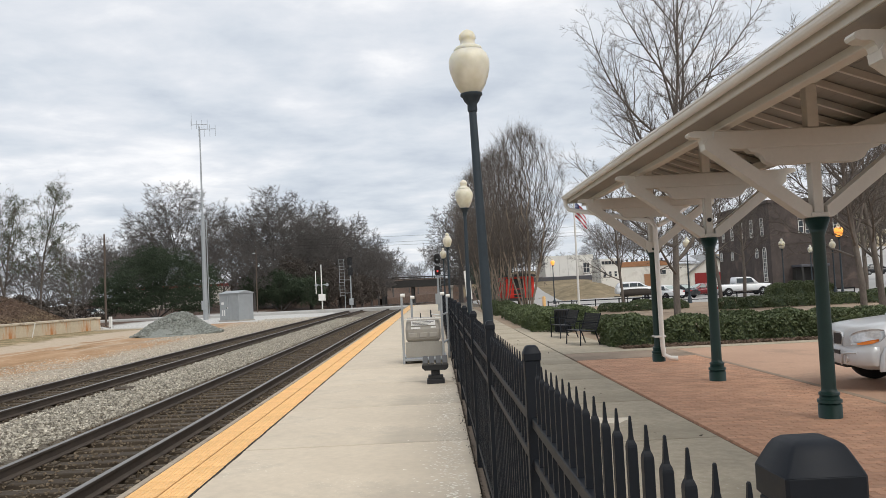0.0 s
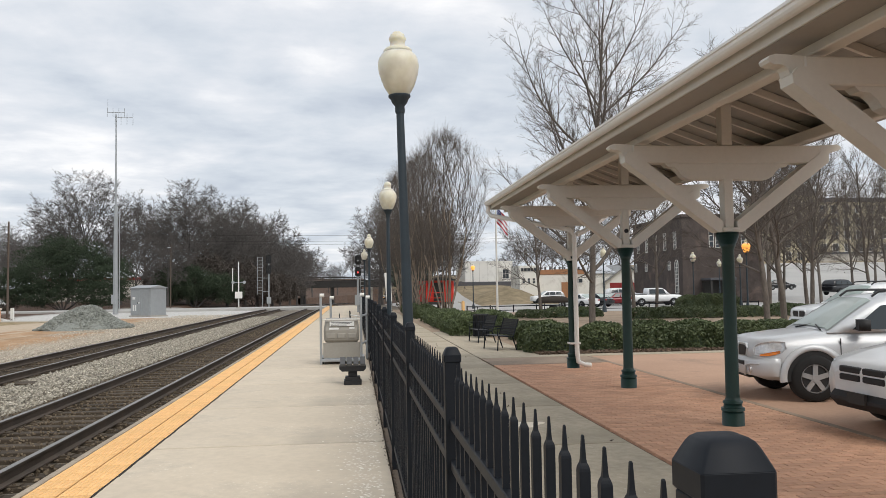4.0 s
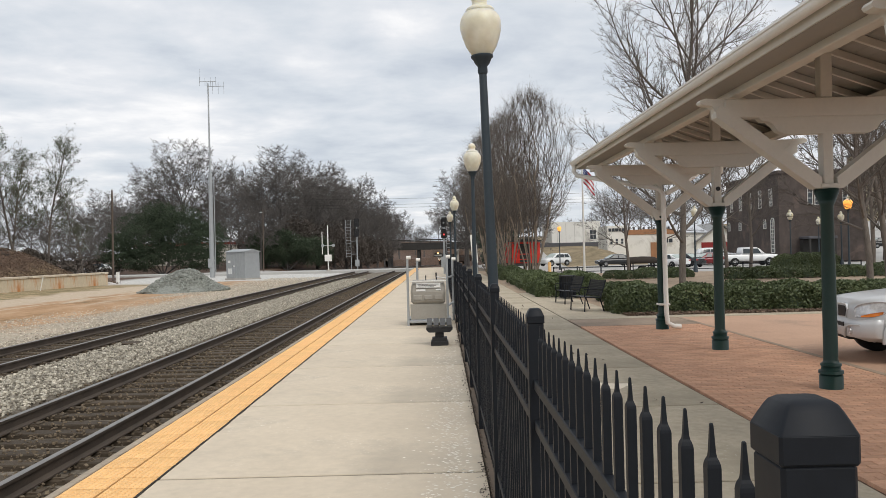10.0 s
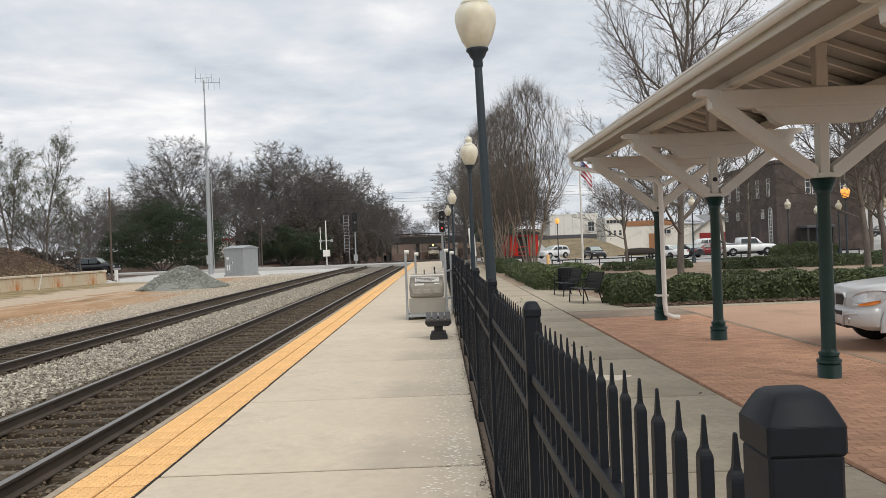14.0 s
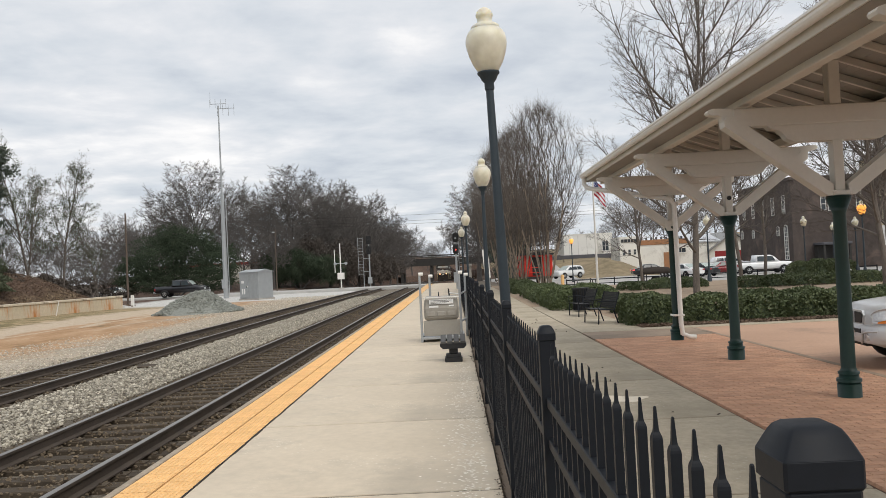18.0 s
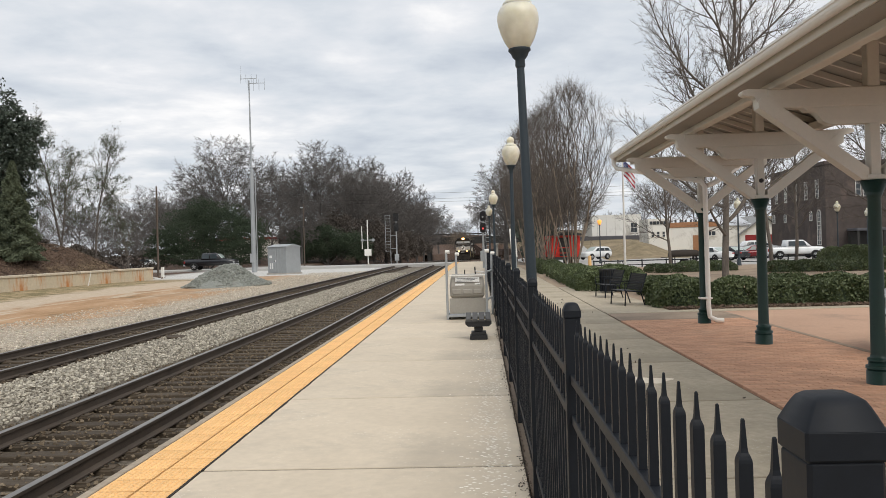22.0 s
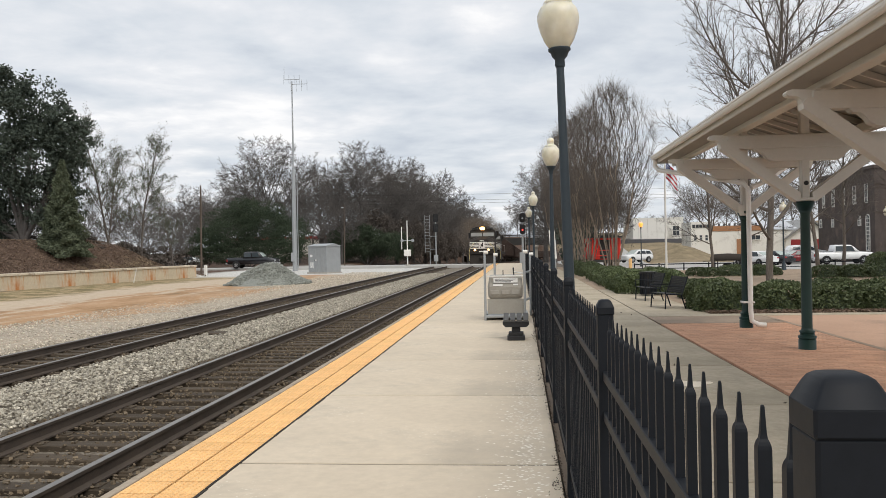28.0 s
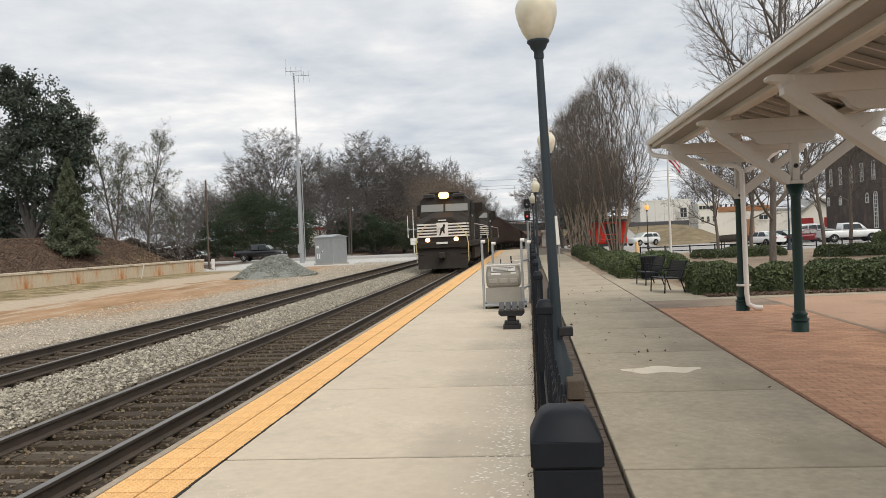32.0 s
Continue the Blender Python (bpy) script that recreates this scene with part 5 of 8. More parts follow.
# vase-shaped many-stemmed trees along the walkway
def vase(seed):
    rs = np.random.RandomState(seed)
    stems = []
    for k in range(16):
        a = k * 2.4 + rs.uniform(-0.2, 0.2)
        sp = 0.05 + 0.31 * ((k * 5) % 16) / 15 + rs.uniform(-0.03, 0.03)
        p, st = np.array([math.cos(a) * 0.15, math.sin(a) * 0.15, -0.1]), []
        for i in range(8):
            st.append(p.copy())
            p = p + np.array([math.cos(a) * sp, math.sin(a) * sp, 1.0]) * 0.75 + np.append(rs.normal(0, 0.04, 2), 0)
        stems.append(st)
    z = rs.uniform(3.6, 10.6, 1300)
    rad = np.minimum(0.9 + (z - 2.4) * 0.52, 2.95) * np.sqrt(np.clip((10.7 - z) / 3.6, 0, 1))
    a = rs.uniform(0, math.tau, 1300)
    k = rad * rs.uniform(0, 1, 1300) ** 0.5 * (1 + 0.12 * np.sin(3 * a + seed) + 0.10 * np.sin(2 * z + 4 * a) + rs.normal(0, 0.06, 1300))
    spots = np.stack([k * np.cos(a), k * np.sin(a), z], 1)
    return tree_mesh(seed, stems, spots, BARK_TAN, BARK_TWIG, w=0.5, slope=1.5, r_tip=0.0062, power=0.38, twigs=3, twig_len=0.85, twig_r=0.0056, step=0.9, split=0.026, lift=0.5, spread=0.48, up=0.3)[0]


vases = [vase(51), vase(52)]
for i, (x, y, s, rot) in enumerate([(5.2, 46.5, 1.0, 0), (4.4, 53.0, 0.98, 70), (4.2, 60.0, 1.02, 200), (3.9, 68.0, 1.05, 130)]):
    place_tree(vases[i % 2], pose(x, y, -0.08, 0, 0, rot) @ Matrix.Scale(s, 4), "leafless vase-shaped tree with many tan stems", "vase-shaped trees")


# woods beyond the crossing and along the cutting
def wood_tree(seed, h, limbs, wide, per=2.0, **kw):
    """A broad crown: stout limbs fan out of a short trunk and fork to fine spray."""
    plan = [(limbs / (0.31 * h), 0.42, wide, 0.98, 0.92, 0.01, 0.03, 1.2), (1.25, 0.2, 42, 0.46, 0.22, 0.02, 0.05, 1.3), (per, 0.15, 44, 0.46, 0.30, 0.03, 0.07, 0.9), (0, 0, 0, 0, 0, 0.03, 0.08, 0.6)]
    opt = dict(twigs=4, twig_len=0.66, twig_r=0.025, split=0.07, spread=0.75, forks=3, solid=False)
    opt.update(kw)
    return limb_tree(seed, h * 0.53, 0.30, plan, BARK_DARK, BARK_DARK, **opt)


far_sets = [wood_tree(61, 17.0, 13, 58), wood_tree(62, 16.0, 13, 64), wood_tree(66, 19.6, 17, 62, 2.2), wood_tree(67, 16.5, 14, 66), wood_tree(68, 16.0, 8, 52, 1.0, twigs=4, twig_len=1.3, twig_r=0.028)]
rw = random.Random(8)


def far_tree(x, y, s, label="dense leafless tree in the wood beside the line", k=None):
    k = (rw.randrange(4) if y < 200 else 4) if k is None else k
    z = float(ground_z(x, y)) - 0.1
    place_tree(far_sets[k], pose(x, y, z, 0, 0, rw.uniform(0, 360)) @ Matrix.Scale(s, 4), label, "bare wood trees")


ROUND = "broad leafless tree with a rounded crown behind the mast"
far_tree(-35.6, 116, 1.0, ROUND, 2)
far_tree(-30.6, 123, 0.9, ROUND, 3)
for x, y, s in ((-29.2, 113, 0.66), (-32.6, 119, 0.8), (-25.6, 116, 0.72)):
    far_tree(x, y, s, k=1)
for x, y, s, k in ((-23.5, 122, 1.02, 2), (-18.8, 124, 0.98, 3), (-27.5, 127, 0.96, 0), (-14.8, 128, 0.92, 1), (-22.0, 131, 1.06, 0), (-17.5, 134, 1.02, 1), (-13.8, 140, 0.95, 3), (-19.5, 142, 1.0, 2), (-13.4, 150, 0.9, 0), (-17.0, 156, 0.95, 1), (-21.5, 150, 0.95, 3), (-12.8, 164, 0.85, 3), (-16.5, 172, 0.9, 0), (-12.5, 180, 0.82, 1), (-15.0, 192, 0.85, 3)):
    far_tree(x, y, s * 0.95, k=k)
for y, x0, n in ((215, -18, 3), (245, -17, 3), (285, -14, 3), (330, -10, 4), (390, 0, 5)):
    for k in range(n):
        x = x0 + k * 4.4 + rw.uniform(-1.5, 1.5)
        if x < X2 + float(track_dx(y)) - 3.7:
            far_tree(x, y + rw.uniform(-3, 3), rw.uniform(0.8, 0.95))
for x, y, s in ((-45, 124, 0.72), (-49, 133, 0.72), (-54, 126, 0.62), (-62, 128, 0.72), (-70, 126, 0.72), (-46, 140, 0.72), (-47, 112, 0.4), (-52, 110, 0.45), (-58, 108, 0.45), (-44, 100, 0.36), (-58, 140, 0.7), (-75, 150, 0.75), (-50, 150, 0.82), (-60, 160, 0.82), (-84, 140, 0.75), (-95, 150, 0.82)):
    far_tree(x, y, s)
for k in range(12):
    far_tree(33 + k * 4.2, 166 + (k * 7) % 11, 0.62 + 0.05 * ((k * 3) % 4), "leafless tree behind the town buildings", 4)
# town-side woods along the line
for x, y, s in ((5.8, 80, 0.72), (6.8, 90, 0.8), (4.4, 101, 0.72), (8.8, 104, 0.85), (3.4, 113, 0.8), (7.6, 115, 0.8), (4.2, 126, 0.84), (9.0, 128, 0.9), (12, 140, 0.9), (10.5, 155, 0.9), (12.5, 175, 0.9), (14, 215, 0.9), (16, 240, 0.9), (19, 270, 0.9), (23, 300, 0.9), (31, 340, 0.9), (46, 380, 1.0), (62, 420, 1.0)):
    far_tree(x, y, s)


# dark evergreens
def evergreen(name, blobs, n, leaf, material, seed, label, cat="tree", group="", per=60, clump=(0.26, 0.26, 0.26), droop=0.0):
    """Foliage in uneven clumps round a few stems; droop: the sprays hang at their ends."""
    rs = np.random.RandomState(seed)
    ob = thing(name, pose(0, 0, 0), label, cat, group)
    pts = []
    tot = sum(b[1][0] * b[1][2] for b in blobs)
    for c, rad in blobs:
        m = int(n * rad[0] * rad[2] / tot)
        subs = blob_points(rs, max(6, m // per), c, np.array(rad) * 0.85, 0.55)
        for s_ in subs:
            q = blob_points(rs, per, (0, 0, 0), np.array(rad) * np.array(clump) * rs.uniform(0.7, 1.3), 0.15)
            q[:, 2] -= droop * (q[:, 0] ** 2 + q[:, 1] ** 2)
            pts.append(q + s_)
    pts = np.concatenate(pts)
    part("foliage", leaf_cloud("foliage", pts, leaf, material, seed), None, ob)
    g = Geo()
    rr = random.Random(seed)
    c0 = np.mean([b[0] for b in blobs], axis=0)
    base = Vector((c0[0], c0[1], float(ground_z(c0[0], c0[1])) - 0.2))
    for c, rad in blobs:
        top = Vector(c)
        midp = base.lerp(top, 0.5) + Vector((rr.uniform(-0.3, 0.3), rr.uniform(-0.3, 0.3), 0.2))
        g.path([base, midp, top], [0.10, 0.07, 0.03] if cat == "shrubs" else [0.22, 0.14, 0.04], 6)
    part("trunk", g, BARK_DARK, ob)
    return ob


evergreen("evergreen_thicket", [((-38.0, 104, 4.2), (4.2, 3.5, 4.4)), ((-33.0, 104, 4.6), (4.0, 3.5, 4.6)), ((-29.5, 103, 3.6), (3.2, 3, 3.6)), ((-41.5, 105, 2.8), (2.6, 2.5, 2.8)), ((-35.5, 104, 7.2), (3.0, 2.5, 2.2)), ((-31, 103, 1.8), (4, 2.5, 2.0)), ((-38, 103, 1.8), (4, 2.5, 2.0))], 90000, 0.085, LEAF_FIR, 71, "dark evergreen thicket behind the mast", "shrubs", per=70, clump=(0.36, 0.36, 0.12), droop=0.28)
evergreen("evergreen_thicket", [((-18.0, 117, 2.2), (3.2, 2.5, 2.6)), ((-22.5, 118, 2.8), (3.4, 2.5, 3.0)), ((-26, 118, 2.6), (3, 2.5, 2.8))], 34000, 0.10, LEAF_FIR, 72, "dull green scrub at the edge of the wood", "shrubs")
evergreen("brush_thicket", [((-46.0, 112, 1.2), (4.5, 2.5, 2.0)), ((-53.0, 114, 1.4), (4.5, 2.5, 2.2)), ((-60.0, 116, 1.4), (4.5, 2.5, 2.4)), ((-68.0, 118, 1.6), (5.0, 2.5, 2.6)), ((-77.0, 122, 1.6), (5.5, 2.5, 2.8)), ((-88.0, 126, 1.8), (7.0, 2.5, 3.0)), ((-102.0, 130, 1.8), (8.0, 2.5, 3.2))], 22000, 0.2, BRUSH, 77, "brown leafless brush along the far road", "shrubs")
evergreen("brush_thicket", [((-34.6, 69, 1.6), (2.0, 2.0, 1.3)), ((-37.4, 67, 2.4), (2.4, 2.0, 1.4)), ((-32.4, 71, 1.0), (1.8, 1.6, 1.2)), ((-40.5, 68, 2.8), (2.6, 2.0, 1.5)), ((-33.8, 63, 1.9), (1.2, 1.2, 0.6)), ((-45, 68, 3.0), (3.0, 2.0, 1.6))], 9000, 0.14, BRUSH, 78, "low brown brush on top of the bank", "shrubs")
evergreen("brush_thicket", [((-27.0, 121, 3.0), (4.0, 2.5, 3.4)), ((-21.5, 121, 3.8), (4.2, 2.5, 4.2)), ((-16.5, 122, 3.2), (3.6, 2.5, 3.8)), ((-13.6, 128, 2.4), (2.4, 3.5, 3.0)), ((-12.6, 140, 2.2), (2.2, 5, 2.8)), ((-12.2, 155, 2.2), (2.2, 6, 2.8)), ((-11.8, 172, 2.2), (2.0, 7, 2.6))], 60000, 0.15, BRUSH, 76, "dark leafless brush under the wood trees", "shrubs")
evergreen("magnolia_tree", [((-40.5, 60, 12.0), (4.6, 4, 5.0)), ((-37.4, 60, 12.6), (3.2, 3, 3.4)), ((-34.6, 60.5, 10.2), (2.4, 2.4, 3.4)), ((-37.0, 60, 9.5), (3.8, 3.5, 4.6)), ((-43, 61, 7.5), (5, 4, 5)), ((-36.5, 60.5, 6.2), (3.4, 3, 3.2)), ((-42.5, 60.5, 4.6), (4.2, 3, 2.8)), ((-39.2, 59.5, 14.6), (2.4, 2.2, 2.2)), ((-35.0, 60, 10.5), (2.0, 2, 3.0))], 52000, 0.135, LEAF_DARK, 73, "tall dark evergreen magnolia on the bank", per=80, clump=(0.27, 0.27, 0.17), droop=0.1)
# young conifer: tiers of drooping sprays round a straight stem
rs = np.random.RandomState(74)
con = thing("conifer", pose(-33.3, 57.0, float(ground_z(-33.3, 57.0)) - 0.1) @ Matrix.Scale(1.12, 4), "young conifer with drooping branches on the bank", "tree")
n = 30000
z = 0.15 + 6.2 * rs.uniform(0, 1, n) ** 1.35
a = rs.uniform(0, math.tau, n)
tier = np.sin(z * 7 + 2.6 * np.sin(a * 3)) * 0.20 + np.sin(a * 5 + z * 4) * 0.18
q = (1.62 * (1 - z / 6.5) ** 0.95 + 0.04) * (1 + tier) * rs.uniform(0.3, 1, n) ** 0.5
part("foliage", leaf_cloud("foliage", np.stack([q * np.cos(a), q * np.sin(a), z - 0.10 * q], 1), 0.085, LEAF_CON, 75), None, con)
g = Geo()
g.path([(0, 0, -0.2), (0.02, 0, 3.2), (0, 0, 6.3)], [0.12, 0.08, 0.01], 7)
part("trunk", g, BARK_DARK, con)
thin_m = limb_tree(81, 11.0, 0.11, [(2.6, 0.28, 40, 0.34, 0.14, 0.02, 0.04, 0.7), (2.6, 0.2, 44, 0.46, 0.24, 0.05, 0.06, 0.5), (0, 0, 0, 0, 0, 0.04, 0.07, 0.35)], BARK, BARK_TWIG, twigs=4, twig_len=0.5, twig_r=0.008, split=0.03)
rs_ = np.random.RandomState(3)
tips = np.array([v.co for v in thin_m[1].vertices])
tips = tips[(rs_.uniform(0, 1, len(tips)) < 0.42) & (np.sin(tips[:, 2] * 2.1 + tips[:, 0]) > -0.5)]
thin_leaf = leaf_cloud("foliage", tips + rs_.normal(0, 0.12, tips.shape), 0.062, LEAF_DRY, 4)
for x, y, s, rot in ((-35.5, 68, 1.02, 0), (-33.6, 70, 1.0, 90), (-37.5, 71, 1.0, 200), (-31.5, 72, 0.66, 300), (-44, 72, 1.0, 140)):
    t_ = place_tree(thin_m, pose(x, y, float(ground_z(x, y)) - 0.1, 0, 0, rot) @ Matrix.Scale(s, 4), "slender tree with sparse grey-green leaves on the bank", "thin trees on the bank")
    part("foliage", thin_leaf, None, t_)
# right-hand evergreen mass next to the line
evergreen("evergreen_thicket", [((4.6, 76, 3.0), (1.6, 2.5, 3.4)), ((5.6, 84, 4.0), (2.4, 2.5, 4.2)), ((7.2, 95, 4.4), (2.6, 3, 4.6)), ((8.0, 108, 4), (3, 3, 4.4))], 12000, 0.16, LEAF_DARK, 75, "dark ivy-grown trees beside the line", "shrubs")


# ---- clipped hedges ----
def hedge(x0, x1, y0, y1, h, seed, label="clipped green boxwood hedge"):
    rs = np.random.RandomState(seed)
    ob = thing("hedge", pose(0, 0, 0), label, "hedge", "hedges in the park")
    lx, ly = x1 - x0, y1 - y0
    # a row of boxwoods clipped together: boxy domes, each of its own height
    long_x = lx > ly
    run, wide = (lx, ly) if long_x else (ly, lx)
    nb_ = max(1, int(round(run / 1.25)))
    spots = []
    for i in range(nb_):
        for j in range(2 if wide > 1.3 else 1):
            cu = (i + 0.5 + rs.uniform(-0.18, 0.18)) * run / nb_
            cv = wide * ((0.29 + 0.42 * j) if wide > 1.3 else 0.5) + rs.uniform(-0.08, 0.08)
            ru, rv = run / nb_ * rs.uniform(0.58, 0.72), wide * (0.33 if wide > 1.3 else 0.52) * rs.uniform(0.9, 1.08)
            rz = h * rs.uniform(0.88, 1.12)
            m_ = int((ru * rv * 3.1 + 3.1 * rz * (ru + rv)) * (950 if y0 < 30 else 420))
            d = rs.normal(size=(m_, 3))
            d[:, 2] = np.abs(d[:, 2])
            d /= (np.abs(d) ** 2.7).sum(1, keepdims=True) ** (1 / 2.7)
            k_ = 1 - np.abs(rs.normal(0, 0.07, (m_, 1))) + 0.05 * np.sin(d[:, :1] * 6 + i * 2) * np.cos(d[:, 1:2] * 5 + d[:, 2:] * 4 + j)
            q = d * k_ * np.array([ru, rv, rz]) + np.array([cu, cv, 0])
            spots.append(q if long_x else q[:, [1, 0, 2]])
    p = np.concatenate(spots) + np.array([x0, y0, 0])
    part("foliage", leaf_cloud("foliage", p, 0.043 if y0 < 30 else 0.050, LEAF, seed), None, ob)
    g = Geo()
    for i in range(nb_):
        u = (i + 0.5) * run / nb_
        e = ((x0 + u, (y0 + y1) / 2, 0), (x0 + u, (y0 + y1) / 2 + 0.02, h * 0.62)) if long_x else (((x0 + x1) / 2, y0 + u, 0), ((x0 + x1) / 2 + 0.02, y0 + u, h * 0.62))
        g.tube(*e, wide * 0.24, wide * 0.12, 9)
    part("twig_core", g, LEAF_FIR, ob)
    return ob


hedge(4.7, 12.4, 20.75, 22.6, 0.72, 91)
hedge(3.5, 5.8, 28.8, 33.5, 0.8, 93)
hedge(3.5, 5.2, 34.2, 44.0, 0.66, 94)
hedge(5.2, 6.9, 22.4, 28.2, 0.5, 95)
hedge(9.0, 10.7, 44.0, 45.8, 0.44, 102, "low rounded green bush")
hedge(10.9, 13.6, 44.0, 46.2, 0.52, 103, "low rounded green bush")
hedge(14.2, 22.5, 40.0, 42.0, 0.56, 96)
hedge(23.0, 36.0, 42.5, 44.5, 0.56, 97)
hedge(20.5, 27.0, 33.0, 35.0, 0.55, 98)
hedge(3.4, 4.8, 46.0, 60.0, 0.66, 101)
hedge(23.5, 27.5, 56.0, 58.5, 0.95, 105, "tall rounded green bush")

# dirt and dead leaves caught along the foot of the fence
rs = np.random.RandomState(78)
n = 2600
dy = 1.2 + 22 * rs.uniform(0, 1, n) ** 1.4
dx = 0.335 - np.abs(rs.normal(0, 0.028, n)) * (1 + 0.8 * np.sin(dy * 1.9) * np.sin(dy * 0.7))
pl = np.stack([dx, dy, rs.uniform(0.002, 0.012, n)], 1)
tagged(new("fence_litter", leaf_cloud("fence_litter", pl, 0.009, EDGING, 79, 0.97)), "dark dirt and leaf crumbs along the fence", "leaves", kind="stuff")

# fallen leaves along the front bed
rs = np.random.RandomState(17)
n = 5000
pl = np.stack([rs.uniform(4.6, 12.5, n), 20.15 + np.abs(rs.normal(0, 0.3, n)), 0.02 + rs.uniform(0, 0.03, n)], 1)
tagged(new("fallen_leaves", leaf_cloud("fallen_leaves", pl, 0.05, MULCH, 18, 0.8)), "dry brown leaves lying along the hedge", "leaves", kind="stuff")

# litter of dead leaves and clods on the bank
rs = np.random.RandomState(19)
n = 20000
py = rs.uniform(44, 72, n)
px = -31.2 + (py - 46) * 0.118 - np.abs(rs.normal(0, 4.0, n))
pl = np.stack([px, py, ground_z(px, py) + rs.uniform(0.0, 0.10, n)], 1)
tagged(new("bank_litter", leaf_cloud("bank_litter", pl, 0.07, MULCH, 20, 0.7)), "dead leaves and reddish clods on the bank", "leaves", kind="stuff")

# ---- across the tracks ----
# retaining wall with a coping, in cast lengths
wall = thing("retaining_wall", pose(0, 0, 0), "low rust-stained concrete retaining wall below the bank", "wall", kind="structure")
pa, pb = Vector((-33.4, 25.0, 0)), Vector((-28.25, 68.8, 0))
nb = 9
ang = math.degrees(math.atan2(pb.y - pa.y, pb.x - pa.x))
ln = (pb - pa).length / nb
for k in range(nb):
    c = pa.lerp(pb, (k + 0.5) / nb)
    g = Geo()
    g.box(-ln / 2 + 0.01, ln / 2 - 0.01, -0.2, 0.2, -0.6, 0.50, 0.02)
    w_ = part("wall_panel", g, RUSTWALL, wall, m=pose(c.x, c.y, 0, 0, 0, ang))
    g = Geo()
    g.box(-ln / 2 + 0.005, ln / 2 - 0.005, -0.27, 0.25, 0.50, 0.66, 0.02)
    part("coping", g, COPING, w_)
# white marker stake leaning at the wall
g = Geo()
g.tube((0, 0, -0.1), (0.25, 0, 1.0), 0.035, 0.035, 8)
solo("marker_stake", g, PIPE, "white leaning marker stake by the wall", "stake", pose(-28.0, 57.0, -0.36))
g = Geo()
g.box(-0.12, 0.12, -0.12, 0.12, -0.3, 0.95, 0.02)
solo("bollard", g, PIPE, "short white concrete post", "bollard", pose(-28.3, 71.5, -0.36))


def rubble_heap(x, y, z, r, h, material, label):
    rs = np.random.RandomState(23)
    n = 6500
    a, q = rs.uniform(0, math.tau, n), np.sqrt(rs.uniform(0, 1, n))
    px, py = q * np.cos(a) * r, q * np.sin(a) * r * 0.8
    top = h * (0.5 + 0.5 * np.cos(np.minimum(q, 1) * math.pi)) ** 0.75 * (1 + 0.22 * np.sin(a * 3 + 1) * q) + rs.uniform(-0.03, 0.05, n) + 0.06 * np.sin(px * 3)
    pts = np.stack([x + px, y + py, z + top], 1)
    ob = thing("gravel_heap", pose(0, 0, 0), label, "gravel heap")
    g = Geo()
    prof = [(r * 0.98, -0.1), (r * 0.75, h * 0.17), (r * 0.5, h * 0.48), (r * 0.25, h * 0.80), (0.05, h * 0.93)]
    g.lathe([(pr * 0.95, pz) for pr, pz in prof], 20, (x, y, z))
    part("heap_core", g, material, ob)
    st = stones("stone_layer", pts, rs.uniform(0.035, 0.12, n), material, "", 24)
    st.parent = ob
    for k in ("label", "category"):
        if k in st:
            del st[k]


rubble_heap(-16.1, 51.0, -0.36, 2.8, 1.28, GRAVEL, "rounded heap of grey-blue crushed stone")

# equipment hut
hut = thing("equipment_hut", pose(-18.0, 74.2, -0.36, 0, 0, -32), "galvanised steel equipment hut beside the crossing", "hut")
g = Geo()
g.box(-1.3, 1.3, -1.0, 1.0, -0.2, 0.1, 0.02)
part("footing", g, KERB, hut)
g = Geo()
g.box(-1.2, 1.2, -0.9, 0.9, 0.1, 2.45, 0.02)
part("shell", g, GALV, hut)
g = Geo()
g.prism([(-0.98, 2.45), (0.98, 2.45), (0.98, 2.5), (0, 2.72), (-0.98, 2.5)], 0, -1.26, 1.26)
part("roof", g, GALV, hut)
g = Geo()
g.box(-0.45, 0.45, -1.14, -1.09, 0.2, 2.2, 0.01)
d_ = part("door", g, GALV, hut, m=pose(-0.6, 0.2, 0))
g = Geo()
g.box(0.32, 0.37, -1.19, -1.13, 1.1, 1.25)
part("door_handle", g, DARKSTEEL, d_)
for x, z, w, h in ((-0.75, 1.6, 0.3, 0.22), (-0.8, 0.75, 0.13, 0.5), (-0.55, 0.75, 0.13, 0.5), (-0.2, 1.2, 0.14, 0.12)):
    g = Geo()
    g.box(x - w / 2, x + w / 2, -0.96, -0.9, z - h / 2, z + h / 2)
    part("notice", g, PAPER, hut)
for x in (0.1, 0.5, 0.9):
    g = Geo()
    g.box(x - 0.015, x + 0.015, -0.92, -0.89, 0.15, 2.4)
    part("seam", g, GALV, hut)

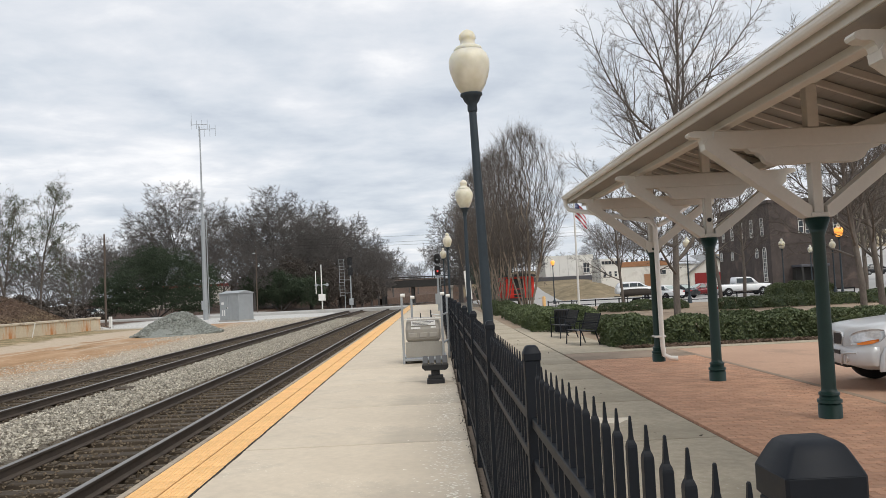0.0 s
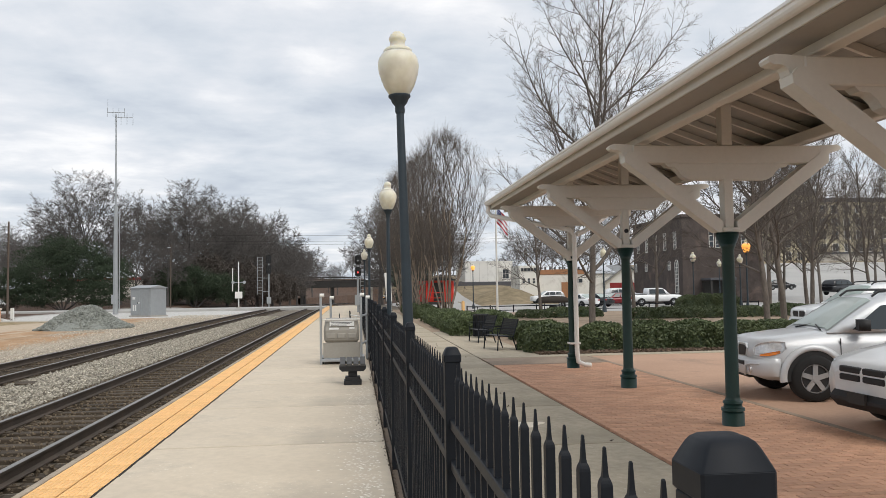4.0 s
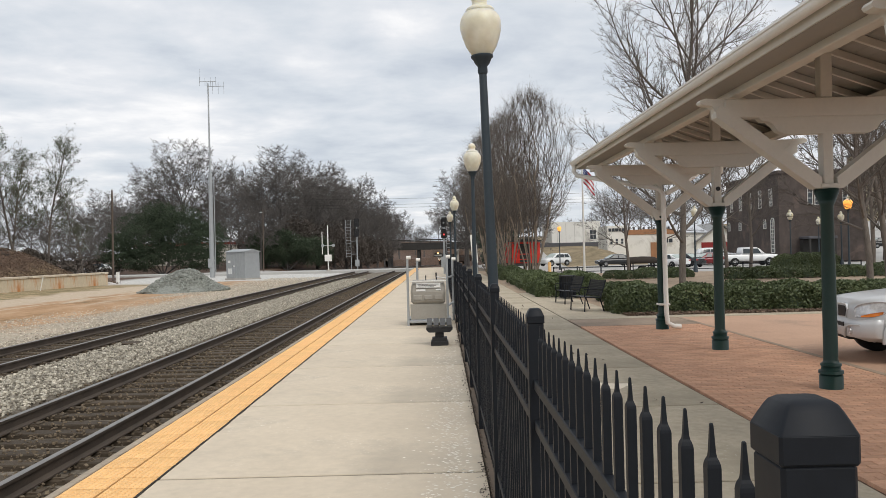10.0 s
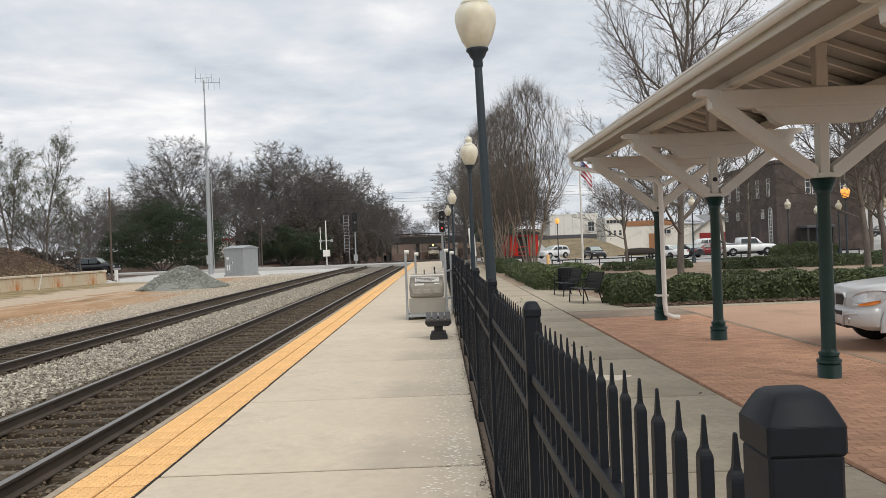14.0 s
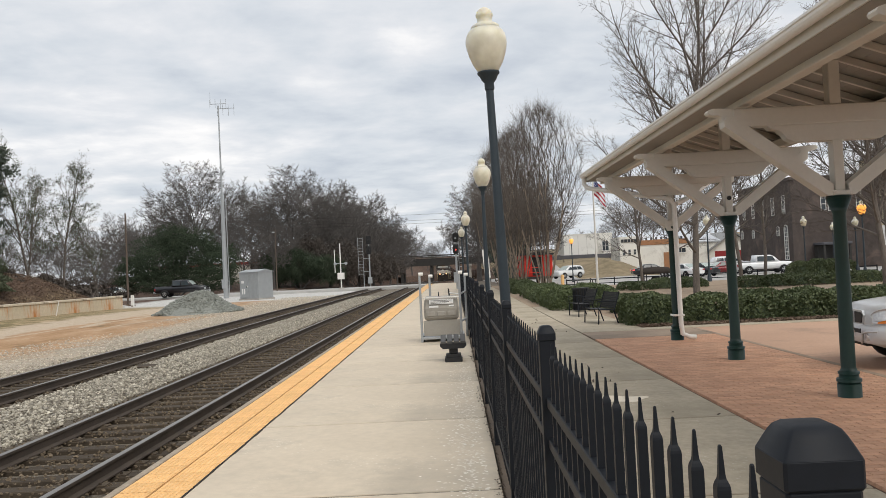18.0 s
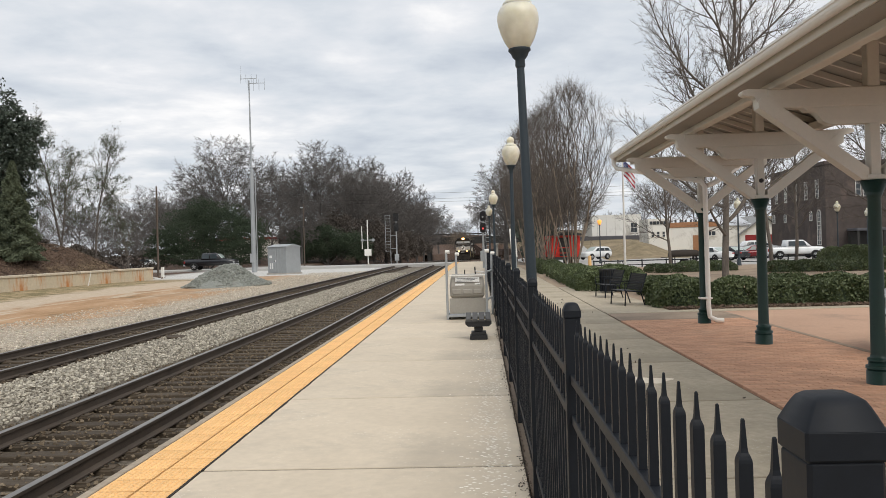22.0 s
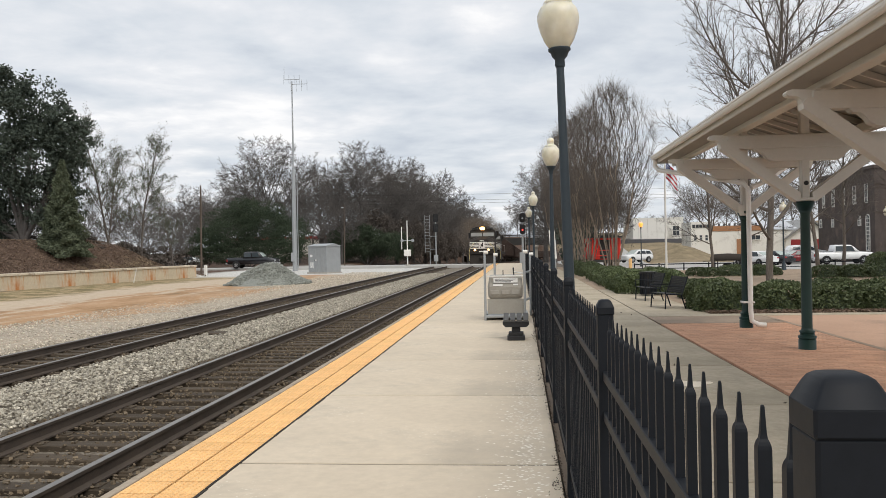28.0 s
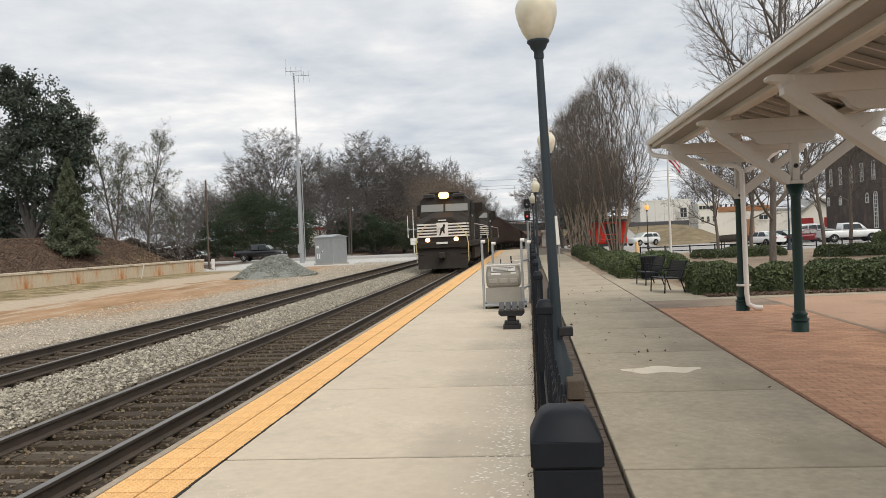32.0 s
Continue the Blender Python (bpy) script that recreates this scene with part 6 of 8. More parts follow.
# radio mast
mast = thing("radio_mast", pose(-23.25, 83.0, -0.36), "tall galvanised radio mast with aerials", "mast")
g = Geo()
g.tube((0, 0, 0), (0, 0, 10.6), 0.26, 0.17, 12)
part("pole_lower", g, GALV, mast)
g = Geo()
g.tube((0, 0, 10.6), (0, 0, 19.7), 0.10, 0.06, 10)
part("pole_upper", g, GALV, mast)
g = Geo()
g.tube((0.35, 0, 0.3), (0.35, 0, 10.2), 0.05, 0.05, 6)
part("conduit", g, GALV, mast)
g = Geo()
g.box(-0.32, 0.1, -0.35, -0.1, 1.0, 1.9, 0.02)
part("junction_box", g, GALV, mast)
for k, (x0, x1, z) in enumerate(((-0.85, 0.8, 19.9), (-0.1, 1.6, 19.4))):
    g = Geo()
    g.tube((x0, 0, z), (x1, 0, z), 0.03, 0.03, 6)
    for i in range(4):
        x = x0 + (x1 - x0) * i / 3
        g.tube((x, 0, z - 0.45 - 0.3 * (k == 1)), (x, 0, z + 0.45), 0.02, 0.02, 5)
    part("aerial", g, GALV, mast)
g = Geo()
g.tube((-0.8, 0, 19.9), (-0.8, 0, 21.2), 0.02, 0.01, 5)
part("whip_aerial", g, GALV, mast)

# utility poles
for x, y, h in ((-28.9, 72.0, 8.2), (-22.6, 104.0, 8.2)):
    up = thing("utility_pole", pose(x, y, float(ground_z(x, y))), "weathered brown wooden utility pole", "utility pole", "utility poles")
    g = Geo()
    g.tube((0, 0, -0.2), (0.06, 0, h), 0.10 if y < 90 else 0.08, 0.07 if y < 90 else 0.05, 10)
    part("pole", g, WOODPOLE, up)
    g = Geo()
    g.box(-0.35, 0.0, -0.08, 0.08, h - 0.5, h - 0.38)
    part("bracket", g, GALV, up)


# grade crossing signal
def crossing_signal(x, y, label):
    ob = thing("crossing_signal", pose(x, y, -0.3), label, "crossing signal")
    g = Geo()
    g.tube((0, 0, 0), (0, 0, 5.3), 0.07, 0.06, 10)
    part("mast", g, PIPE, ob)
    g = Geo()
    g.box(-0.38, 0.38, -0.25, 0.25, 1.2, 1.95, 0.03)
    part("gate_motor", g, PIPE, ob)
    g = Geo()
    g.tube((-0.7, 0, 3.0), (0.7, 0, 3.0), 0.04, 0.04, 8)
    part("lamp_arm", g, GALV, ob)
    for s in (-0.62, 0.62):
        g = Geo()
        g.tube((s, -0.1, 3.0), (s, 0.12, 3.0), 0.17, 0.17, 14)
        part("flasher", g, GALV, ob)
    g = Geo()
    g.box(-0.69, -0.61, -0.03, 0.03, 2.0, 4.6)
    part("gate_arm", g, PIPE, ob)
    g = Geo()
    g.tube((0, 0, -0.1), (0, 0, 0.25), 0.28, 0.28, 12)
    part("foundation", g, KERB, ob)
    return ob


crossing_signal(-12.9, 93.4, "white railway crossing signal with gate motor")


def block_signal(x, y, z0, h, ladder, label, heads=2, red=False, face=0, hs=1.0):
    ob = thing("railway_signal", pose(x, y, z0, 0, 0, face), label, "railway signal", "railway signals")
    g = Geo()
    g.tube((0, 0, 0), (0, 0, h), 0.09, 0.07, 10)
    part("mast", g, GALV, ob)
    for k in range(heads):
        z = h - 0.35 - k * 0.88 * hs
        g = Geo()
        g.box(-0.22 * hs, 0.22 * hs, -0.18, -0.1, z - 0.36 * hs, z + 0.36 * hs, 0.09)
        hd = part("backplate", g, PLASTIC, ob, "black oval signal head")
        g = Geo()
        g.tube((0, -0.40, z), (0, -0.16, z), 0.10, 0.10, 14, cap=False)
        part("hood", g, PLASTIC, hd)
        g = Geo()
        g.tube((0, -0.22, z - 0.05), (0, -0.19, z - 0.05), 0.07, 0.07, 14)
        part("lens", g, REDLIGHT if red and k == 1 else (LENSGLASS if red else PLASTIC), hd)
    if ladder:
        g = Geo()
        for sx in (-1.35, -0.75):
            g.tube((sx, 0, 1.6), (sx, 0, h), 0.03, 0.03, 6)
        for i in range(12):
            z = 1.7 + i * (h - 1.8) / 11
            g.tube((-1.35, 0, z), (-0.75, 0, z), 0.02, 0.02, 5)
        part("ladder", g, GALV, ob)
        g = Geo()
        g.tube((-0.75, 0, 0), (-0.75, 0, 1.7), 0.05, 0.05, 6)
        part("ladder_post", g, GALV, ob)
        for z in (2.0, 3.6):
            g = Geo()
            g.tube((-0.75, 0, z), (0, 0, z), 0.03, 0.03, 6)
            part("bracket", g, GALV, ob)
    else:
        g = Geo()
        for sx in (0.2, 0.5):
            g.tube((sx, 0.2, 0), (sx, 0.2, h - 0.6), 0.02, 0.02, 5)
        for i in range(12):
            z = 0.2 + i * 0.3
            g.tube((0.2, 0.2, z), (0.5, 0.2, z), 0.015, 0.015, 5)
        part("ladder", g, GALV, ob)
    g = Geo()
    g.box(-0.25, 0.25, -0.2, 0.2, 0.5, 1.3, 0.02)
    part("relay_case", g, GALV, ob)
    return ob


block_signal(-10.3, 100.5, -0.36, 6.2, True, "two-headed signal with a caged ladder beside the far track", hs=1.4)
block_signal(0.25, 62.0, 0.0, 4.27, False, "two-headed signal showing red at the platform", red=True)

# road bridge over the line
br = thing("road_bridge", pose(0, 0, 0), "dark steel road bridge over the railway", "bridge", kind="structure")
BY = 200.0
g = Geo()
g.box(-70, 70, BY - 5, BY + 5, 3.4, 3.9)
part("deck", g, DARKSTEEL, br)
for x in (-19.5, -12.4, -5.35, 1.3, 8.0):
    g = Geo()
    g.box(x - 0.35, x + 0.35, BY - 4.6, BY + 4.6, -4.5, 2.2)
    part("pier", g, DARKSTEEL, br)
for yy in (BY - 4.8, BY, BY + 4.8):
    g = Geo()
    g.box(-70, 70, yy - 0.15, yy + 0.15, 2.2, 3.4)
    part("girder", g, DARKSTEEL, br)
for yy in (BY - 5, BY + 5):
    g = Geo()
    g.box(-70, 70, yy - 0.04, yy + 0.04, 4.55, 4.7)
    g.box(-70, 70, yy - 0.04, yy + 0.04, 4.2, 4.28)
    for k in range(57):
        x = -70 + k * 2.5
        g.box(x - 0.06, x + 0.06, yy - 0.06, yy + 0.06, 3.9, 4.75)
    part("railing", g, DARKSTEEL, br)
for x in (-14.5, 3.8):
    g = Geo()
    for yy in (BY - 4, BY, BY + 4):
        g.box(x - 0.45, x + 0.45, yy - 0.45, yy + 0.45, -4, 2.0)
    g.box(x - 0.55, x + 0.55, BY - 5, BY + 5, 1.6, 2.2)
    part("pier", g, KERB, br)

# wires over the line
for k, (z, sag) in enumerate(((7.6, 0.6), (8.2, 0.7), (9.2, 0.8))):
    g = Geo()
    pts = [(-45 + i * 9, 118 + k, z + 1.2 - sag * 4 * (i / 10) * (1 - i / 10)) for i in range(11)]
    g.path(pts, 0.02, 4)
    solo("overhead_wire", g, DARKSTEEL, "thin dark overhead wire across the line", "wire", group="overhead wires")

# ---- on the platform ----
# wheeled wheelchair lift: grey tub in a steel frame
lift = thing("wheelchair_lift", pose(-0.32, 19.05, 0), "grey portable wheelchair lift with a tub cover", "wheelchair lift")
g = Geo()
g.box(-0.5, 0.52, 0.0, 1.35, 0.06, 0.12, 0.01)
part("base_frame", g, GALV, lift)
for x, y, h in ((-0.47, 0.02, 1.62), (0.45, 0.02, 1.62), (-0.28, 1.3, 1.55), (0.60, 1.3, 1.55)):
    g = Geo()
    g.tube((x, y, 0.0), (x, y, h), 0.029, 0.029, 12)
    p_ = part("upright", g, GALV, lift)
    g = Geo()
    g.tube((x - 0.02, y, h - 0.03), (x + 0.08, y, h - 0.03), 0.042, 0.042, 10)
    part("end_cap", g, PIPE, p_)
g = Geo()
rings = []
for z, hw, y0, y1 in ((0.50, 0.36, 0.06, 0.5), (0.56, 0.40, 0.0, 0.56), (0.78, 0.41, -0.02, 0.6), (0.98, 0.38, 0.03, 0.62), (1.05, 0.36, 0.1, 0.6)):
    b = 0.05
    rings.append([(-hw + b, y0, z), (hw - b, y0, z), (hw, y0 + b, z), (hw, y1 - b, z), (hw - b, y1, z), (-hw + b, y1, z), (-hw, y1 - b, z), (-hw, y0 + b, z)])
g.loft(rings, smooth=False)
tub = part("tub_cover", g, GREYBIN, lift, "moulded grey plastic cover")
for x in (-0.24, 0.0, 0.24):
    g = Geo()
    g.box(x - 0.095, x + 0.095, -0.035, 0.02, 0.60, 0.71, 0.01)
    part("moulding", g, GREYBIN, tub)
g = Geo()
g.box(-0.42, 0.42, -0.05, 0.0, 1.02, 1.045, 0.005)
part("rim", g, PIPE, tub)
for x0, x1, z0, z1 in ((-0.27, 0.29, 0.88, 0.985), (-0.28, -0.06, 0.80, 0.845), (0.18, 0.30, 0.815, 0.85)):
    g = Geo()
    g.box(x0, x1, -0.028, -0.018, z0, z1)
    lb = part("label", g, PAPER, tub, "white printed label", m=pose(0, 0, 0, 0, 0, 0))
    if x1 - x0 > 0.4:
        for i in range(3):
            g = Geo()
            g.box(x0 + 0.03, x1 - 0.04 - 0.06 * i, -0.031, -0.0285, z1 - 0.03 - i * 0.03, z1 - 0.018 - i * 0.03)
            part("text_bar", g, INK, lb)
g = Geo()
g.box(-0.42, 0.42, 0.03, 0.06, 0.14, 0.50, 0.005)
part("front_panel", g, GREYBIN, lift)
for z in (0.45, 1.1):
    g = Geo()
    g.tube((0.45, 0.02, z), (0.60, 1.3, z), 0.025, 0.025, 8)
    part("side_rail", g, GALV, lift)
g = Geo()
g.path([(-0.05, 0.2, 1.05), (-0.05, 0.2, 1.16)], 0.012, 6)
part("lever", g, PLASTIC, lift)
g = Geo()
g.path([(0.2, 0.3, 1.05), (0.19, 0.3, 1.22)], 0.018, 6)
part("lever", g, PLASTIC, lift)
g = Geo()
g.path([(0.2, 0.3, 1.12), (0.45, 0.15, 1.08)], 0.015, 6)
part("link_arm", g, PIPE, lift)
for x in (-0.44, 0.5):
    g = Geo()
    g.tube((x - 0.025, 0.2, 0.07), (x + 0.025, 0.2, 0.07), 0.07, 0.07, 14)
    part("wheel", g, TYRE, lift)

# historic scale or stand: slatted head on a stepped foot
bp_ = thing("platform_stand", pose(-0.06, 15.05, 0) @ Matrix.Scale(0.8, 4), "dark iron stand with a slatted top on a stepped foot", "stand")
g = Geo()
g.box(-0.20, 0.20, -0.2, 0.2, 0.0, 0.10, 0.01)
g.box(-0.17, 0.17, -0.17, 0.17, 0.10, 0.18, 0.01)
part("foot", g, PLASTIC, bp_)
g = Geo()
g.box(-0.10, 0.10, -0.1, 0.1, 0.18, 0.29, 0.01)
part("stem", g, PLASTIC, bp_)
g = Geo()
g.prism([(-0.24, 0.30), (0.24, 0.30), (0.30, 0.36), (0.30, 0.42), (-0.30, 0.42), (-0.30, 0.36)], 1, -0.16, 0.16)
part("bracket", g, PLASTIC, bp_)
GREYSLAT = mat("slat_grey", (0.09, 0.088, 0.085), 0.6, mix=0.4)
for i in range(4):
    x = -0.225 + i * 0.15
    g = Geo()
    g.prism([(-0.18, 0.42), (0.30, 0.42), (0.30, 0.56), (0.22, 0.60), (-0.18, 0.47)], 0, x - 0.058, x + 0.058)
    part("slat", g, GREYSLAT, bp_)

# small conduit box at the walkway's edge, with fixtures on the fence
g = Geo()
g.box(-0.09, 0.09, -0.14, 0.14, 0.0, 0.2, 0.01)
cb = solo("conduit_box", g, EDGING, "weathered brown junction box at the walkway edge", "box", pose(0.74, 8.6, 0))
g = Geo()
g.box(-0.05, 0.1, -0.05, 0.05, 0.0, 0.1, 0.01)
solo("floodlight", g, PLASTIC, "small black fixture on the fence post", "light fixture", pose(0.65, 8.85, 0.62))
# pale patch of mortar on the walkway
rs = np.random.RandomState(41)
ring = [(1.87 + 0.47 * math.cos(a) * (1 + 0.12 * math.sin(3 * a)), 10.16 + 0.24 * math.sin(a) * (1 + 0.3 * math.sin(5 * a)), 0.0015) for a in np.linspace(0, math.tau, 28, endpoint=False)]
solo("mortar_patch", Geo().add(ring, [list(range(28))]), mat("mortar", (0.86, 0.77, 0.62), 0.9, mix=0.3), "pale smear of mortar on the walkway", "patch")
# leaves blown on the walkway
pl = np.stack([rs.uniform(0.95, 2.95, 40), rs.uniform(6, 26, 40), np.full(40, 0.015)], 1)
tagged(new("fallen_leaves", leaf_cloud("fallen_leaves", pl, 0.035, EDGING, 42, 0.85)), "few dry leaves on the walkway", "leaves", kind="stuff")

# ---- benches and litter bin in the park ----
def bench(x, y, rot, label):
    ob = thing("bench", pose(x, y, 0.0, 0, 0, rot) @ Matrix.Scale(0.92, 4), label, "bench", "metal park benches")
    for sx in (-0.55, 0.55):
        g = Geo()
        g.path([(sx, -0.28, 0.0), (sx, -0.25, 0.43), (sx, 0.22, 0.40), (sx, 0.40, 0.92)], 0.022, 8)
        part("end_frame", g, BLACK, ob)
        g = Geo()
        g.path([(sx, 0.2, 0.4), (sx, 0.33, 0.0)], 0.02, 8)
        part("leg", g, BLACK, ob)
        g = Geo()
        g.path([(sx, -0.27, 0.43), (sx, -0.28, 0.66), (sx, 0.30, 0.66)], 0.018, 8)
        part("armrest", g, BLACK, ob)
    for k in range(10):
        g = Geo()
        yy = -0.25 + k * 0.05
        g.box(-0.56, 0.56, yy - 0.0235, yy + 0.0235, 0.425 - k * 0.003, 0.44 - k * 0.003)
        part("seat_slat", g, PLASTIC, ob)
    for k in range(10):
        g = Geo()
        z = 0.46 + k * 0.047
        yy = 0.235 + (z - 0.42) * 0.34
        g.box(-0.56, 0.56, yy - 0.008, yy + 0.008, z - 0.0225, z + 0.0225)
        part("back_slat", g, PLASTIC, ob)
    return ob


BL = "black slatted metal park bench facing the walkway"
bench(3.95, 22.4, -78, BL)
bench(3.95, 25.6, -82, BL)
lb_ = thing("litter_bin", pose(4.3, 27.9, 0) @ Matrix.Scale(0.84, 4), "black slatted litter bin beside the benches", "litter bin")
g = Geo()
g.lathe([(0.25, 0.05), (0.28, 0.1), (0.31, 0.85), (0.34, 0.9), (0.34, 0.95)], 18)
part("body", g, PLASTIC, lb_)
for k in range(18):
    a = k * math.tau / 18
    g = Geo()
    g.box(-0.02, 0.02, 0.29, 0.335, 0.05, 0.9)
    part("stave", g, BLACK, lb_, m=pose(0, 0, 0, 0, 0, math.degrees(a)))

# flag on a white pole
fp = thing("flagpole", pose(8.2, 46.8, -0.05), "white flagpole with a hanging striped flag", "flagpole")
g = Geo()
g.tube((0, 0, 0), (0, 0, 6.6), 0.07, 0.04, 12)
part("pole", g, PIPE, fp)
g = Geo()
g.lathe([(0.01, 6.58), (0.07, 6.63), (0.07, 6.70), (0.01, 6.76)], 12)
part("finial", g, PIPE, fp)
FRED = mat("flag_red", (0.50, 0.03, 0.04), 0.8, mix=0.2, bump=0)
FWHITE = mat("flag_white", (0.75, 0.73, 0.72), 0.8, mix=0.1, bump=0)
FBLUE = mat("flag_blue", (0.03, 0.04, 0.16), 0.8, mix=0.2, bump=0)
for k in range(7):
    g = Geo()
    nseg = 10
    top, bot = 6.45 - k * 0.14, 6.45 - (k + 1) * 0.14
    ring = []
    for i in range(nseg + 1):
        u = i / nseg
        ring.append((0.06 + 0.62 * u, 0.10 * math.sin(u * 7 + k * 0.35), -0.75 * u))
    vs = [(x, y, top + d) for x, y, d in ring] + [(x + 0.02, y, bot + d) for x, y, d in ring] + [(x, y + 0.01, top + d) for x, y, d in ring] + [(x + 0.02, y + 0.01, bot + d) for x, y, d in ring]
    n = nseg + 1
    fs, mi = [], []
    for i in range(nseg):
        fs.append([n + i, n + i + 1, i + 1, i])
        fs.append([2 * n + i, 2 * n + i + 1, 3 * n + i + 1, 3 * n + i])
    g.add(vs, fs, True)
    part("stripe", g, FRED if k % 2 == 0 else FWHITE, fp)
    if k < 4:
        g = Geo()
        g.add([(x, y - 0.004, z) for x, y, z in vs[:5]] + [(x, y - 0.004, z) for x, y, z in vs[n:n + 5]], [[5 + i, 6 + i, i + 1, i] for i in range(4)], True)
        part("canton", g, FBLUE, fp)

# town lamps
TL = "dark post lamp with a pale globe in the park"
for x, y, h, s in ((16.5, 53.0, 4.4, 1.0), (27.0, 63.0, 4.6, 1.1), (38.0, 82.0, 4.6, 1.1), (27.5, 56.0, 3.9, 0.95)):
    globe_lamp(x, y, -0.1 - (0.5 if y > 60 else 0), h + (0.3 if y > 60 else 0), s, TL)
globe_lamp(12.8, 88.0, -0.6, 4.9, 1.0, "dark post lamp with an amber lit globe by the street", lit=True)
globe_lamp(24.5, 49.0, -0.1, 4.6, 1.15, "dark post lamp with an amber lit globe", lit=True)

# rail and bollards along the parking lot
rl = thing("lot_railing", pose(0, 0, -0.5), "low dark railing along the parking lot", "railing")
for k in range(14):
    g = Geo()
    g.tube((9 + k * 1.9, 65.5, -0.1), (9 + k * 1.9, 65.5, 0.75), 0.05, 0.05, 8)
    part("post", g, BLACK, rl)
g = Geo()
g.box(9, 33.7, 65.47, 65.53, 0.62, 0.70)
part("top_rail", g, BLACK, rl)
g = Geo()
g.box(9, 33.7, 65.47, 65.53, 0.3, 0.36)
part("mid_rail", g, BLACK, rl)
g = Geo()
g.lathe([(0.16, 0), (0.16, 0.9), (0.1, 1.02)], 12)
solo("yellow_bollard", g, TACTILE, "yellow painted steel bollard near the caboose", "bollard", pose(10.4, 78.5, -0.58))
# white sign board and steps beside the walkway
sg = thing("sign_board", pose(1.75, 40.0, 0), "white panel sign on a post beside the walkway", "sign")
g = Geo()
g.box(-0.14, 0.14, -0.02, 0.02, 1.1, 2.5, 0.01)
part("panel", g, PIPE, sg, m=pose(0, 0, 0, 0, -4, 0))
g = Geo()
g.tube((0, 0.05, 0), (0, 0.05, 2.0), 0.03, 0.03, 8)
part("post", g, GALV, sg)

# picnic table on the far lawn
pt = thing("picnic_table", pose(9.9, 62.0, -0.52, 0, 0, 8), "dark metal picnic table with two benches", "picnic table")
g = Geo()
g.box(-0.95, 0.95, -0.38, 0.38, 0.72, 0.77, 0.01)
part("tabletop", g, PLASTIC, pt)
for y in (-0.7, 0.7):
    g = Geo()
    g.box(-0.95, 0.95, y - 0.13, y + 0.13, 0.43, 0.47, 0.01)
    part("bench_seat", g, PLASTIC, pt)
for x in (-0.7, 0.7):
    g = Geo()
    g.path([(x, -0.75, 0), (x, -0.3, 0.72)], 0.03, 6)
    g.path([(x, 0.75, 0), (x, 0.3, 0.72)], 0.03, 6)
    g.path([(x, -0.75, 0.43), (x, 0.75, 0.43)], 0.025, 6)
    part("leg_frame", g, PLASTIC, pt)
tr = thing("covered_trailer", pose(17.0, 74.5, -0.16) @ Matrix.Scale(0.74, 4), "low trailer under a dark brown tarpaulin", "trailer")
g = Geo()
g.loft([[(x, -0.9 * w, 0.45), (x, 0.9 * w, 0.45), (x, 0.95 * w, 0.8), (x, 0.7 * w, 0.45 + h), (x, 0, 0.5 + h), (x, -0.7 * w, 0.45 + h), (x, -0.95 * w, 0.8)] for x, w, h in ((0, 0.85, 0.5), (0.3, 1, 0.75), (1.8, 1, 0.82), (3.2, 1, 0.75), (3.6, 0.85, 0.5))])
part("tarpaulin", g, UNDER, tr)
for y in (-0.85, 0.85):
    g = Geo()
    g.tube((1.8, y - 0.1, -0.21), (1.8, y + 0.1, -0.21), 0.36, 0.36, 16)
    part("wheel", g, TYRE, tr)
g = Geo()
g.path([(0, 0, 0.45), (-1.0, 0, 0.42)], 0.05, 6)
part("drawbar", g, DARKSTEEL, tr)

for x in (0.5, 3.1):
    for y in (-0.7, 0.7):
        part("prop", Geo().tube((x, y, -0.57), (x, y, 0.5), 0.07, 0.07, 8), DARKSTEEL, tr)

# red caboose behind the trees
cab = thing("caboose", pose(6.7, 80.0, -0.55, 0, 0, 0), "bright red caboose wagon on display behind the trees", "caboose")
g = Geo()
g.box(0, 3.0, 0, 9.5, 0.9, 3.0, 0.04)
part("body", g, RED, cab)
g = Geo()
g.prism([(-0.15, 3.0), (3.15, 3.0), (3.0, 3.15), (1.5, 3.35), (0.0, 3.15)], 1, -0.8, 10.3)
part("roof", g, DARKSTEEL, cab)
g = Geo()
g.box(0.1, 2.9, -0.7, 10.2, 0.65, 0.88)
part("underframe", g, DARKSTEEL, cab)
for y in (1.4, 3.2, 6.3, 8.1):
    for x in (0.75, 2.25):
        g = Geo()
        g.tube((x - 0.07, y, 0.42), (x + 0.07, y, 0.42), 0.42, 0.42, 18)
        part("wheel", g, UNDER, cab)
for x in (0.25, 2.75):
    g = Geo()
    g.tube((x, -0.6, 0.9), (x, -0.6, 3.0), 0.04, 0.04, 6)
    part("end_post", g, RED, cab)
for z in (1.3, 1.8):
    g = Geo()
    g.tube((0.25, -0.6, z), (2.75, -0.6, z), 0.04, 0.04, 6)
    part("end_rail", g, RED, cab)
g = Geo()
g.box(1.0, 2.0, -0.03, 0.02, 1.0, 2.8)
part("door", g, DARKSTEEL, cab)


# ---- buildings of the town ----
MILL = mat("mill_brick", (0.12, 0.098, 0.088), 0.9, col2=(0.05, 0.038, 0.034), scale=0.9, fine=14, stain=(0.17, 0.125, 0.105), stain_scale=0.35)
STUCCO = mat("white_stucco", (0.82, 0.80, 0.74), 0.85, mix=0.15, scale=0.3, stain=(0.52, 0.49, 0.43), stain_scale=0.25)
ORANGE = mat("weathered_tin", (0.40, 0.20, 0.10), 0.7, mix=0.4)
APT = mat("apartment_render", (0.55, 0.49, 0.35), 0.85, mix=0.15, scale=0.15)
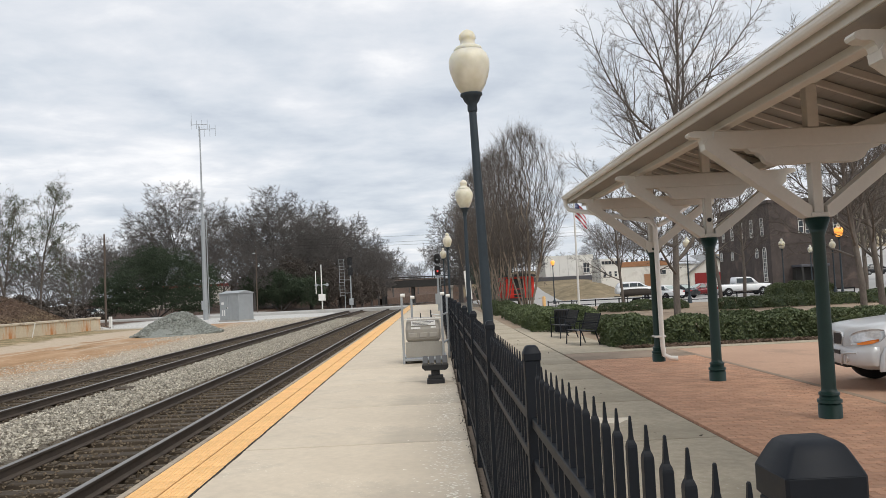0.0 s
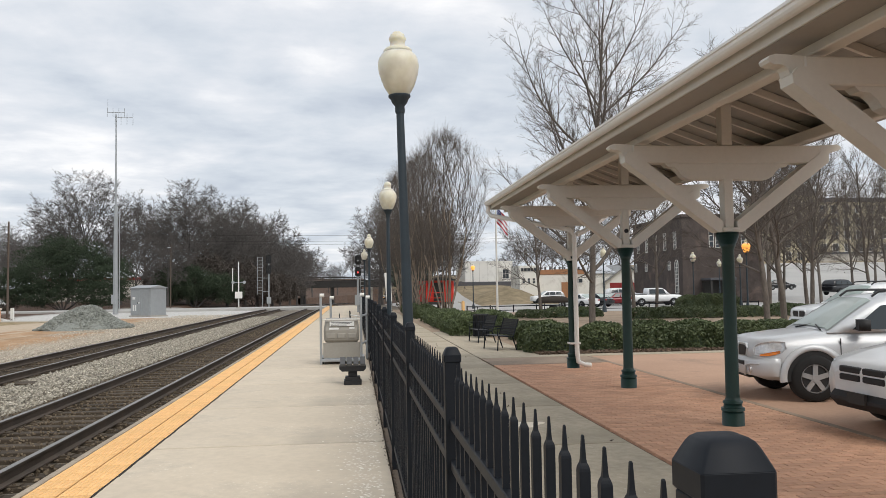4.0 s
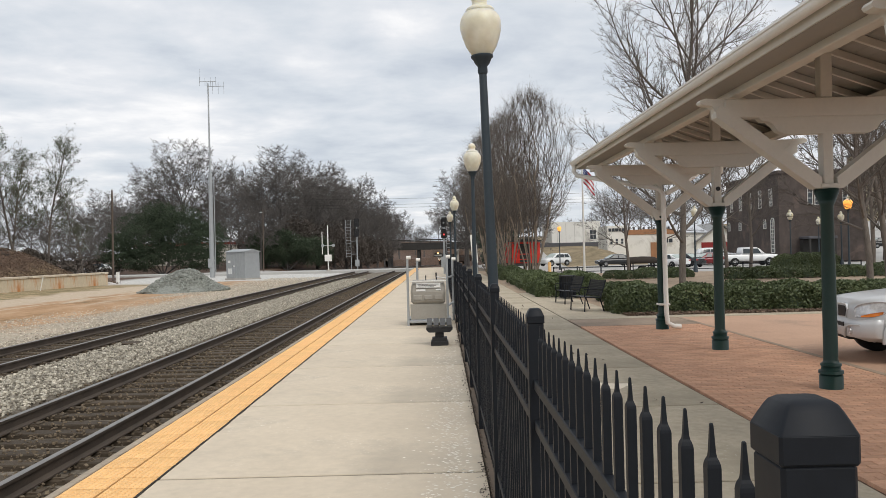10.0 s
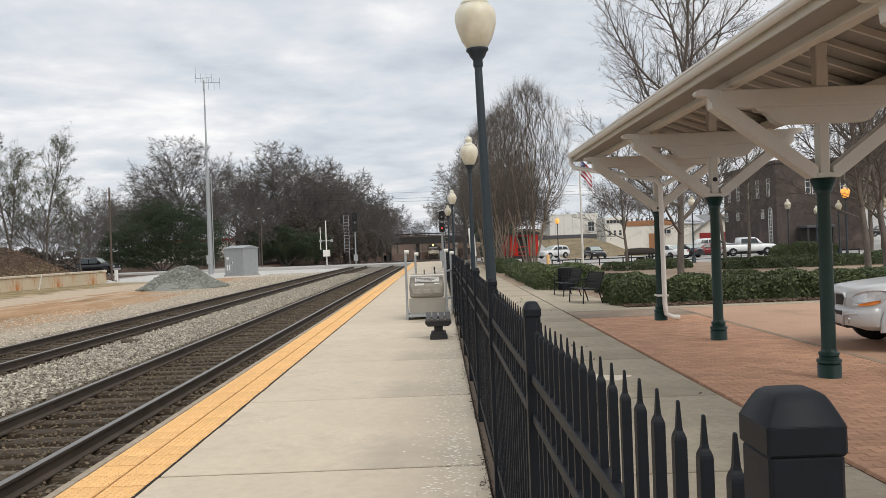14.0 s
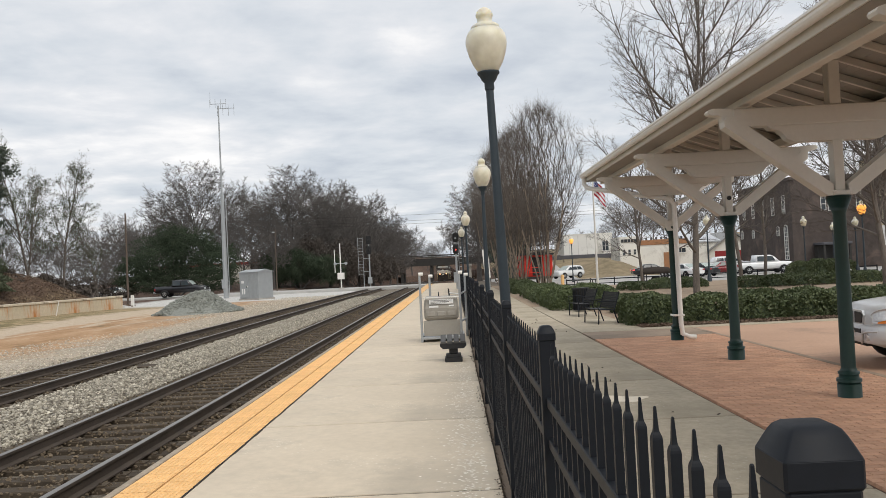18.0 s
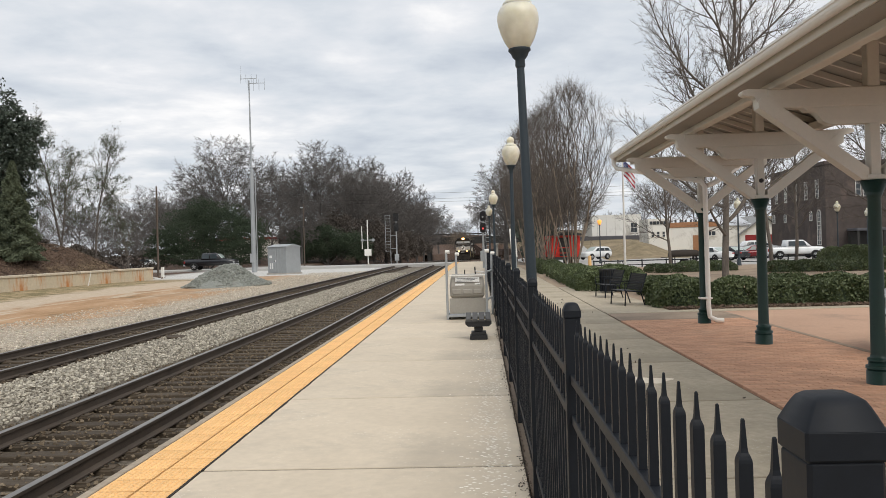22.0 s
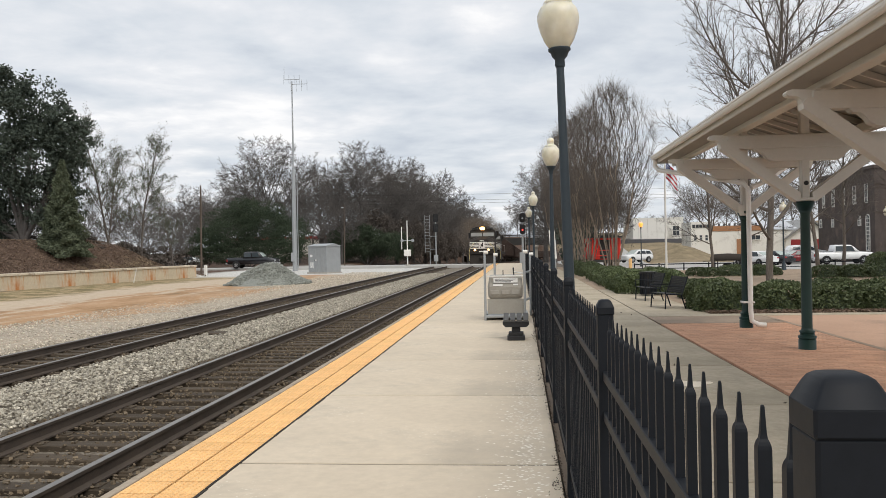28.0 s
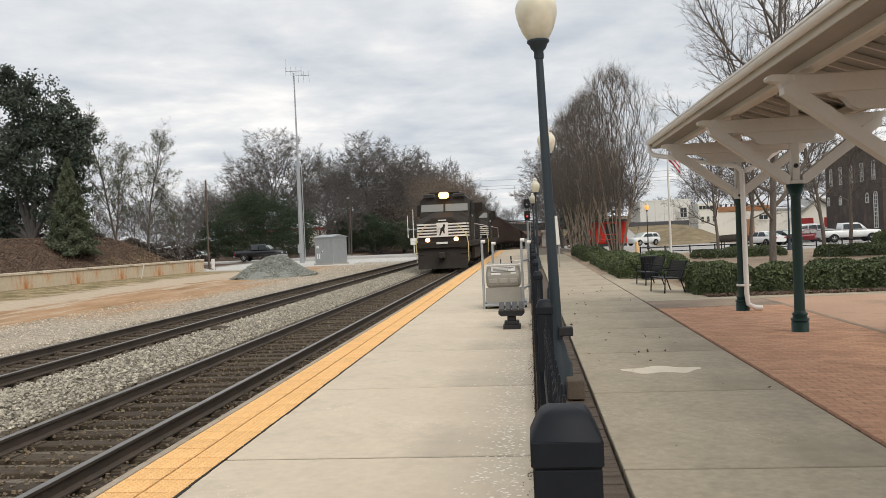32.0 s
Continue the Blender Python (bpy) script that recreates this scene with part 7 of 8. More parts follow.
APT2 = mat("apartment_stone", (0.50, 0.47, 0.42), 0.85, mix=0.15, scale=0.15)
PALETIN = mat("pale_tin_roof", (0.55, 0.57, 0.60), 0.5, metal=0.2, mix=0.2)
GREYROOF = mat("grey_roof", (0.10, 0.10, 0.11), 0.8, mix=0.3)
REDDOOR = mat("red_door", (0.30, 0.03, 0.03), 0.6, mix=0.2)


def window(parent, x, z, w, h, y=0.0, arch=False, frame=PIPE, bars=2):
    """A sunk pane in a frame on a front that faces -y."""
    g = Geo()
    t = 0.09 * max(w, 0.6)
    out = [(-w / 2 - t, -t), (w / 2 + t, -t)]
    inn = [(-w / 2, 0), (w / 2, 0)]
    if arch:
        arc = [(math.cos(a) * w / 2, h - w / 2 + math.sin(a) * w / 2) for a in np.linspace(0, math.pi, 7)]
        arc_o = [(math.cos(a) * (w / 2 + t), h - w / 2 + math.sin(a) * (w / 2 + t)) for a in np.linspace(0, math.pi, 7)]
    else:
        arc, arc_o = [(w / 2, h), (-w / 2, h)], [(w / 2 + t, h + t), (-w / 2 - t, h + t)]
    ro, ri = out + arc_o, inn + arc
    n = len(ro)
    vs = [(u, -0.08, v) for u, v in ro] + [(u, -0.08, v) for u, v in ri] + [(u, 0.0, v) for u, v in ro] + [(u, 0.05, v) for u, v in ri]
    fs = []
    for i in range(n):
        j = (i + 1) % n
        fs += [[i, j, n + j, n + i], [j, i, 2 * n + i, 2 * n + j], [n + i, n + j, 3 * n + j, 3 * n + i]]
    g.add(vs, fs)
    for k in range(1, bars + 1):
        zz = h * k / (bars + 1)
        g.box(-w / 2, w / 2, -0.05, -0.02, zz - 0.03, zz + 0.03)
    if w > 0.5:
        g.box(-0.025, 0.025, -0.05, -0.02, 0, h * 0.95)
    wd = part("window", g, frame, parent, m=pose(x, y, z))
    g = Geo()
    g.add([(u, -0.012, v) for u, v in ri], [list(range(n))])
    part("pane", g, WINDGLASS, wd)
    return wd


mill = thing("brick_mill", pose(38.6, 93.0, -0.6), "large dark brick mill building with white window frames", "building")
g = Geo()
g.box(0, 10.0, 0, 17, 0, 10.2)
part("wall", g, MILL, mill)
g = Geo()
g.box(-0.2, 10.2, -0.2, 17.2, 10.2, 10.6, 0.05)
part("cornice", g, MILL, mill)
west = part("west_front", Geo().box(-0.004, 0.0, 0.1, 16.9, 0.1, 10.1), MILL, mill)
def side_window(y, z, w, h, arch=False, bars=2):
    wd = window(west, 0, 0, w, h, arch=arch, bars=bars)
    wd.matrix_local = pose(-0.01, y, z, 0, 0, -90)


for k in range(5):
    side_window(2.1 + k * 3.2, 6.6, 0.72, 2.0, bars=3)
for y in (4.0, 12.0, 16.0):
    side_window(y, 4.1, 0.7, 1.05, arch=True, bars=1)
side_window(1.75, 1.3, 0.9, 3.9, arch=True, bars=8)
for x, z, h in ((3.6, 6.7, 2.0), (4.4, 6.6, 1.2), (7.6, 6.7, 2.0)):
    window(mill, x, z, 0.5, h, arch=False, bars=2)
g = Geo()
g.box(2.2, 5.4, -2.6, -0.02, 2.7, 3.0, 0.05)
lean_ = part("lean_to_roof", g, GREYROOF, mill)
for x in (2.4, 3.9, 5.2):
    g = Geo()
    g.box(x - 0.1, x + 0.1, -2.5, -2.3, 0, 2.7)
    part("lean_to_post", g, DARKSTEEL, mill)
g = Geo()
g.box(2.3, 5.3, -0.9, -0.03, 0, 2.6)
part("lean_to_back", g, DARKSTEEL, mill)

wh = thing("white_warehouse", pose(24.9, 122.0, 0.0), "low white painted warehouse with a weathered tin parapet", "building")
g = Geo()
g.box(0, 2.8, 0, 7, -0.8, 4.9)
part("tall_wing", g, STUCCO, wh)
g = Geo()
g.box(2.8, 15, 0.6, 12, -0.8, 3.5)
part("long_wing", g, STUCCO, wh)
g = Geo()
g.box(2.75, 10.2, 0.5, 0.9, 3.5, 4.25, 0.03)
part("tin_parapet", g, ORANGE, wh)
g = Geo()
g.prism([(0.4, 3.5), (12.2, 3.5), (12.2, 3.7), (6.5, 5.0), (0.4, 3.7)], 0, 10.3, 15.2)
part("wing_roof", g, PALETIN, wh)
for k in range(5):
    window(wh, 0.4 + k * 0.5, 4.1, 0.3, 0.36, frame=DARKSTEEL, bars=0)
for k in range(3):
    window(wh, 0.6 + k * 0.8, 2.2, 0.36, 0.75, bars=1)
g = Geo()
g.box(6.6, 8.0, 0.55, 0.65, -0.3, 2.3)
part("door", g, ORANGE, wh)
window(wh, 9.3, 2.2, 1.2, 0.6, y=0.6, bars=0)
for k in range(9):
    part("parapet_vent", Geo().tube((3.4 + k * 0.75, 0.7, 4.2), (3.4 + k * 0.75, 0.7, 4.62), 0.14, 0.17, 8), GREYROOF, wh)

rsh = thing("gabled_shed", pose(38.4, 122.5, -0.2), "white gabled shed with red doors", "building")
g = Geo()
g.prism([(0, -0.5), (7.0, -0.5), (7.0, 2.4), (3.5, 4.9), (0, 2.4)], 1, 0, 10)
part("wall", g, STUCCO, rsh)
g = Geo()
g.prism([(-0.4, 2.2), (3.5, 5.0), (7.4, 2.2), (7.4, 2.4), (3.5, 5.25), (-0.4, 2.4)], 1, -0.5, 10.5)
part("roof", g, ROOFTIN, rsh)
for x in (1.7, 5.2):
    g = Geo()
    g.box(x - 1.0, x + 1.0, -0.06, 0.03, 0.0, 2.3)
    part("door", g, REDDOOR, rsh)

wb = thing("white_building", pose(20.4, 150.0, 2.4), "plain white building on the grassy rise", "building")
g = Geo()
g.box(0, 8.9, 0, 14, -3.5, 4.0)
part("wall", g, STUCCO, wb)
g = Geo()
g.box(-0.05, 8.95, -0.05, 14.2, 4.0, 4.15)
part("roof", g, STUCCO, wb)
window(wb, 7.6, 0.9, 1.1, 1.7, bars=1)
for k in range(4):
    part("wall_seam", Geo().box(1.0 + k * 1.6, 1.05 + k * 1.6, -0.03, 0.01, 0.3, 3.9), APT2, wb)
g = Geo()
g.box(-4.0, 9.1, -6.0, -0.2, -0.6, 0.3, 0.05)
part("loading_dock", g, GREYROOF, wb)

ap = thing("apartment_block", pose(104.0, 190.0, 3.0), "five-storey cream apartment block with a grey roof", "building")
g = Geo()
g.box(0, 10, 0, 18, -2, 20.2)
part("corner_tower", g, APT, ap)
g = Geo()
g.box(10, 34, 1.5, 18, -2, 18.6)
part("main_wall", g, APT, ap)
g = Geo()
g.prism([(-0.6, 20.2), (10.6, 20.2), (5, 23.6)], 1, -0.6, 18.6)
part("tower_roof", g, GREYROOF, ap)
g = Geo()
g.box(9.5, 34.6, 0.8, 18.6, 18.6, 19.6, 0.1)
part("roof", g, GREYROOF, ap)
for st in range(5):
    for k in range(3):
        window(ap, 1.9 + k * 3.1, 4.2 + st * 3.2, 1.3, 1.9, bars=1)
    for k in range(7):
        window(ap, 12 + k * 3.2, 3.0 + st * 3.2, 1.5, 1.9, y=1.5, bars=1)
gb = thing("garage_building", pose(110.0, 182.0, 2.5), "grey flat-roofed block below the apartments", "building")
g = Geo()
g.box(0, 28, 0, 6, -2, 5.8)
part("wall", g, APT2, gb)
g = Geo()
g.box(-0.3, 28.3, -0.3, 6, 5.8, 6.2)
part("roof", g, GREYROOF, gb)
for k in range(4):
    window(gb, 3 + k * 5.5, 1.0, 3.4, 2.2, frame=GREYROOF, bars=0)
lh = thing("house", pose(-63.0, 78.0, 2.0), "grey house with a low roof behind the magnolia", "house")
g = Geo()
g.box(0, 9, 0, 8, -1, 3.0)
part("wall", g, GREYSLAT, lh)
g = Geo()
g.prism([(-0.5, 3.0), (9.5, 3.0), (4.5, 5.2)], 1, -0.5, 8.5)
part("roof", g, GREYROOF, lh)
window(lh, 6.5, 0.8, 1.2, 1.4)
fb = thing("low_building", pose(-62.0, 165.0, 0.0), "long low pale building far beyond the road", "building")
g = Geo()
g.box(0, 26, 0, 8, -1, 4.2)
part("wall", g, APT2, fb)
g = Geo()
g.box(-0.4, 26.4, -0.4, 8.4, 4.2, 4.7)
part("roof", g, REDDOOR, fb)


# ---- vehicles: nose at x = 0, tail at x = length ----
def car_ring(x, zb, zt, w, tuck=0.9):
    h = zt - zb
    half = [(0.0, zb), (0.78 * w, zb), (0.95 * w, zb + 0.16 * h), (w, zb + 0.45 * h), (0.985 * w, zb + 0.72 * h), (tuck * w, zt - 0.04 * h), (0.62 * tuck * w, zt), (0.0, zt + 0.01)]
    ring = [(x, y, z) for y, z in half] + [(x, -y, z) for y, z in half[-2:0:-1]]
    return ring


def wheel_parts(parent, x, y, r, w, side):
    g = Geo()
    prof = [(r * 0.62, -w / 2), (r * 0.9, -w / 2), (r, -w * 0.36), (r, w * 0.36), (r * 0.9, w / 2), (r * 0.62, w / 2)]
    n = 28
    vs = [(math.cos(k * math.tau / n) * q, u, math.sin(k * math.tau / n) * q) for q, u in prof for k in range(n)]
    g.add(vs, [[i * n + k, i * n + (k + 1) % n, (i + 1) * n + (k + 1) % n, (i + 1) * n + k] for i in range(len(prof) - 1) for k in range(n)], True)
    ty = part("wheel", g, TYRE, parent, m=pose(x, y, r))
    g = Geo()
    yo = side * w * 0.40
    g.tube((0, yo - side * 0.016, 0), (0, yo - side * 0.006, 0), r * 0.63, r * 0.63, 24)
    part("wheel_disc", g, PLASTIC, ty)
    g = Geo()
    for k in range(5):
        a = k * math.tau / 5 + 0.3
        c, s = math.cos(a), math.sin(a)
        rr, wi, wo = r * 0.64, r * 0.105, r * 0.10
        vs = []
        for yy in (yo - side * 0.006, yo + side * 0.014):
            vs += [(-s * wi, yy, c * wi), (c * rr - s * wo, yy, s * rr + c * wo), (c * rr + s * wo, yy, s * rr - c * wo), (s * wi, yy, -c * wi)]
        g.convex(vs, [[0, 1, 2, 3], [4, 5, 6, 7], [0, 1, 5, 4], [1, 2, 6, 5], [2, 3, 7, 6], [3, 0, 4, 7]])
    g.tube((0, yo - side * 0.006, 0), (0, yo + side * 0.02, 0), r * 0.17, r * 0.15, 16)
    for k in range(24):
        a0, a1 = k * math.tau / 24, (k + 1) * math.tau / 24
        q = []
        for aa in (a0, a1):
            for rr in (r * 0.58, r * 0.655):
                q.append((math.cos(aa) * rr, yo + side * 0.014, math.sin(aa) * rr))
        g.add([q[0], q[1], q[3], q[2]] + [(p[0], p[1] - side * 0.02, p[2]) for p in (q[0], q[1], q[3], q[2])], [[0, 1, 2, 3], [3, 2, 1, 0], [0, 4, 7, 3], [1, 5, 6, 2]])
    part("rim", g, ALLOY, ty)


def screen(house, xa, xb):
    """Bowed glass that lies on the slope of the cabin from xa up to xb."""
    hx = [h[0] for h in house]
    g = Geo()
    nu, nv = 8, 12
    vs = []
    for i in range(nu + 1):
        x = xa + (xb - xa) * i / nu
        zr, wr = np.interp(x, hx, [h[2] for h in house]), np.interp(x, hx, [h[4] for h in house])
        for j in range(nv + 1):
            k = -0.95 + 1.9 * j / nv
            a = abs(k)
            z = zr + 0.015 * (1 - a / 0.8) if a < 0.8 else zr - 0.05 * (a - 0.8) / 0.2
            vs.append((x - (0.012 if xb > xa else -0.012), k * wr, z + 0.012))
    fs = [[i * (nv + 1) + j, i * (nv + 1) + j + 1, (i + 1) * (nv + 1) + j + 1, (i + 1) * (nv + 1) + j] for i in range(nu) for j in range(nv)]
    return g.add(vs, [f[::-1] for f in fs] if xb > xa else fs, True)


def vehicle(name, m, label, paint, body, house, wheels, r, windows, extras=(), lower=None, group="parked cars", category="car"):
    """body: stations (x, floor, top, half width); house: stations (x, base, roof, half width at base, at roof)."""
    ob = thing(name, m, label, category, group)
    g = Geo()
    g.loft([car_ring(*b) for b in body])
    bd = part("body", g, paint, ob)
    if house:
        g = Geo()
        rings = []
        for x, zb, zr, wb, wr in house:
            rings.append([(x, -wb, zb), (x, wb, zb), (x, (wb * 0.35 + wr * 0.65), zb + (zr - zb) * 0.72), (x, wr, zr - 0.05), (x, wr * 0.8, zr), (x, 0, zr + 0.015), (x, -wr * 0.8, zr), (x, -wr, zr - 0.05), (x, -(wb * 0.35 + wr * 0.65), zb + (zr - zb) * 0.72)])
        g.loft(rings)
        part("cabin", g, paint, ob)
    wmax = max(b[3] for b in body)
    for x in wheels:
        for s in (-1, 1):
            g = Geo()
            g.prism([(x + math.cos(a) * (r + 0.06), r + 0.01 + math.sin(a) * (r + 0.06)) for a in np.linspace(-0.12, math.pi + 0.12, 24)], 1, min(s * (wmax - 0.30), s * (wmax + 0.004)), max(s * (wmax - 0.30), s * (wmax + 0.004)))
            part("wheel_arch", g, PLASTIC, ob)
            wheel_parts(ob, x, s * (wmax - 0.07), r, 0.23, s)
    for quad, nm in windows:
        if nm in ("windscreen", "rear_screen"):
            part(nm, screen(house, quad[0][0], quad[1][0]), SCREENGLASS_SKY, ob)
            continue
        g = Geo()
        a, b, c, d = [Vector(p) for p in quad]
        nn = (b - a).cross(d - a).normalized()
        g.add([a, b, c, d, a - nn * 0.02, b - nn * 0.02, c - nn * 0.02, d - nn * 0.02], [[0, 1, 2, 3], [0, 4, 5, 1], [1, 5, 6, 2], [2, 6, 7, 3], [3, 7, 4, 0]])
        part(nm, g, CARGLASS, ob)
    for nm, gg, mt, lb in extras:
        part(nm, gg, mt, ob, lb)
    return ob


def bx(*a):
    return Geo().box(*a)


def ring_width(body, x, z):
    """Half width of a car body at x and height z."""
    bxs = [b[0] for b in body]
    zb, zt, w = (np.interp(x, bxs, [b[k] for b in body]) for k in (1, 2, 3))
    half = car_ring(x, zb, zt, w)[1:7]
    return float(np.interp(z, [p[2] for p in half], [p[1] for p in half]))


def wrapped(body, s, xs, low, high, out=0.008, nv=5):
    """A lens or trim that lies on the flank and wraps round the nose."""
    g = Geo()
    n = len(xs)
    vs = []
    for d in (out, -0.05):
        for x, a, b in zip(xs, low, high):
            for j in range(nv + 1):
                z = a + (b - a) * j / nv
                vs.append((x - d * 0.8, s * (ring_width(body, x, z) + d), z))
    m = nv + 1
    f = [[i * m + j, (i + 1) * m + j, (i + 1) * m + j + 1, i * m + j + 1] for i in range(n - 1) for j in range(nv)]
    o = n * m
    rim = [i * m for i in range(n)] + [(n - 1) * m + j for j in range(1, m)] + [i * m + nv for i in range(n - 2, -1, -1)] + [j for j in range(nv - 1, 0, -1)]
    f += [[a, b, b + o, a + o] for a, b in zip(rim, rim[1:] + rim[:1])]
    return g.add(vs, f, True)


def suv(m, label, paint, detail=True, scale=1.0):
    W = 0.93
    stations = [(0.0, 0.50, 0.80, 0.52), (0.03, 0.43, 0.90, 0.65), (0.10, 0.37, 0.965, 0.765), (0.22, 0.33, 1.005, 0.85), (0.40, 0.32, 1.035, 0.895), (0.70, 0.32, 1.07, 0.925), (1.10, 0.32, 1.11, W), (1.5, 0.32, 1.12, W), (3.9, 0.32, 1.11, W), (4.25, 0.36, 1.09, 0.905), (4.48, 0.42, 1.02, 0.84), (4.57, 0.5, 0.94, 0.70)]
    # closer stations along the nose give it a rounded form
    sx = [b[0] for b in stations]
    fine_x = sorted(set(sx + [0.015, 0.06, 0.15, 0.30, 0.55, 0.9]))
    body = [(x,) + tuple(float(np.interp(x, sx, [b[k] for b in stations])) for k in (1, 2, 3)) for x in fine_x]
    house = [(1.12, 1.07, 1.115, 0.85, 0.82), (1.40, 1.08, 1.30, 0.86, 0.775), (1.80, 1.09, 1.55, 0.87, 0.70), (1.98, 1.09, 1.635, 0.87, 0.68), (2.15, 1.10, 1.665, 0.87, 0.675), (2.5, 1.10, 1.69, 0.87, 0.67), (3.4, 1.10, 1.69, 0.87, 0.67), (4.05, 1.10, 1.645, 0.86, 0.66), (4.28, 1.09, 1.52, 0.84, 0.67), (4.47, 1.05, 1.12, 0.80, 0.74)]
    win = [([(1.17, 0.76, 1.12), (1.93, 0.62, 1.60), (1.93, -0.62, 1.60), (1.17, -0.76, 1.12)], "windscreen")]
    for s in (-1, 1):
        a = [(1.52, s * 0.866, 1.135), (2.27, s * 0.866, 1.135), (2.27, s * 0.752, 1.535), (2.02, s * 0.760, 1.505)]
        b = [(2.34, s * 0.866, 1.135), (3.18, s * 0.866, 1.135), (3.16, s * 0.752, 1.535), (2.34, s * 0.752, 1.535)]
        c = [(3.28, s * 0.866, 1.135), (4.10, s * 0.858, 1.15), (3.94, s * 0.752, 1.50), (3.26, s * 0.752, 1.535)]
        for q, nm in ((a, "front_window"), (b, "rear_window"), (c, "quarter_window")):
            win.append((q if s < 0 else q[::-1], nm))
    ex = []
    if detail:
        for s in (-1, 1):
            g = Geo()
            g.prism([(s * 0.045, 0.70), (s * 0.34, 0.71), (s * 0.39, 0.83), (s * 0.33, 0.875), (s * 0.045, 0.875)], 0, -0.022, 0.12)
            ex.append(("grille", g, PLASTIC, "black mesh grille"))
            g = Geo()
            g.prism([(s * 0.02, 0.675), (s * 0.37, 0.685), (s * 0.43, 0.83), (s * 0.35, 0.905), (s * 0.02, 0.905)], 0, -0.012, 0.11)
            ex.append(("grille_frame", g, paint, ""))
        # bumper: one moulding that wraps round the nose
        plan = [(-0.065, 0.0), (-0.065, 0.34), (-0.045, 0.55), (0.0, 0.70), (0.09, 0.82), (0.22, 0.90), (0.30, 0.925)]
        plan = [(x, -y) for x, y in plan[:0:-1]] + plan
        rings = []
        for z, q in ((0.40, 0.03), (0.43, 0.008), (0.50, 0.0), (0.60, 0.0), (0.655, 0.012), (0.685, 0.045)):
            k = len(plan)
            rings.append([(x + q, y * (1 - q * 0.6), z) for x, y in plan] + [(x + 0.16, y * 0.88, z) for x, y in plan[::-1]])
        g = Geo()
        g.loft(rings)
        ex.append(("bumper", g, paint, ""))
        ex.append(("lower_intake", bx(-0.07, 0.1, -0.42, 0.42, 0.545, 0.625, 0.015), PLASTIC, ""))
        ex.append(("skid_plate", bx(0.0, 0.3, -0.40, 0.40, 0.34, 0.41, 0.03), PLASTIC, ""))
        ex.append(("number_plate", bx(-0.085, -0.06, -0.16, 0.16, 0.47, 0.585, 0.005), PAPER, ""))
        for s in (-1, 1):
            xs = [0.035, 0.07, 0.12, 0.19, 0.28, 0.38, 0.46]
            ex.append(("headlamp", wrapped(body, s, xs, [0.72, 0.715, 0.715, 0.72, 0.735, 0.77, 0.84], [0.85, 0.895, 0.925, 0.945, 0.955, 0.955, 0.945], 0.012), LENSGLASS, "clear headlamp"))
            xs = [0.09, 0.15, 0.22, 0.30, 0.37]
            ex.append(("indicator", wrapped(body, s, xs, [0.724, 0.724, 0.732, 0.748, 0.778], [0.745, 0.765, 0.785, 0.80, 0.81], 0.016, 3), AMBER, "amber indicator"))
            g = Geo()
            g.tube((-0.045, s * 0.60, 0.50), (0.1, s * 0.60, 0.50), 0.058, 0.058, 16)
            ex.append(("fog_lamp", g, LENSGLASS, ""))
            g = Geo()
            g.path([(-0.05, s * 0.42, 0.40), (-0.07, s * 0.47, 0.45), (-0.065, s * 0.50, 0.56), (-0.04, s * 0.62, 0.59), (0.06, s * 0.78, 0.60)], 0.018, 6)
            ex.append(("bumper_crease", g, paint, ""))
            g = Geo()
            g.loft([[(x, s * y0, 1.13), (x, s * y1, 1.12), (x, s * y1, 1.29), (x, s * y0, 1.30)] for x, y0, y1 in ((1.53, 0.95, 1.06), (1.57, 0.92, 1.11), (1.66, 0.92, 1.12), (1.70, 0.93, 1.10))][::s])
            ex.append(("door_mirror", g, PLASTIC, "black door mirror"))
            ex.append(("mirror_arm", bx(1.58, 1.66, min(s * 0.86, s * 0.95), max(s * 0.86, s * 0.95), 1.14, 1.19, 0.01), PLASTIC, ""))
            for x in (1.30, 2.30, 3.22):
                ex.append(("door_seam", bx(x - 0.004, x + 0.004, min(s * 0.90, s * 0.9325), max(s * 0.90, s * 0.9325), 0.48, 1.0), PLASTIC, ""))
            ex.append(("sill_cladding", bx(1.32, 3.1, min(s * 0.86, s * 0.94), max(s * 0.86, s * 0.94), 0.30, 0.42, 0.03), paint, ""))
            ex.append(("side_moulding", bx(1.36, 3.05, min(s * 0.90, s * 0.942), max(s * 0.90, s * 0.942), 0.62, 0.70, 0.012), paint, ""))
            for x in (2.02, 2.95):
                ex.append(("door_handle", bx(x, x + 0.18, min(s * 0.90, s * 0.955), max(s * 0.90, s * 0.955), 0.93, 0.97, 0.01), paint, ""))
            g = Geo()
            g.path([(1.98, s * 0.57, 1.65), (2.10, s * 0.57, 1.735), (2.3, s * 0.57, 1.75), (3.8, s * 0.57, 1.74), (3.98, s * 0.57, 1.65)], 0.02, 8)
            ex.append(("roof_rail", g, PLASTIC, ""))
            g = Geo()
            g.path([(1.10, s * 0.50 - 0.15, 1.125), (1.20, s * 0.10 - 0.15, 1.19)], 0.014, 5)
            ex.append(("wiper", g, PLASTIC, ""))
            for cx in (0.87, 3.58):
                g = Geo()
                n = 26
                vs = []
                for k in range(n + 1):
                    a = -0.12 + (math.pi + 0.24) * k / n
                    for rr, yy in ((0.435, 0.944), (0.475, 0.948), (0.535, 0.932), (0.535, 0.88), (0.435, 0.88)):
                        vs.append((cx + math.cos(a) * rr, s * yy, 0.375 + math.sin(a) * rr))
                fs = [[5 * k + j, 5 * k + (j + 1) % 5, 5 * k + 5 + (j + 1) % 5, 5 * k + 5 + j] for k in range(n) for j in range(5)]
                g.add(vs, fs, True)
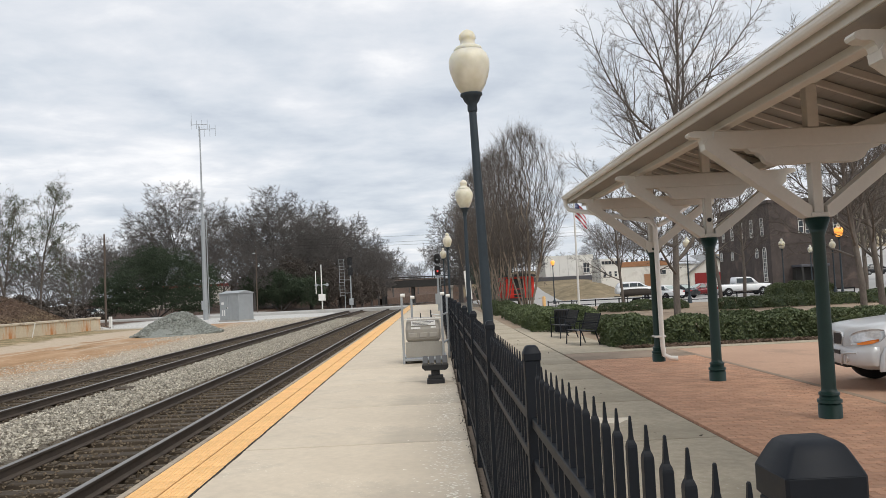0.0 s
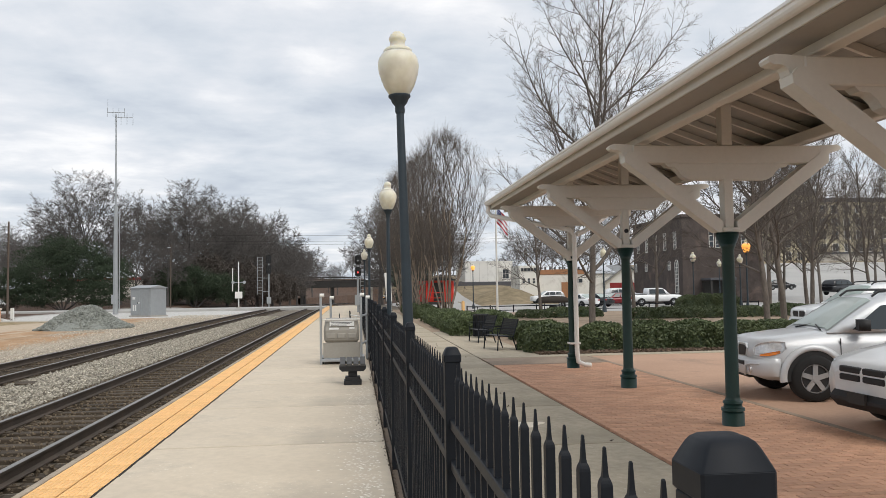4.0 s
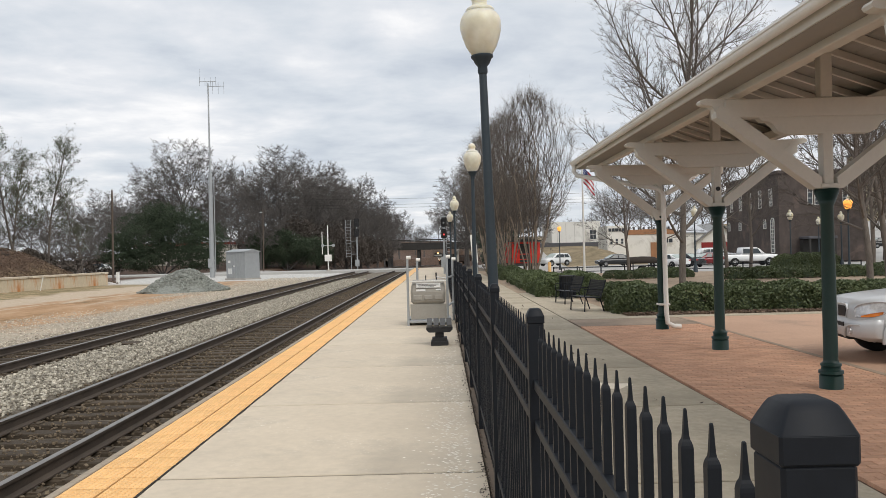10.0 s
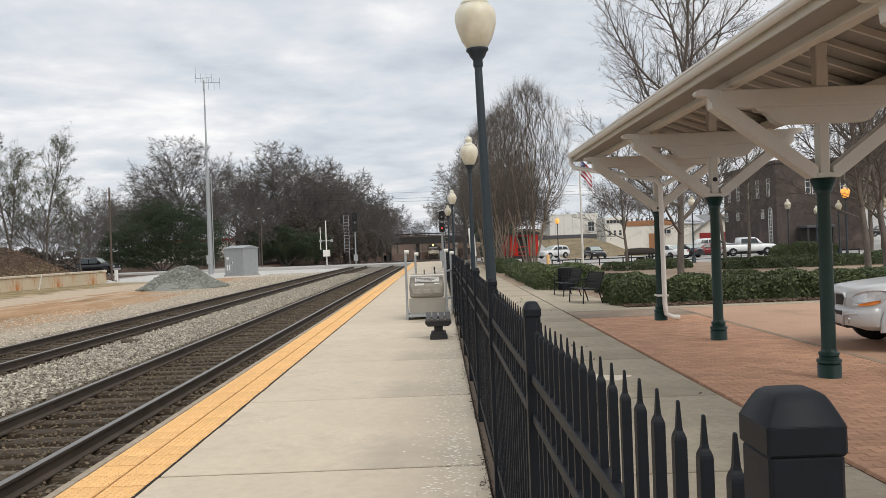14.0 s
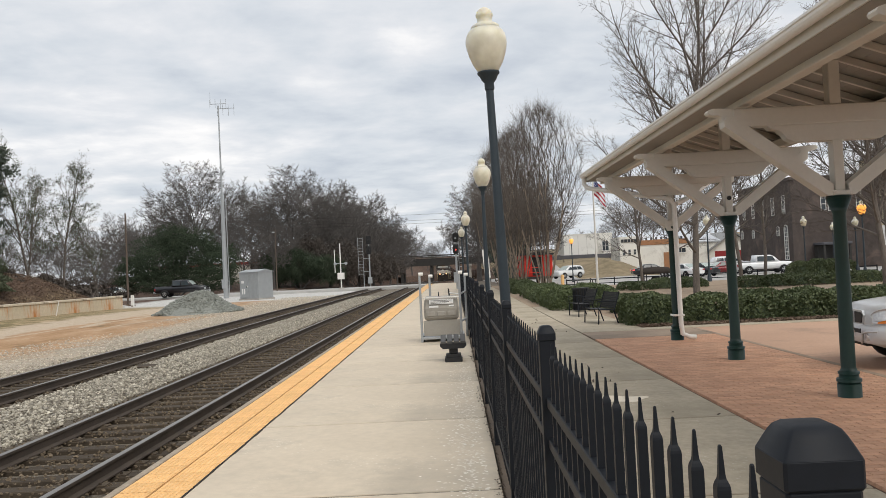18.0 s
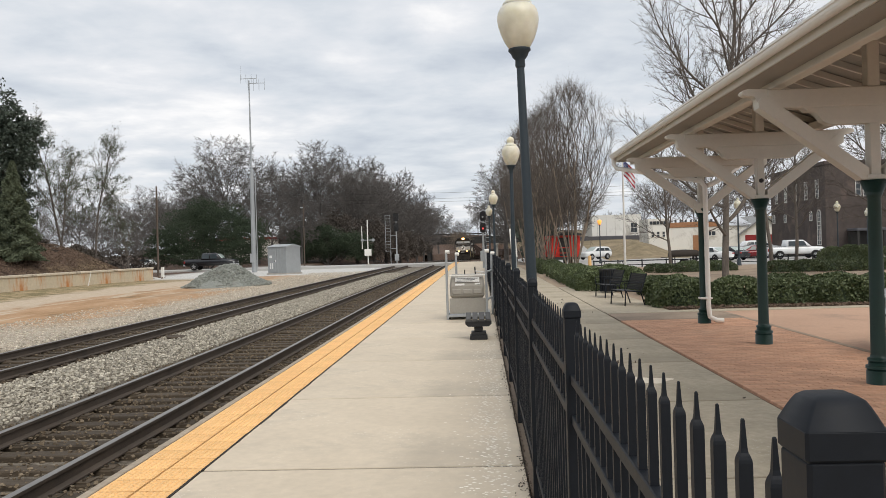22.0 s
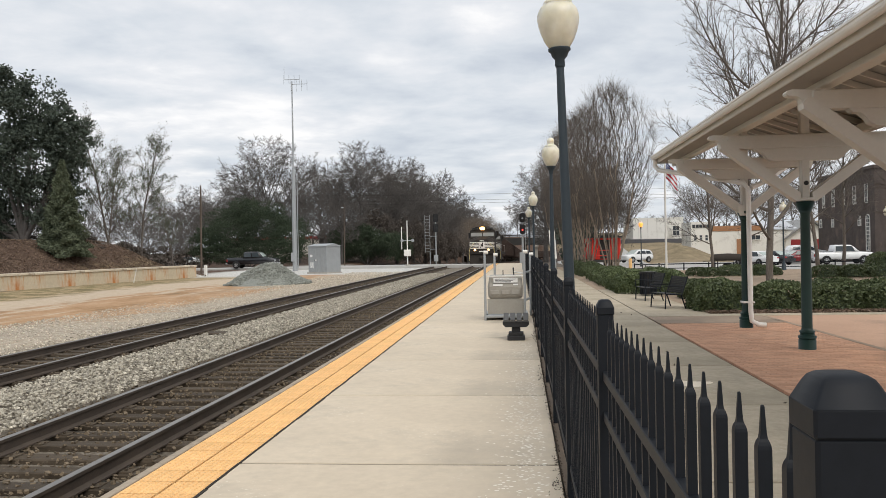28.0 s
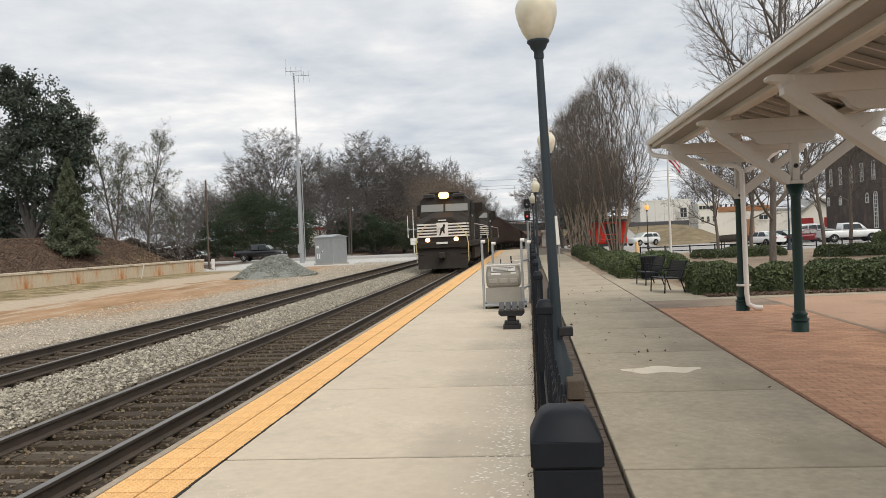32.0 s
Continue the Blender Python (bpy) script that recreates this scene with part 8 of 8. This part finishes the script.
                ex.append(("arch_flare", g, paint, ""))
        for x in (2.35, 3.45):
            ex.append(("roof_bar", bx(x - 0.03, x + 0.03, -0.57, 0.57, 1.735, 1.76, 0.01), PLASTIC, ""))
    return vehicle("car", m @ Matrix.Scale(scale, 4), label, paint, body, house, (0.87, 3.58), 0.37, win, ex)


def van(m, label, paint, detail=True):
    W = 0.95
    body = [(0.0, 0.40, 0.70, 0.52), (0.05, 0.30, 0.78, 0.72), (0.2, 0.26, 0.84, 0.86), (0.5, 0.26, 0.92, 0.93), (0.95, 0.26, 1.0, W), (2.5, 0.26, 1.08, W), (4.3, 0.26, 1.08, W), (4.75, 0.3, 1.05, 0.9), (4.9, 0.36, 1.0, 0.8)]
    house = [(0.95, 0.97, 1.0, 0.84, 0.80), (1.5, 1.0, 1.36, 0.88, 0.76), (2.05, 1.05, 1.66, 0.9, 0.70), (2.4, 1.06, 1.73, 0.9, 0.70), (4.2, 1.06, 1.74, 0.9, 0.70), (4.75, 1.05, 1.5, 0.88, 0.72), (4.85, 1.02, 1.1, 0.82, 0.74)]
    win = [([(1.08, 0.76, 1.07), (2.0, 0.66, 1.65), (2.0, -0.66, 1.65), (1.08, -0.76, 1.07)], "windscreen")]
    for s in (-1, 1):
        for a, b in ((1.7, 2.5), (2.6, 3.5), (3.6, 4.5)):
            q = [(a, s * 0.905, 1.12), (b, s * 0.905, 1.12), (b, s * 0.775, 1.6), (a + (0.4 if a < 2 else 0), s * 0.775, 1.6)]
            win.append((q if s < 0 else q[::-1], "side_window"))
    ex = []
    if detail:
        for z in (0.63, 0.72):
            for y0, y1 in ((-0.40, -0.03), (0.03, 0.40)):
                ex.append(("grille_slot", bx(-0.02, 0.1, y0, y1, z - 0.035, z + 0.035, 0.012), PLASTIC, ""))
        ex.append(("bumper", bx(-0.06, 0.4, -0.62, 0.62, 0.28, 0.50, 0.09), PLASTIC, "dark grey bumper"))
        ex.append(("number_plate", bx(-0.085, -0.05, -0.16, 0.16, 0.36, 0.48), DARKSTEEL, ""))
        for s in (-1, 1):
            g = Geo()
            q = [(0.06, s * 0.46, 0.66), (0.14, s * 0.76, 0.68), (0.42, s * 0.92, 0.74), (0.42, s * 0.91, 0.82), (0.14, s * 0.76, 0.79), (0.04, s * 0.46, 0.76)]
            vs = q + [(x + 0.08, y * 0.9, z) for x, y, z in q]
            g.convex(vs, [list(range(6)), list(range(6, 12))] + [[i, (i + 1) % 6, 6 + (i + 1) % 6, 6 + i] for i in range(6)])
            ex.append(("headlamp", g, LENSGLASS, "clear headlamp"))
            ex.append(("bumper_corner", bx(0.2, 0.55, min(s * 0.7, s * 0.96), max(s * 0.7, s * 0.96), 0.30, 0.52, 0.05), PLASTIC, ""))
            ex.append(("door_mirror", bx(1.55, 1.75, min(s * 0.95, s * 1.15), max(s * 0.95, s * 1.15), 1.08, 1.26, 0.04), PLASTIC, ""))
    return vehicle("car", m, label, paint, body, house, (0.95, 3.95), 0.33, win, ex)


def sedan(m, label, paint, tail=False):
    body = [(0.0, 0.38, 0.62, 0.5), (0.08, 0.28, 0.70, 0.74), (0.4, 0.24, 0.78, 0.88), (1.2, 0.24, 0.90, 0.91), (2.4, 0.24, 0.93, 0.91), (3.6, 0.24, 0.95, 0.91), (4.4, 0.28, 0.96, 0.86), (4.65, 0.36, 0.88, 0.76)]
    house = [(1.15, 0.88, 0.91, 0.80, 0.76), (2.0, 0.92, 1.38, 0.83, 0.62), (2.4, 0.93, 1.44, 0.83, 0.60), (3.2, 0.93, 1.42, 0.83, 0.60), (4.05, 0.94, 1.0, 0.78, 0.72)]
    win = [([(1.25, 0.70, 0.97), (1.95, 0.57, 1.36), (1.95, -0.57, 1.36), (1.25, -0.70, 0.97)], "windscreen"), ([(4.0, -0.68, 1.01), (3.3, -0.56, 1.40), (3.3, 0.56, 1.40), (4.0, 0.68, 1.01)], "rear_screen")]
    for s in (-1, 1):
        for a, b in ((1.7, 2.45), (2.55, 3.5)):
            q = [(a, s * 0.838, 0.97), (b, s * 0.838, 0.97), (b - (0.3 if b > 3 else 0), s * 0.69, 1.36), (a + (0.3 if a < 2 else 0), s * 0.69, 1.36)]
            win.append((q if s < 0 else q[::-1], "side_window"))
    ex = []
    for s in (-1, 1):
        ex.append(("tail_lamp", bx(4.45, 4.66, min(s * 0.45, s * 0.8), max(s * 0.45, s * 0.8), 0.70, 0.86, 0.02), REDLIGHT if tail else REDDOOR, ""))
        ex.append(("headlamp", bx(0.05, 0.3, min(s * 0.45, s * 0.78), max(s * 0.45, s * 0.78), 0.56, 0.68, 0.02), LENSGLASS, ""))
    return vehicle("car", m, label, paint, body, house, (0.9, 3.65), 0.32, win, ex)


def pickup(m, label, paint, group="parked cars"):
    body = [(0.0, 0.55, 1.05, 0.7), (0.06, 0.5, 1.12, 0.88), (0.25, 0.48, 1.18, 0.96), (1.3, 0.48, 1.24, 0.98), (3.4, 0.48, 1.24, 0.98), (5.5, 0.5, 1.24, 0.98), (5.75, 0.55, 1.22, 0.95)]
    house = [(1.35, 1.2, 1.25, 0.88, 0.84), (1.85, 1.22, 1.75, 0.92, 0.74), (2.15, 1.22, 1.92, 0.92, 0.72), (3.72, 1.22, 1.92, 0.92, 0.72), (3.8, 1.22, 1.28, 0.92, 0.86)]
    win = [([(1.45, 0.78, 1.21), (1.95, 0.68, 1.68), (1.95, -0.68, 1.68), (1.45, -0.78, 1.21)], "windscreen")]
    for s in (-1, 1):
        for a, b in ((1.85, 2.75), (2.85, 3.7)):
            q = [(a, s * 0.925, 1.30), (b, s * 0.925, 1.30), (b - (0.05 if b > 3 else 0), s * 0.80, 1.80), (a + (0.25 if a < 2 else 0), s * 0.80, 1.80)]
            win.append((q if s < 0 else q[::-1], "side_window"))
    ex = [("bed_opening", bx(3.95, 5.6, -0.86, 0.86, 1.22, 1.265), PLASTIC, ""), ("front_bumper", bx(-0.08, 0.25, -0.92, 0.92, 0.45, 0.68, 0.04), ALLOY, ""), ("grille", bx(-0.02, 0.1, -0.55, 0.55, 0.72, 0.98, 0.02), PLASTIC, ""), ("rear_bumper", bx(5.7, 5.88, -0.9, 0.9, 0.5, 0.68, 0.03), ALLOY, "")]
    for s in (-1, 1):
        ex.append(("headlamp", bx(-0.01, 0.22, min(s * 0.58, s * 0.9), max(s * 0.58, s * 0.9), 0.76, 0.97, 0.02), LENSGLASS, ""))
        ex.append(("tail_lamp", bx(5.6, 5.77, min(s * 0.8, s * 0.97), max(s * 0.8, s * 0.97), 0.78, 1.05, 0.01), REDDOOR, ""))
    return vehicle("pickup_truck", m, label, paint, body, house, (1.0, 4.6), 0.4, win, ex, group=group, category="pickup truck")


suv(pose(5.88, 12.12, 0.0, 0, 0, -8), "silver sport utility car parked nose to the canopy", SILVER, scale=0.905)
van(pose(5.58, 8.6, 0.0), "white minivan with a dark grey bumper", CARWHITE)
suv(pose(13.3, 23.4, 0.0, 0, 0, -4), "white sport utility car parked beyond the silver one", CARWHITE, scale=0.98)
pickup(pose(35.2, 86.0, -0.58, 0, 0, 180), "white crew-cab pickup truck in the lot", CARWHITE)
sedan(pose(27.2, 90.0, -0.58, 0, 0, 10), "maroon sedan parked in the lot", CARRED)
sedan(pose(22.5, 87.0, -0.58, 0, 0, -60), "white sedan parked in the lot", CARWHITE)
sedan(pose(24.6, 88.5, -0.58, 0, 0, -60), "dark sedan parked in the lot", CARBLACK)
suv(pose(61.5, 95.0, 0.1, 0, 0, 200), "black sport utility car on the far street", CARBLACK, False, 1.12)
sedan(pose(62.0, 110.0, 0.7, 0, 0, 180), "dark sedan far up the street", CARBLACK)
sedan(pose(-52.0, 118.0, -0.3, 0, 0, 10), "pale sedan parked beyond the road", SILVER)
sedan(pose(-47.0, 119.0, -0.3, 0, 0, 170), "dark sedan parked beyond the road", CARBLACK)
street_suv = suv(pose(13.0, 106.0, -0.55), "white sport utility car in the street", CARWHITE, False, 0.98)
black_truck = pickup(pose(-34, 92.5, -0.19), "black pickup truck waiting at the crossing", CARBLACK, "vehicles on the road")
leaving_suv = suv(pose(26.0, 103.0, -0.55, 0, 0, 180), "white sport utility car leaving along the street", CARWHITE, False, 1.12)
dark_sedan = sedan(pose(27.0, 98.0, -0.55), "dark sedan moving slowly through the lot", CARBLACK, True)


# ---- the freight train: front at y = 0, z from the rail top ----
def locomotive(name, label, lit=True):
    ob = thing(name, pose(0, 400, 0), label, "locomotive", "locomotives")
    g = Geo()
    g.box(-1.53, 1.53, 0.75, 21.6, 1.32, 1.66, 0.02)
    part("underframe", g, LOCO, ob)
    g = Geo()
    g.prism([(0.42, 0.12), (0.62, 1.30), (0.95, 1.62), (1.3, 1.62), (1.3, 0.5), (0.75, 0.12)], 0, -1.42, 1.42)
    part("pilot_plow", g, LOCO, ob)
    g = Geo()
    g.box(-1.45, 1.45, 0.42, 0.75, 1.30, 1.62, 0.02)
    part("anticlimber", g, LOCO, ob)
    g = Geo()
    g.box(-0.18, 0.18, -0.05, 0.6, 0.72, 1.05, 0.04)
    part("coupler", g, UNDER, ob)
    # nose with a bevelled brow
    g = Geo()
    rings = []
    for y, zt, zs, w in ((0.95, 2.98, 2.55, 1.34), (1.02, 3.05, 2.62, 1.40), (1.7, 3.34, 2.95, 1.47), (3.1, 3.45, 3.1, 1.50)):
        rings.append([(-w, y, 1.66), (w, y, 1.66), (w, y, zs), (w * 0.42, y, zt), (-w * 0.42, y, zt), (-w, y, zs)])
    g.loft([r_[::-1] for r_ in rings], smooth=False)
    part("nose", g, LOCO, ob)
    # cab
    g = Geo()
    rings = []
    for y, z0, zr, w in ((2.35, 3.05, 3.12, 1.48), (2.75, 3.1, 4.1, 1.50), (2.9, 1.66, 4.45, 1.52), (5.6, 1.66, 4.5, 1.52)):
        rings.append([(-w, y, z0), (w, y, z0), (w, y, max(z0 + 0.02, zr - 0.35)), (w * 0.72, y, zr), (-w * 0.72, y, zr), (-w, y, max(z0 + 0.02, zr - 0.35))])
    g.loft([r_[::-1] for r_ in rings], smooth=False)
    cabp = part("cab", g, LOCO, ob)
    for s in (-1, 1):
        g = Geo()
        q = [(s * 0.06, 2.45, 3.44), (s * 1.40, 2.45, 3.44), (s * 1.38, 2.66, 3.88), (s * 0.06, 2.66, 3.88)]
        vs = q + [(x, y + 0.06, z) for x, y, z in q]
        g.convex(vs, [[0, 1, 2, 3], [4, 5, 6, 7]] + [[i, (i + 1) % 4, 4 + (i + 1) % 4, 4 + i] for i in range(4)])
        part("windscreen", g, GLASSBRIGHT, cabp, "windscreen pane with reflected sky in its pale tint")
        g = Geo()
        g.box(min(s * 0.55, s * 1.28), max(s * 0.55, s * 1.28), 2.55, 2.75, 4.30, 4.50, 0.02)
        part("number_board", g, GREYSLAT, cabp)
        g = Geo()
        g.box(min(s * 0.62, s * 1.2), max(s * 0.62, s * 1.2), 2.535, 2.552, 4.35, 4.45)
        part("number_bar", g, PLASTIC, cabp)
        g = Geo()
        g.box(min(s * 1.5, s * 1.535), max(s * 1.5, s * 1.535), 3.3, 4.9, 3.1, 3.9)
        part("side_window", g, CARGLASS, cabp)
        g = Geo()
        g.box(min(s * 1.53, s * 1.72), max(s * 1.53, s * 1.72), 2.95, 3.05, 3.2, 3.9, 0.02)
        part("mirror", g, PLASTIC, cabp)
    g = Geo()
    g.box(-0.36, 0.36, 2.48, 2.8, 4.26, 4.52, 0.03)
    part("headlight_housing", g, LOCO, cabp)
    # lenses drawn oversize so their shape takes in the glow round the lamps
    for s in (-0.11, 0.11):
        g = Geo()
        g.tube((s, 2.40, 4.39), (s, 2.5, 4.39), 0.20, 0.20, 16)
        part("headlight", g, WARM if lit else LENSGLASS, cabp, "lit twin headlight" if lit else "unlit twin headlight")
    g = Geo()
    g.box(-0.9, 0.9, 2.9, 3.4, 4.5, 4.62, 0.03)
    part("roof_box", g, LOCO, cabp)
    # white bars across the nose with a badge panel, and writing as bars
    for k in range(5):
        z = 1.98 + k * 0.17
        w = 1.43 if z < 2.6 else 1.40
        for s in (-1, 1):
            g = Geo()
            g.box(min(s * 0.34, s * w), max(s * 0.34, s * w), 0.86, 0.95, z - 0.045, z + 0.045, 0.004)
            part("nose_stripe", g, LOCOWHITE, ob)
            g = Geo()
            g.box(min(s * 1.44, s * 1.475), max(s * 1.44, s * 1.475), 0.95, 2.2, z - 0.045, z + 0.045)
            part("side_stripe", g, LOCOWHITE, ob)
    g = Geo()
    g.box(-0.33, 0.33, 0.865, 0.94, 1.93, 2.75, 0.01)
    bdg = part("badge_panel", g, LOCOWHITE, ob)
    g = Geo()
    g.prism([(-0.20, 2.02), (-0.12, 2.02), (0.0, 2.28), (0.08, 2.12), (0.14, 2.12), (0.12, 2.36), (0.18, 2.62), (0.08, 2.68), (0.02, 2.52), (-0.10, 2.42), (-0.14, 2.2)], 1, 0.855, 0.866)
    part("badge_mark", g, LOCO, bdg)
    g = Geo()
    g.box(-0.24, 0.24, 0.9, 0.95, 2.86, 2.92)
    part("number_mark", g, LOCOWHITE, ob)
    for s in (-1, 1):
        g = Geo()
        g.tube((s * 0.82, 0.36, 1.78), (s * 0.82, 0.5, 1.78), 0.13, 0.13, 14)
        part("ditch_light", g, DITCH if lit else LENSGLASS, ob)
        g = Geo()
        g.path([(s * 1.48, 0.55, 0.5), (s * 1.50, 0.5, 1.5), (s * 1.42, 0.5, 2.0), (s * 0.98, 0.5, 2.55), (s * 0.9, 0.55, 2.62)], 0.03, 6)
        part("handrail", g, YELLOWRAIL, ob, "pale yellow corner handrail")
        for k in range(4):
            g = Geo()
            g.box(min(s * 1.05, s * 1.5), max(s * 1.05, s * 1.5), 0.5, 0.8, 0.35 + k * 0.3, 0.39 + k * 0.3)
            part("step", g, UNDER, ob)
        g = Geo()
        g.path([(s * 1.5, 5.7, 1.66), (s * 1.5, 5.7, 2.7), (s * 1.5, 21.4, 2.7), (s * 1.5, 21.4, 1.66)], 0.025, 5)
        part("side_handrail", g, LOCOWHITE, ob)
        for y0 in (1.6, 14.6):
            g = Geo()
            g.box(min(s * 1.0, s * 1.2), max(s * 1.0, s * 1.2), y0, y0 + 5.0, 0.45, 0.9, 0.05)
            part("bogie_frame", g, UNDER, ob)
            for k in range(3):
                g = Geo()
                g.tube((s * 0.72, y0 + 0.6 + k * 1.9, 0.53), (s * 0.84, y0 + 0.6 + k * 1.9, 0.53), 0.53, 0.53, 20)
                part("wheel", g, UNDER, ob)
    g = Geo()
    g.box(-0.32, 0.32, 0.36, 0.45, 1.52, 1.64, 0.01)
    part("step_light_bar", g, LOCOWHITE, ob)
    g = Geo()
    g.box(-1.35, 1.35, 7.6, 13.8, 0.3, 1.32, 0.15)
    part("fuel_tank", g, LOCO, ob)
    # long hood with doors, flared radiators and exhaust
    g = Geo()
    g.box(-0.92, 0.92, 5.6, 21.2, 1.66, 4.35, 0.06)
    hood = part("long_hood", g, LOCO, ob)
    for s in (-1, 1):
        for k in range(12):
            g = Geo()
            y0 = 6.0 + k * 1.02
            g.box(min(s * 0.92, s * 0.945), max(s * 0.92, s * 0.945), y0, y0 + 0.9, 1.8, 3.7, 0.008)
            part("hood_door", g, LOCO, hood)
    g = Geo()
    g.prism([(-0.9, 3.4), (-1.45, 3.9), (-1.45, 4.45), (1.45, 4.45), (1.45, 3.9), (0.9, 3.4)], 1, 16.8, 20.8)
    part("radiator", g, LOCO, hood)
    g = Geo()
    g.box(-0.4, 0.4, 12.0, 13.2, 4.35, 4.6, 0.03)
    part("exhaust_stack", g, UNDER, hood)
    return ob


def hopper(name, label):
    ob = thing(name, pose(0, 500, 0), label, "hopper wagon", "hopper wagons")
    g = Geo()
    g.prism([(-1.55, 1.25), (-1.0, 0.9), (1.0, 0.9), (1.55, 1.25), (1.6, 3.75), (-1.6, 3.75)], 1, 0.4, 14.8)
    part("body", g, RUSTCAR, ob)
    g = Geo()
    g.box(-1.66, 1.66, 0.35, 14.85, 3.75, 3.9, 0.02)
    part("top_sill", g, RUSTCAR, ob)
    for s in (-1, 1):
        for k in range(13):
            y = 0.7 + k * 1.14
            g = Geo()
            g.box(min(s * 1.55, s * 1.68), max(s * 1.55, s * 1.68), y - 0.06, y + 0.06, 1.2, 3.78)
            part("rib", g, RUSTCAR, ob)
        for y0 in (0.9, 12.4):
            g = Geo()
            g.box(min(s * 0.95, s * 1.15), max(s * 0.95, s * 1.15), y0, y0 + 2.0, 0.35, 0.75, 0.05)
            part("bogie_frame", g, UNDER, ob)
            for k in range(2):
                g = Geo()
                g.tube((s * 0.72, y0 + 0.3 + k * 1.5, 0.45), (s * 0.84, y0 + 0.3 + k * 1.5, 0.45), 0.45, 0.45, 16)
                part("wheel", g, UNDER, ob)
    g = Geo()
    g.box(-0.15, 0.15, -0.2, 15.4, 0.75, 1.0)
    part("centre_sill", g, UNDER, ob)
    return ob


TRAIN = [(locomotive("locomotive", "black freight locomotive with white nose stripes and lit headlights"), 0.0, 22.3)]
TRAIN.append((locomotive("locomotive", "second black locomotive with white nose stripes", False), 22.6, 22.3))
first = hopper("hopper_wagon", "rust-brown open hopper wagon in the train")
for k in range(16):
    w = first if k == 0 else copy_thing(first, pose(0, 500 + 16 * k, 0))
    TRAIN.append((w, 45.4 + k * 15.6, 15.2))

# diesel smoke: loose flecks of soot that ride behind the stack
rs = np.random.RandomState(29)
n = 96000
s_ = 24 * rs.uniform(0, 1, n) ** 1.5
puff = 1 + 0.30 * np.sin(s_ * 1.3) + 0.2 * np.sin(s_ * 3.1)
up_ = np.abs(rs.normal(0, 0.85, n))
keep = up_ < 1.35
plume = np.stack([-0.5 - 0.03 * s_ + np.clip(rs.normal(0, 1, n), -1.8, 1.8) * (0.85 + 0.02 * s_) * puff, 4 + s_ + rs.normal(0, 0.4, n), 4.5 + up_ * (0.55 + 0.6 * np.exp(-((s_ - 8) / 7) ** 2)) * puff], 1)[keep]
# thin haze that sinks beside the engine
n = 26000
s_ = rs.uniform(0, 1, n) ** 0.7
haze = np.stack([-1.8 - np.abs(rs.normal(0, 1.2, n)) * (0.6 + s_), 4 + 22 * s_ + rs.normal(0, 0.8, n), 3.2 + 1.4 * s_ + rs.normal(0, 1.0, n)], 1)
pl = np.concatenate([plume, haze[haze[:, 2] > 0.3]])
smoke = new("smoke_plume", leaf_cloud("smoke_plume", pl, 0.021, SOOT, 30))
tagged(smoke, "brown diesel smoke drifting above the locomotive", "smoke", kind="stuff")
TRAIN.append((smoke, 0.0, 22.3))


# ---- what moves ----
def motions():
    times = [0, 4, 8, 12, 15, 17, 18, 19, 20, 21, 22, 23, 24, 25, 26, 27, 28, 29, 30, 31, 32]
    for ob, back, length in TRAIN:
        rows = []
        for t in times:
            y = 45.8 + 11 * (32 - t) + (225 - max(0, t - 17) ** 2) / 15 + back
            ym = y + length / 2
            sx = float(track_dx(ym + 5) - track_dx(ym - 5)) / 10
            sz = float(track_dz(ym + 5) - track_dz(ym - 5)) / 10
            x = X1 + float(track_dx(ym)) - sx * length / 2
            z = RAILTOP_Z + float(track_dz(ym)) - sz * length / 2
            rows.append((t, pose(x, y, z, math.degrees(math.atan(sz)), 0, -math.degrees(math.atan(sx)))))
        walk(ob, rows)
    # cars in the street: offsets are the middles of the cars
    walk(street_suv, [(t, pose(x - 1.9, 106.0, -0.55, 0, 0, a)) for t, x, a in ((0, 52.0, 0), (2.5, 34.0, 0), (4, 25.0, 5), (5.5, 20.3, 12), (6, 18.6, 16), (7, 16.8, 24), (8, 15.3, 32), (9, 15.0, 34), (32, 15.0, 34))])
    walk(leaving_suv, [(t, pose(x + 2.3, 103.0, -0.55, 0, 0, 180)) for t, x in ((0, 25.6), (1, 29.0), (2, 32.0), (3, 34.0), (4, 35.0), (32, 35.0))])
    rows = []
    for t, x, a in ((0, 45.0, 0), (6, 38.0, 0), (8, 27.5, 0), (9, 23.8, 0), (10, 20.8, 8), (10.5, 19.4, 20), (11.5, 18.3, 52), (12.5, 18.0, 82), (13.5, 18.3, 92), (14.5, 18.9, 105), (15.5, 19.8, 130), (16.5, 21.0, 155), (17.5, 22.8, 175), (18.5, 24.5, 180), (19.5, 26.6, 180), (22, 33.0, 180), (32, 38.0, 180)):
        c, q = math.cos(radians(a)), math.sin(radians(a))
        rows.append((t, pose(x - 2.3 * c, 98.0 - 2.3 * q, -0.55, 0, 0, a)))
    walk(dark_sedan, rows)
    walk(black_truck, [(t, pose(x, 92.5, -0.19, 0, 0, 180)) for t, x in ((0, -90), (11, -60), (14, -36.5), (15.5, -31), (17, -28.8), (18, -28.0), (32, -28.0))])


motions()
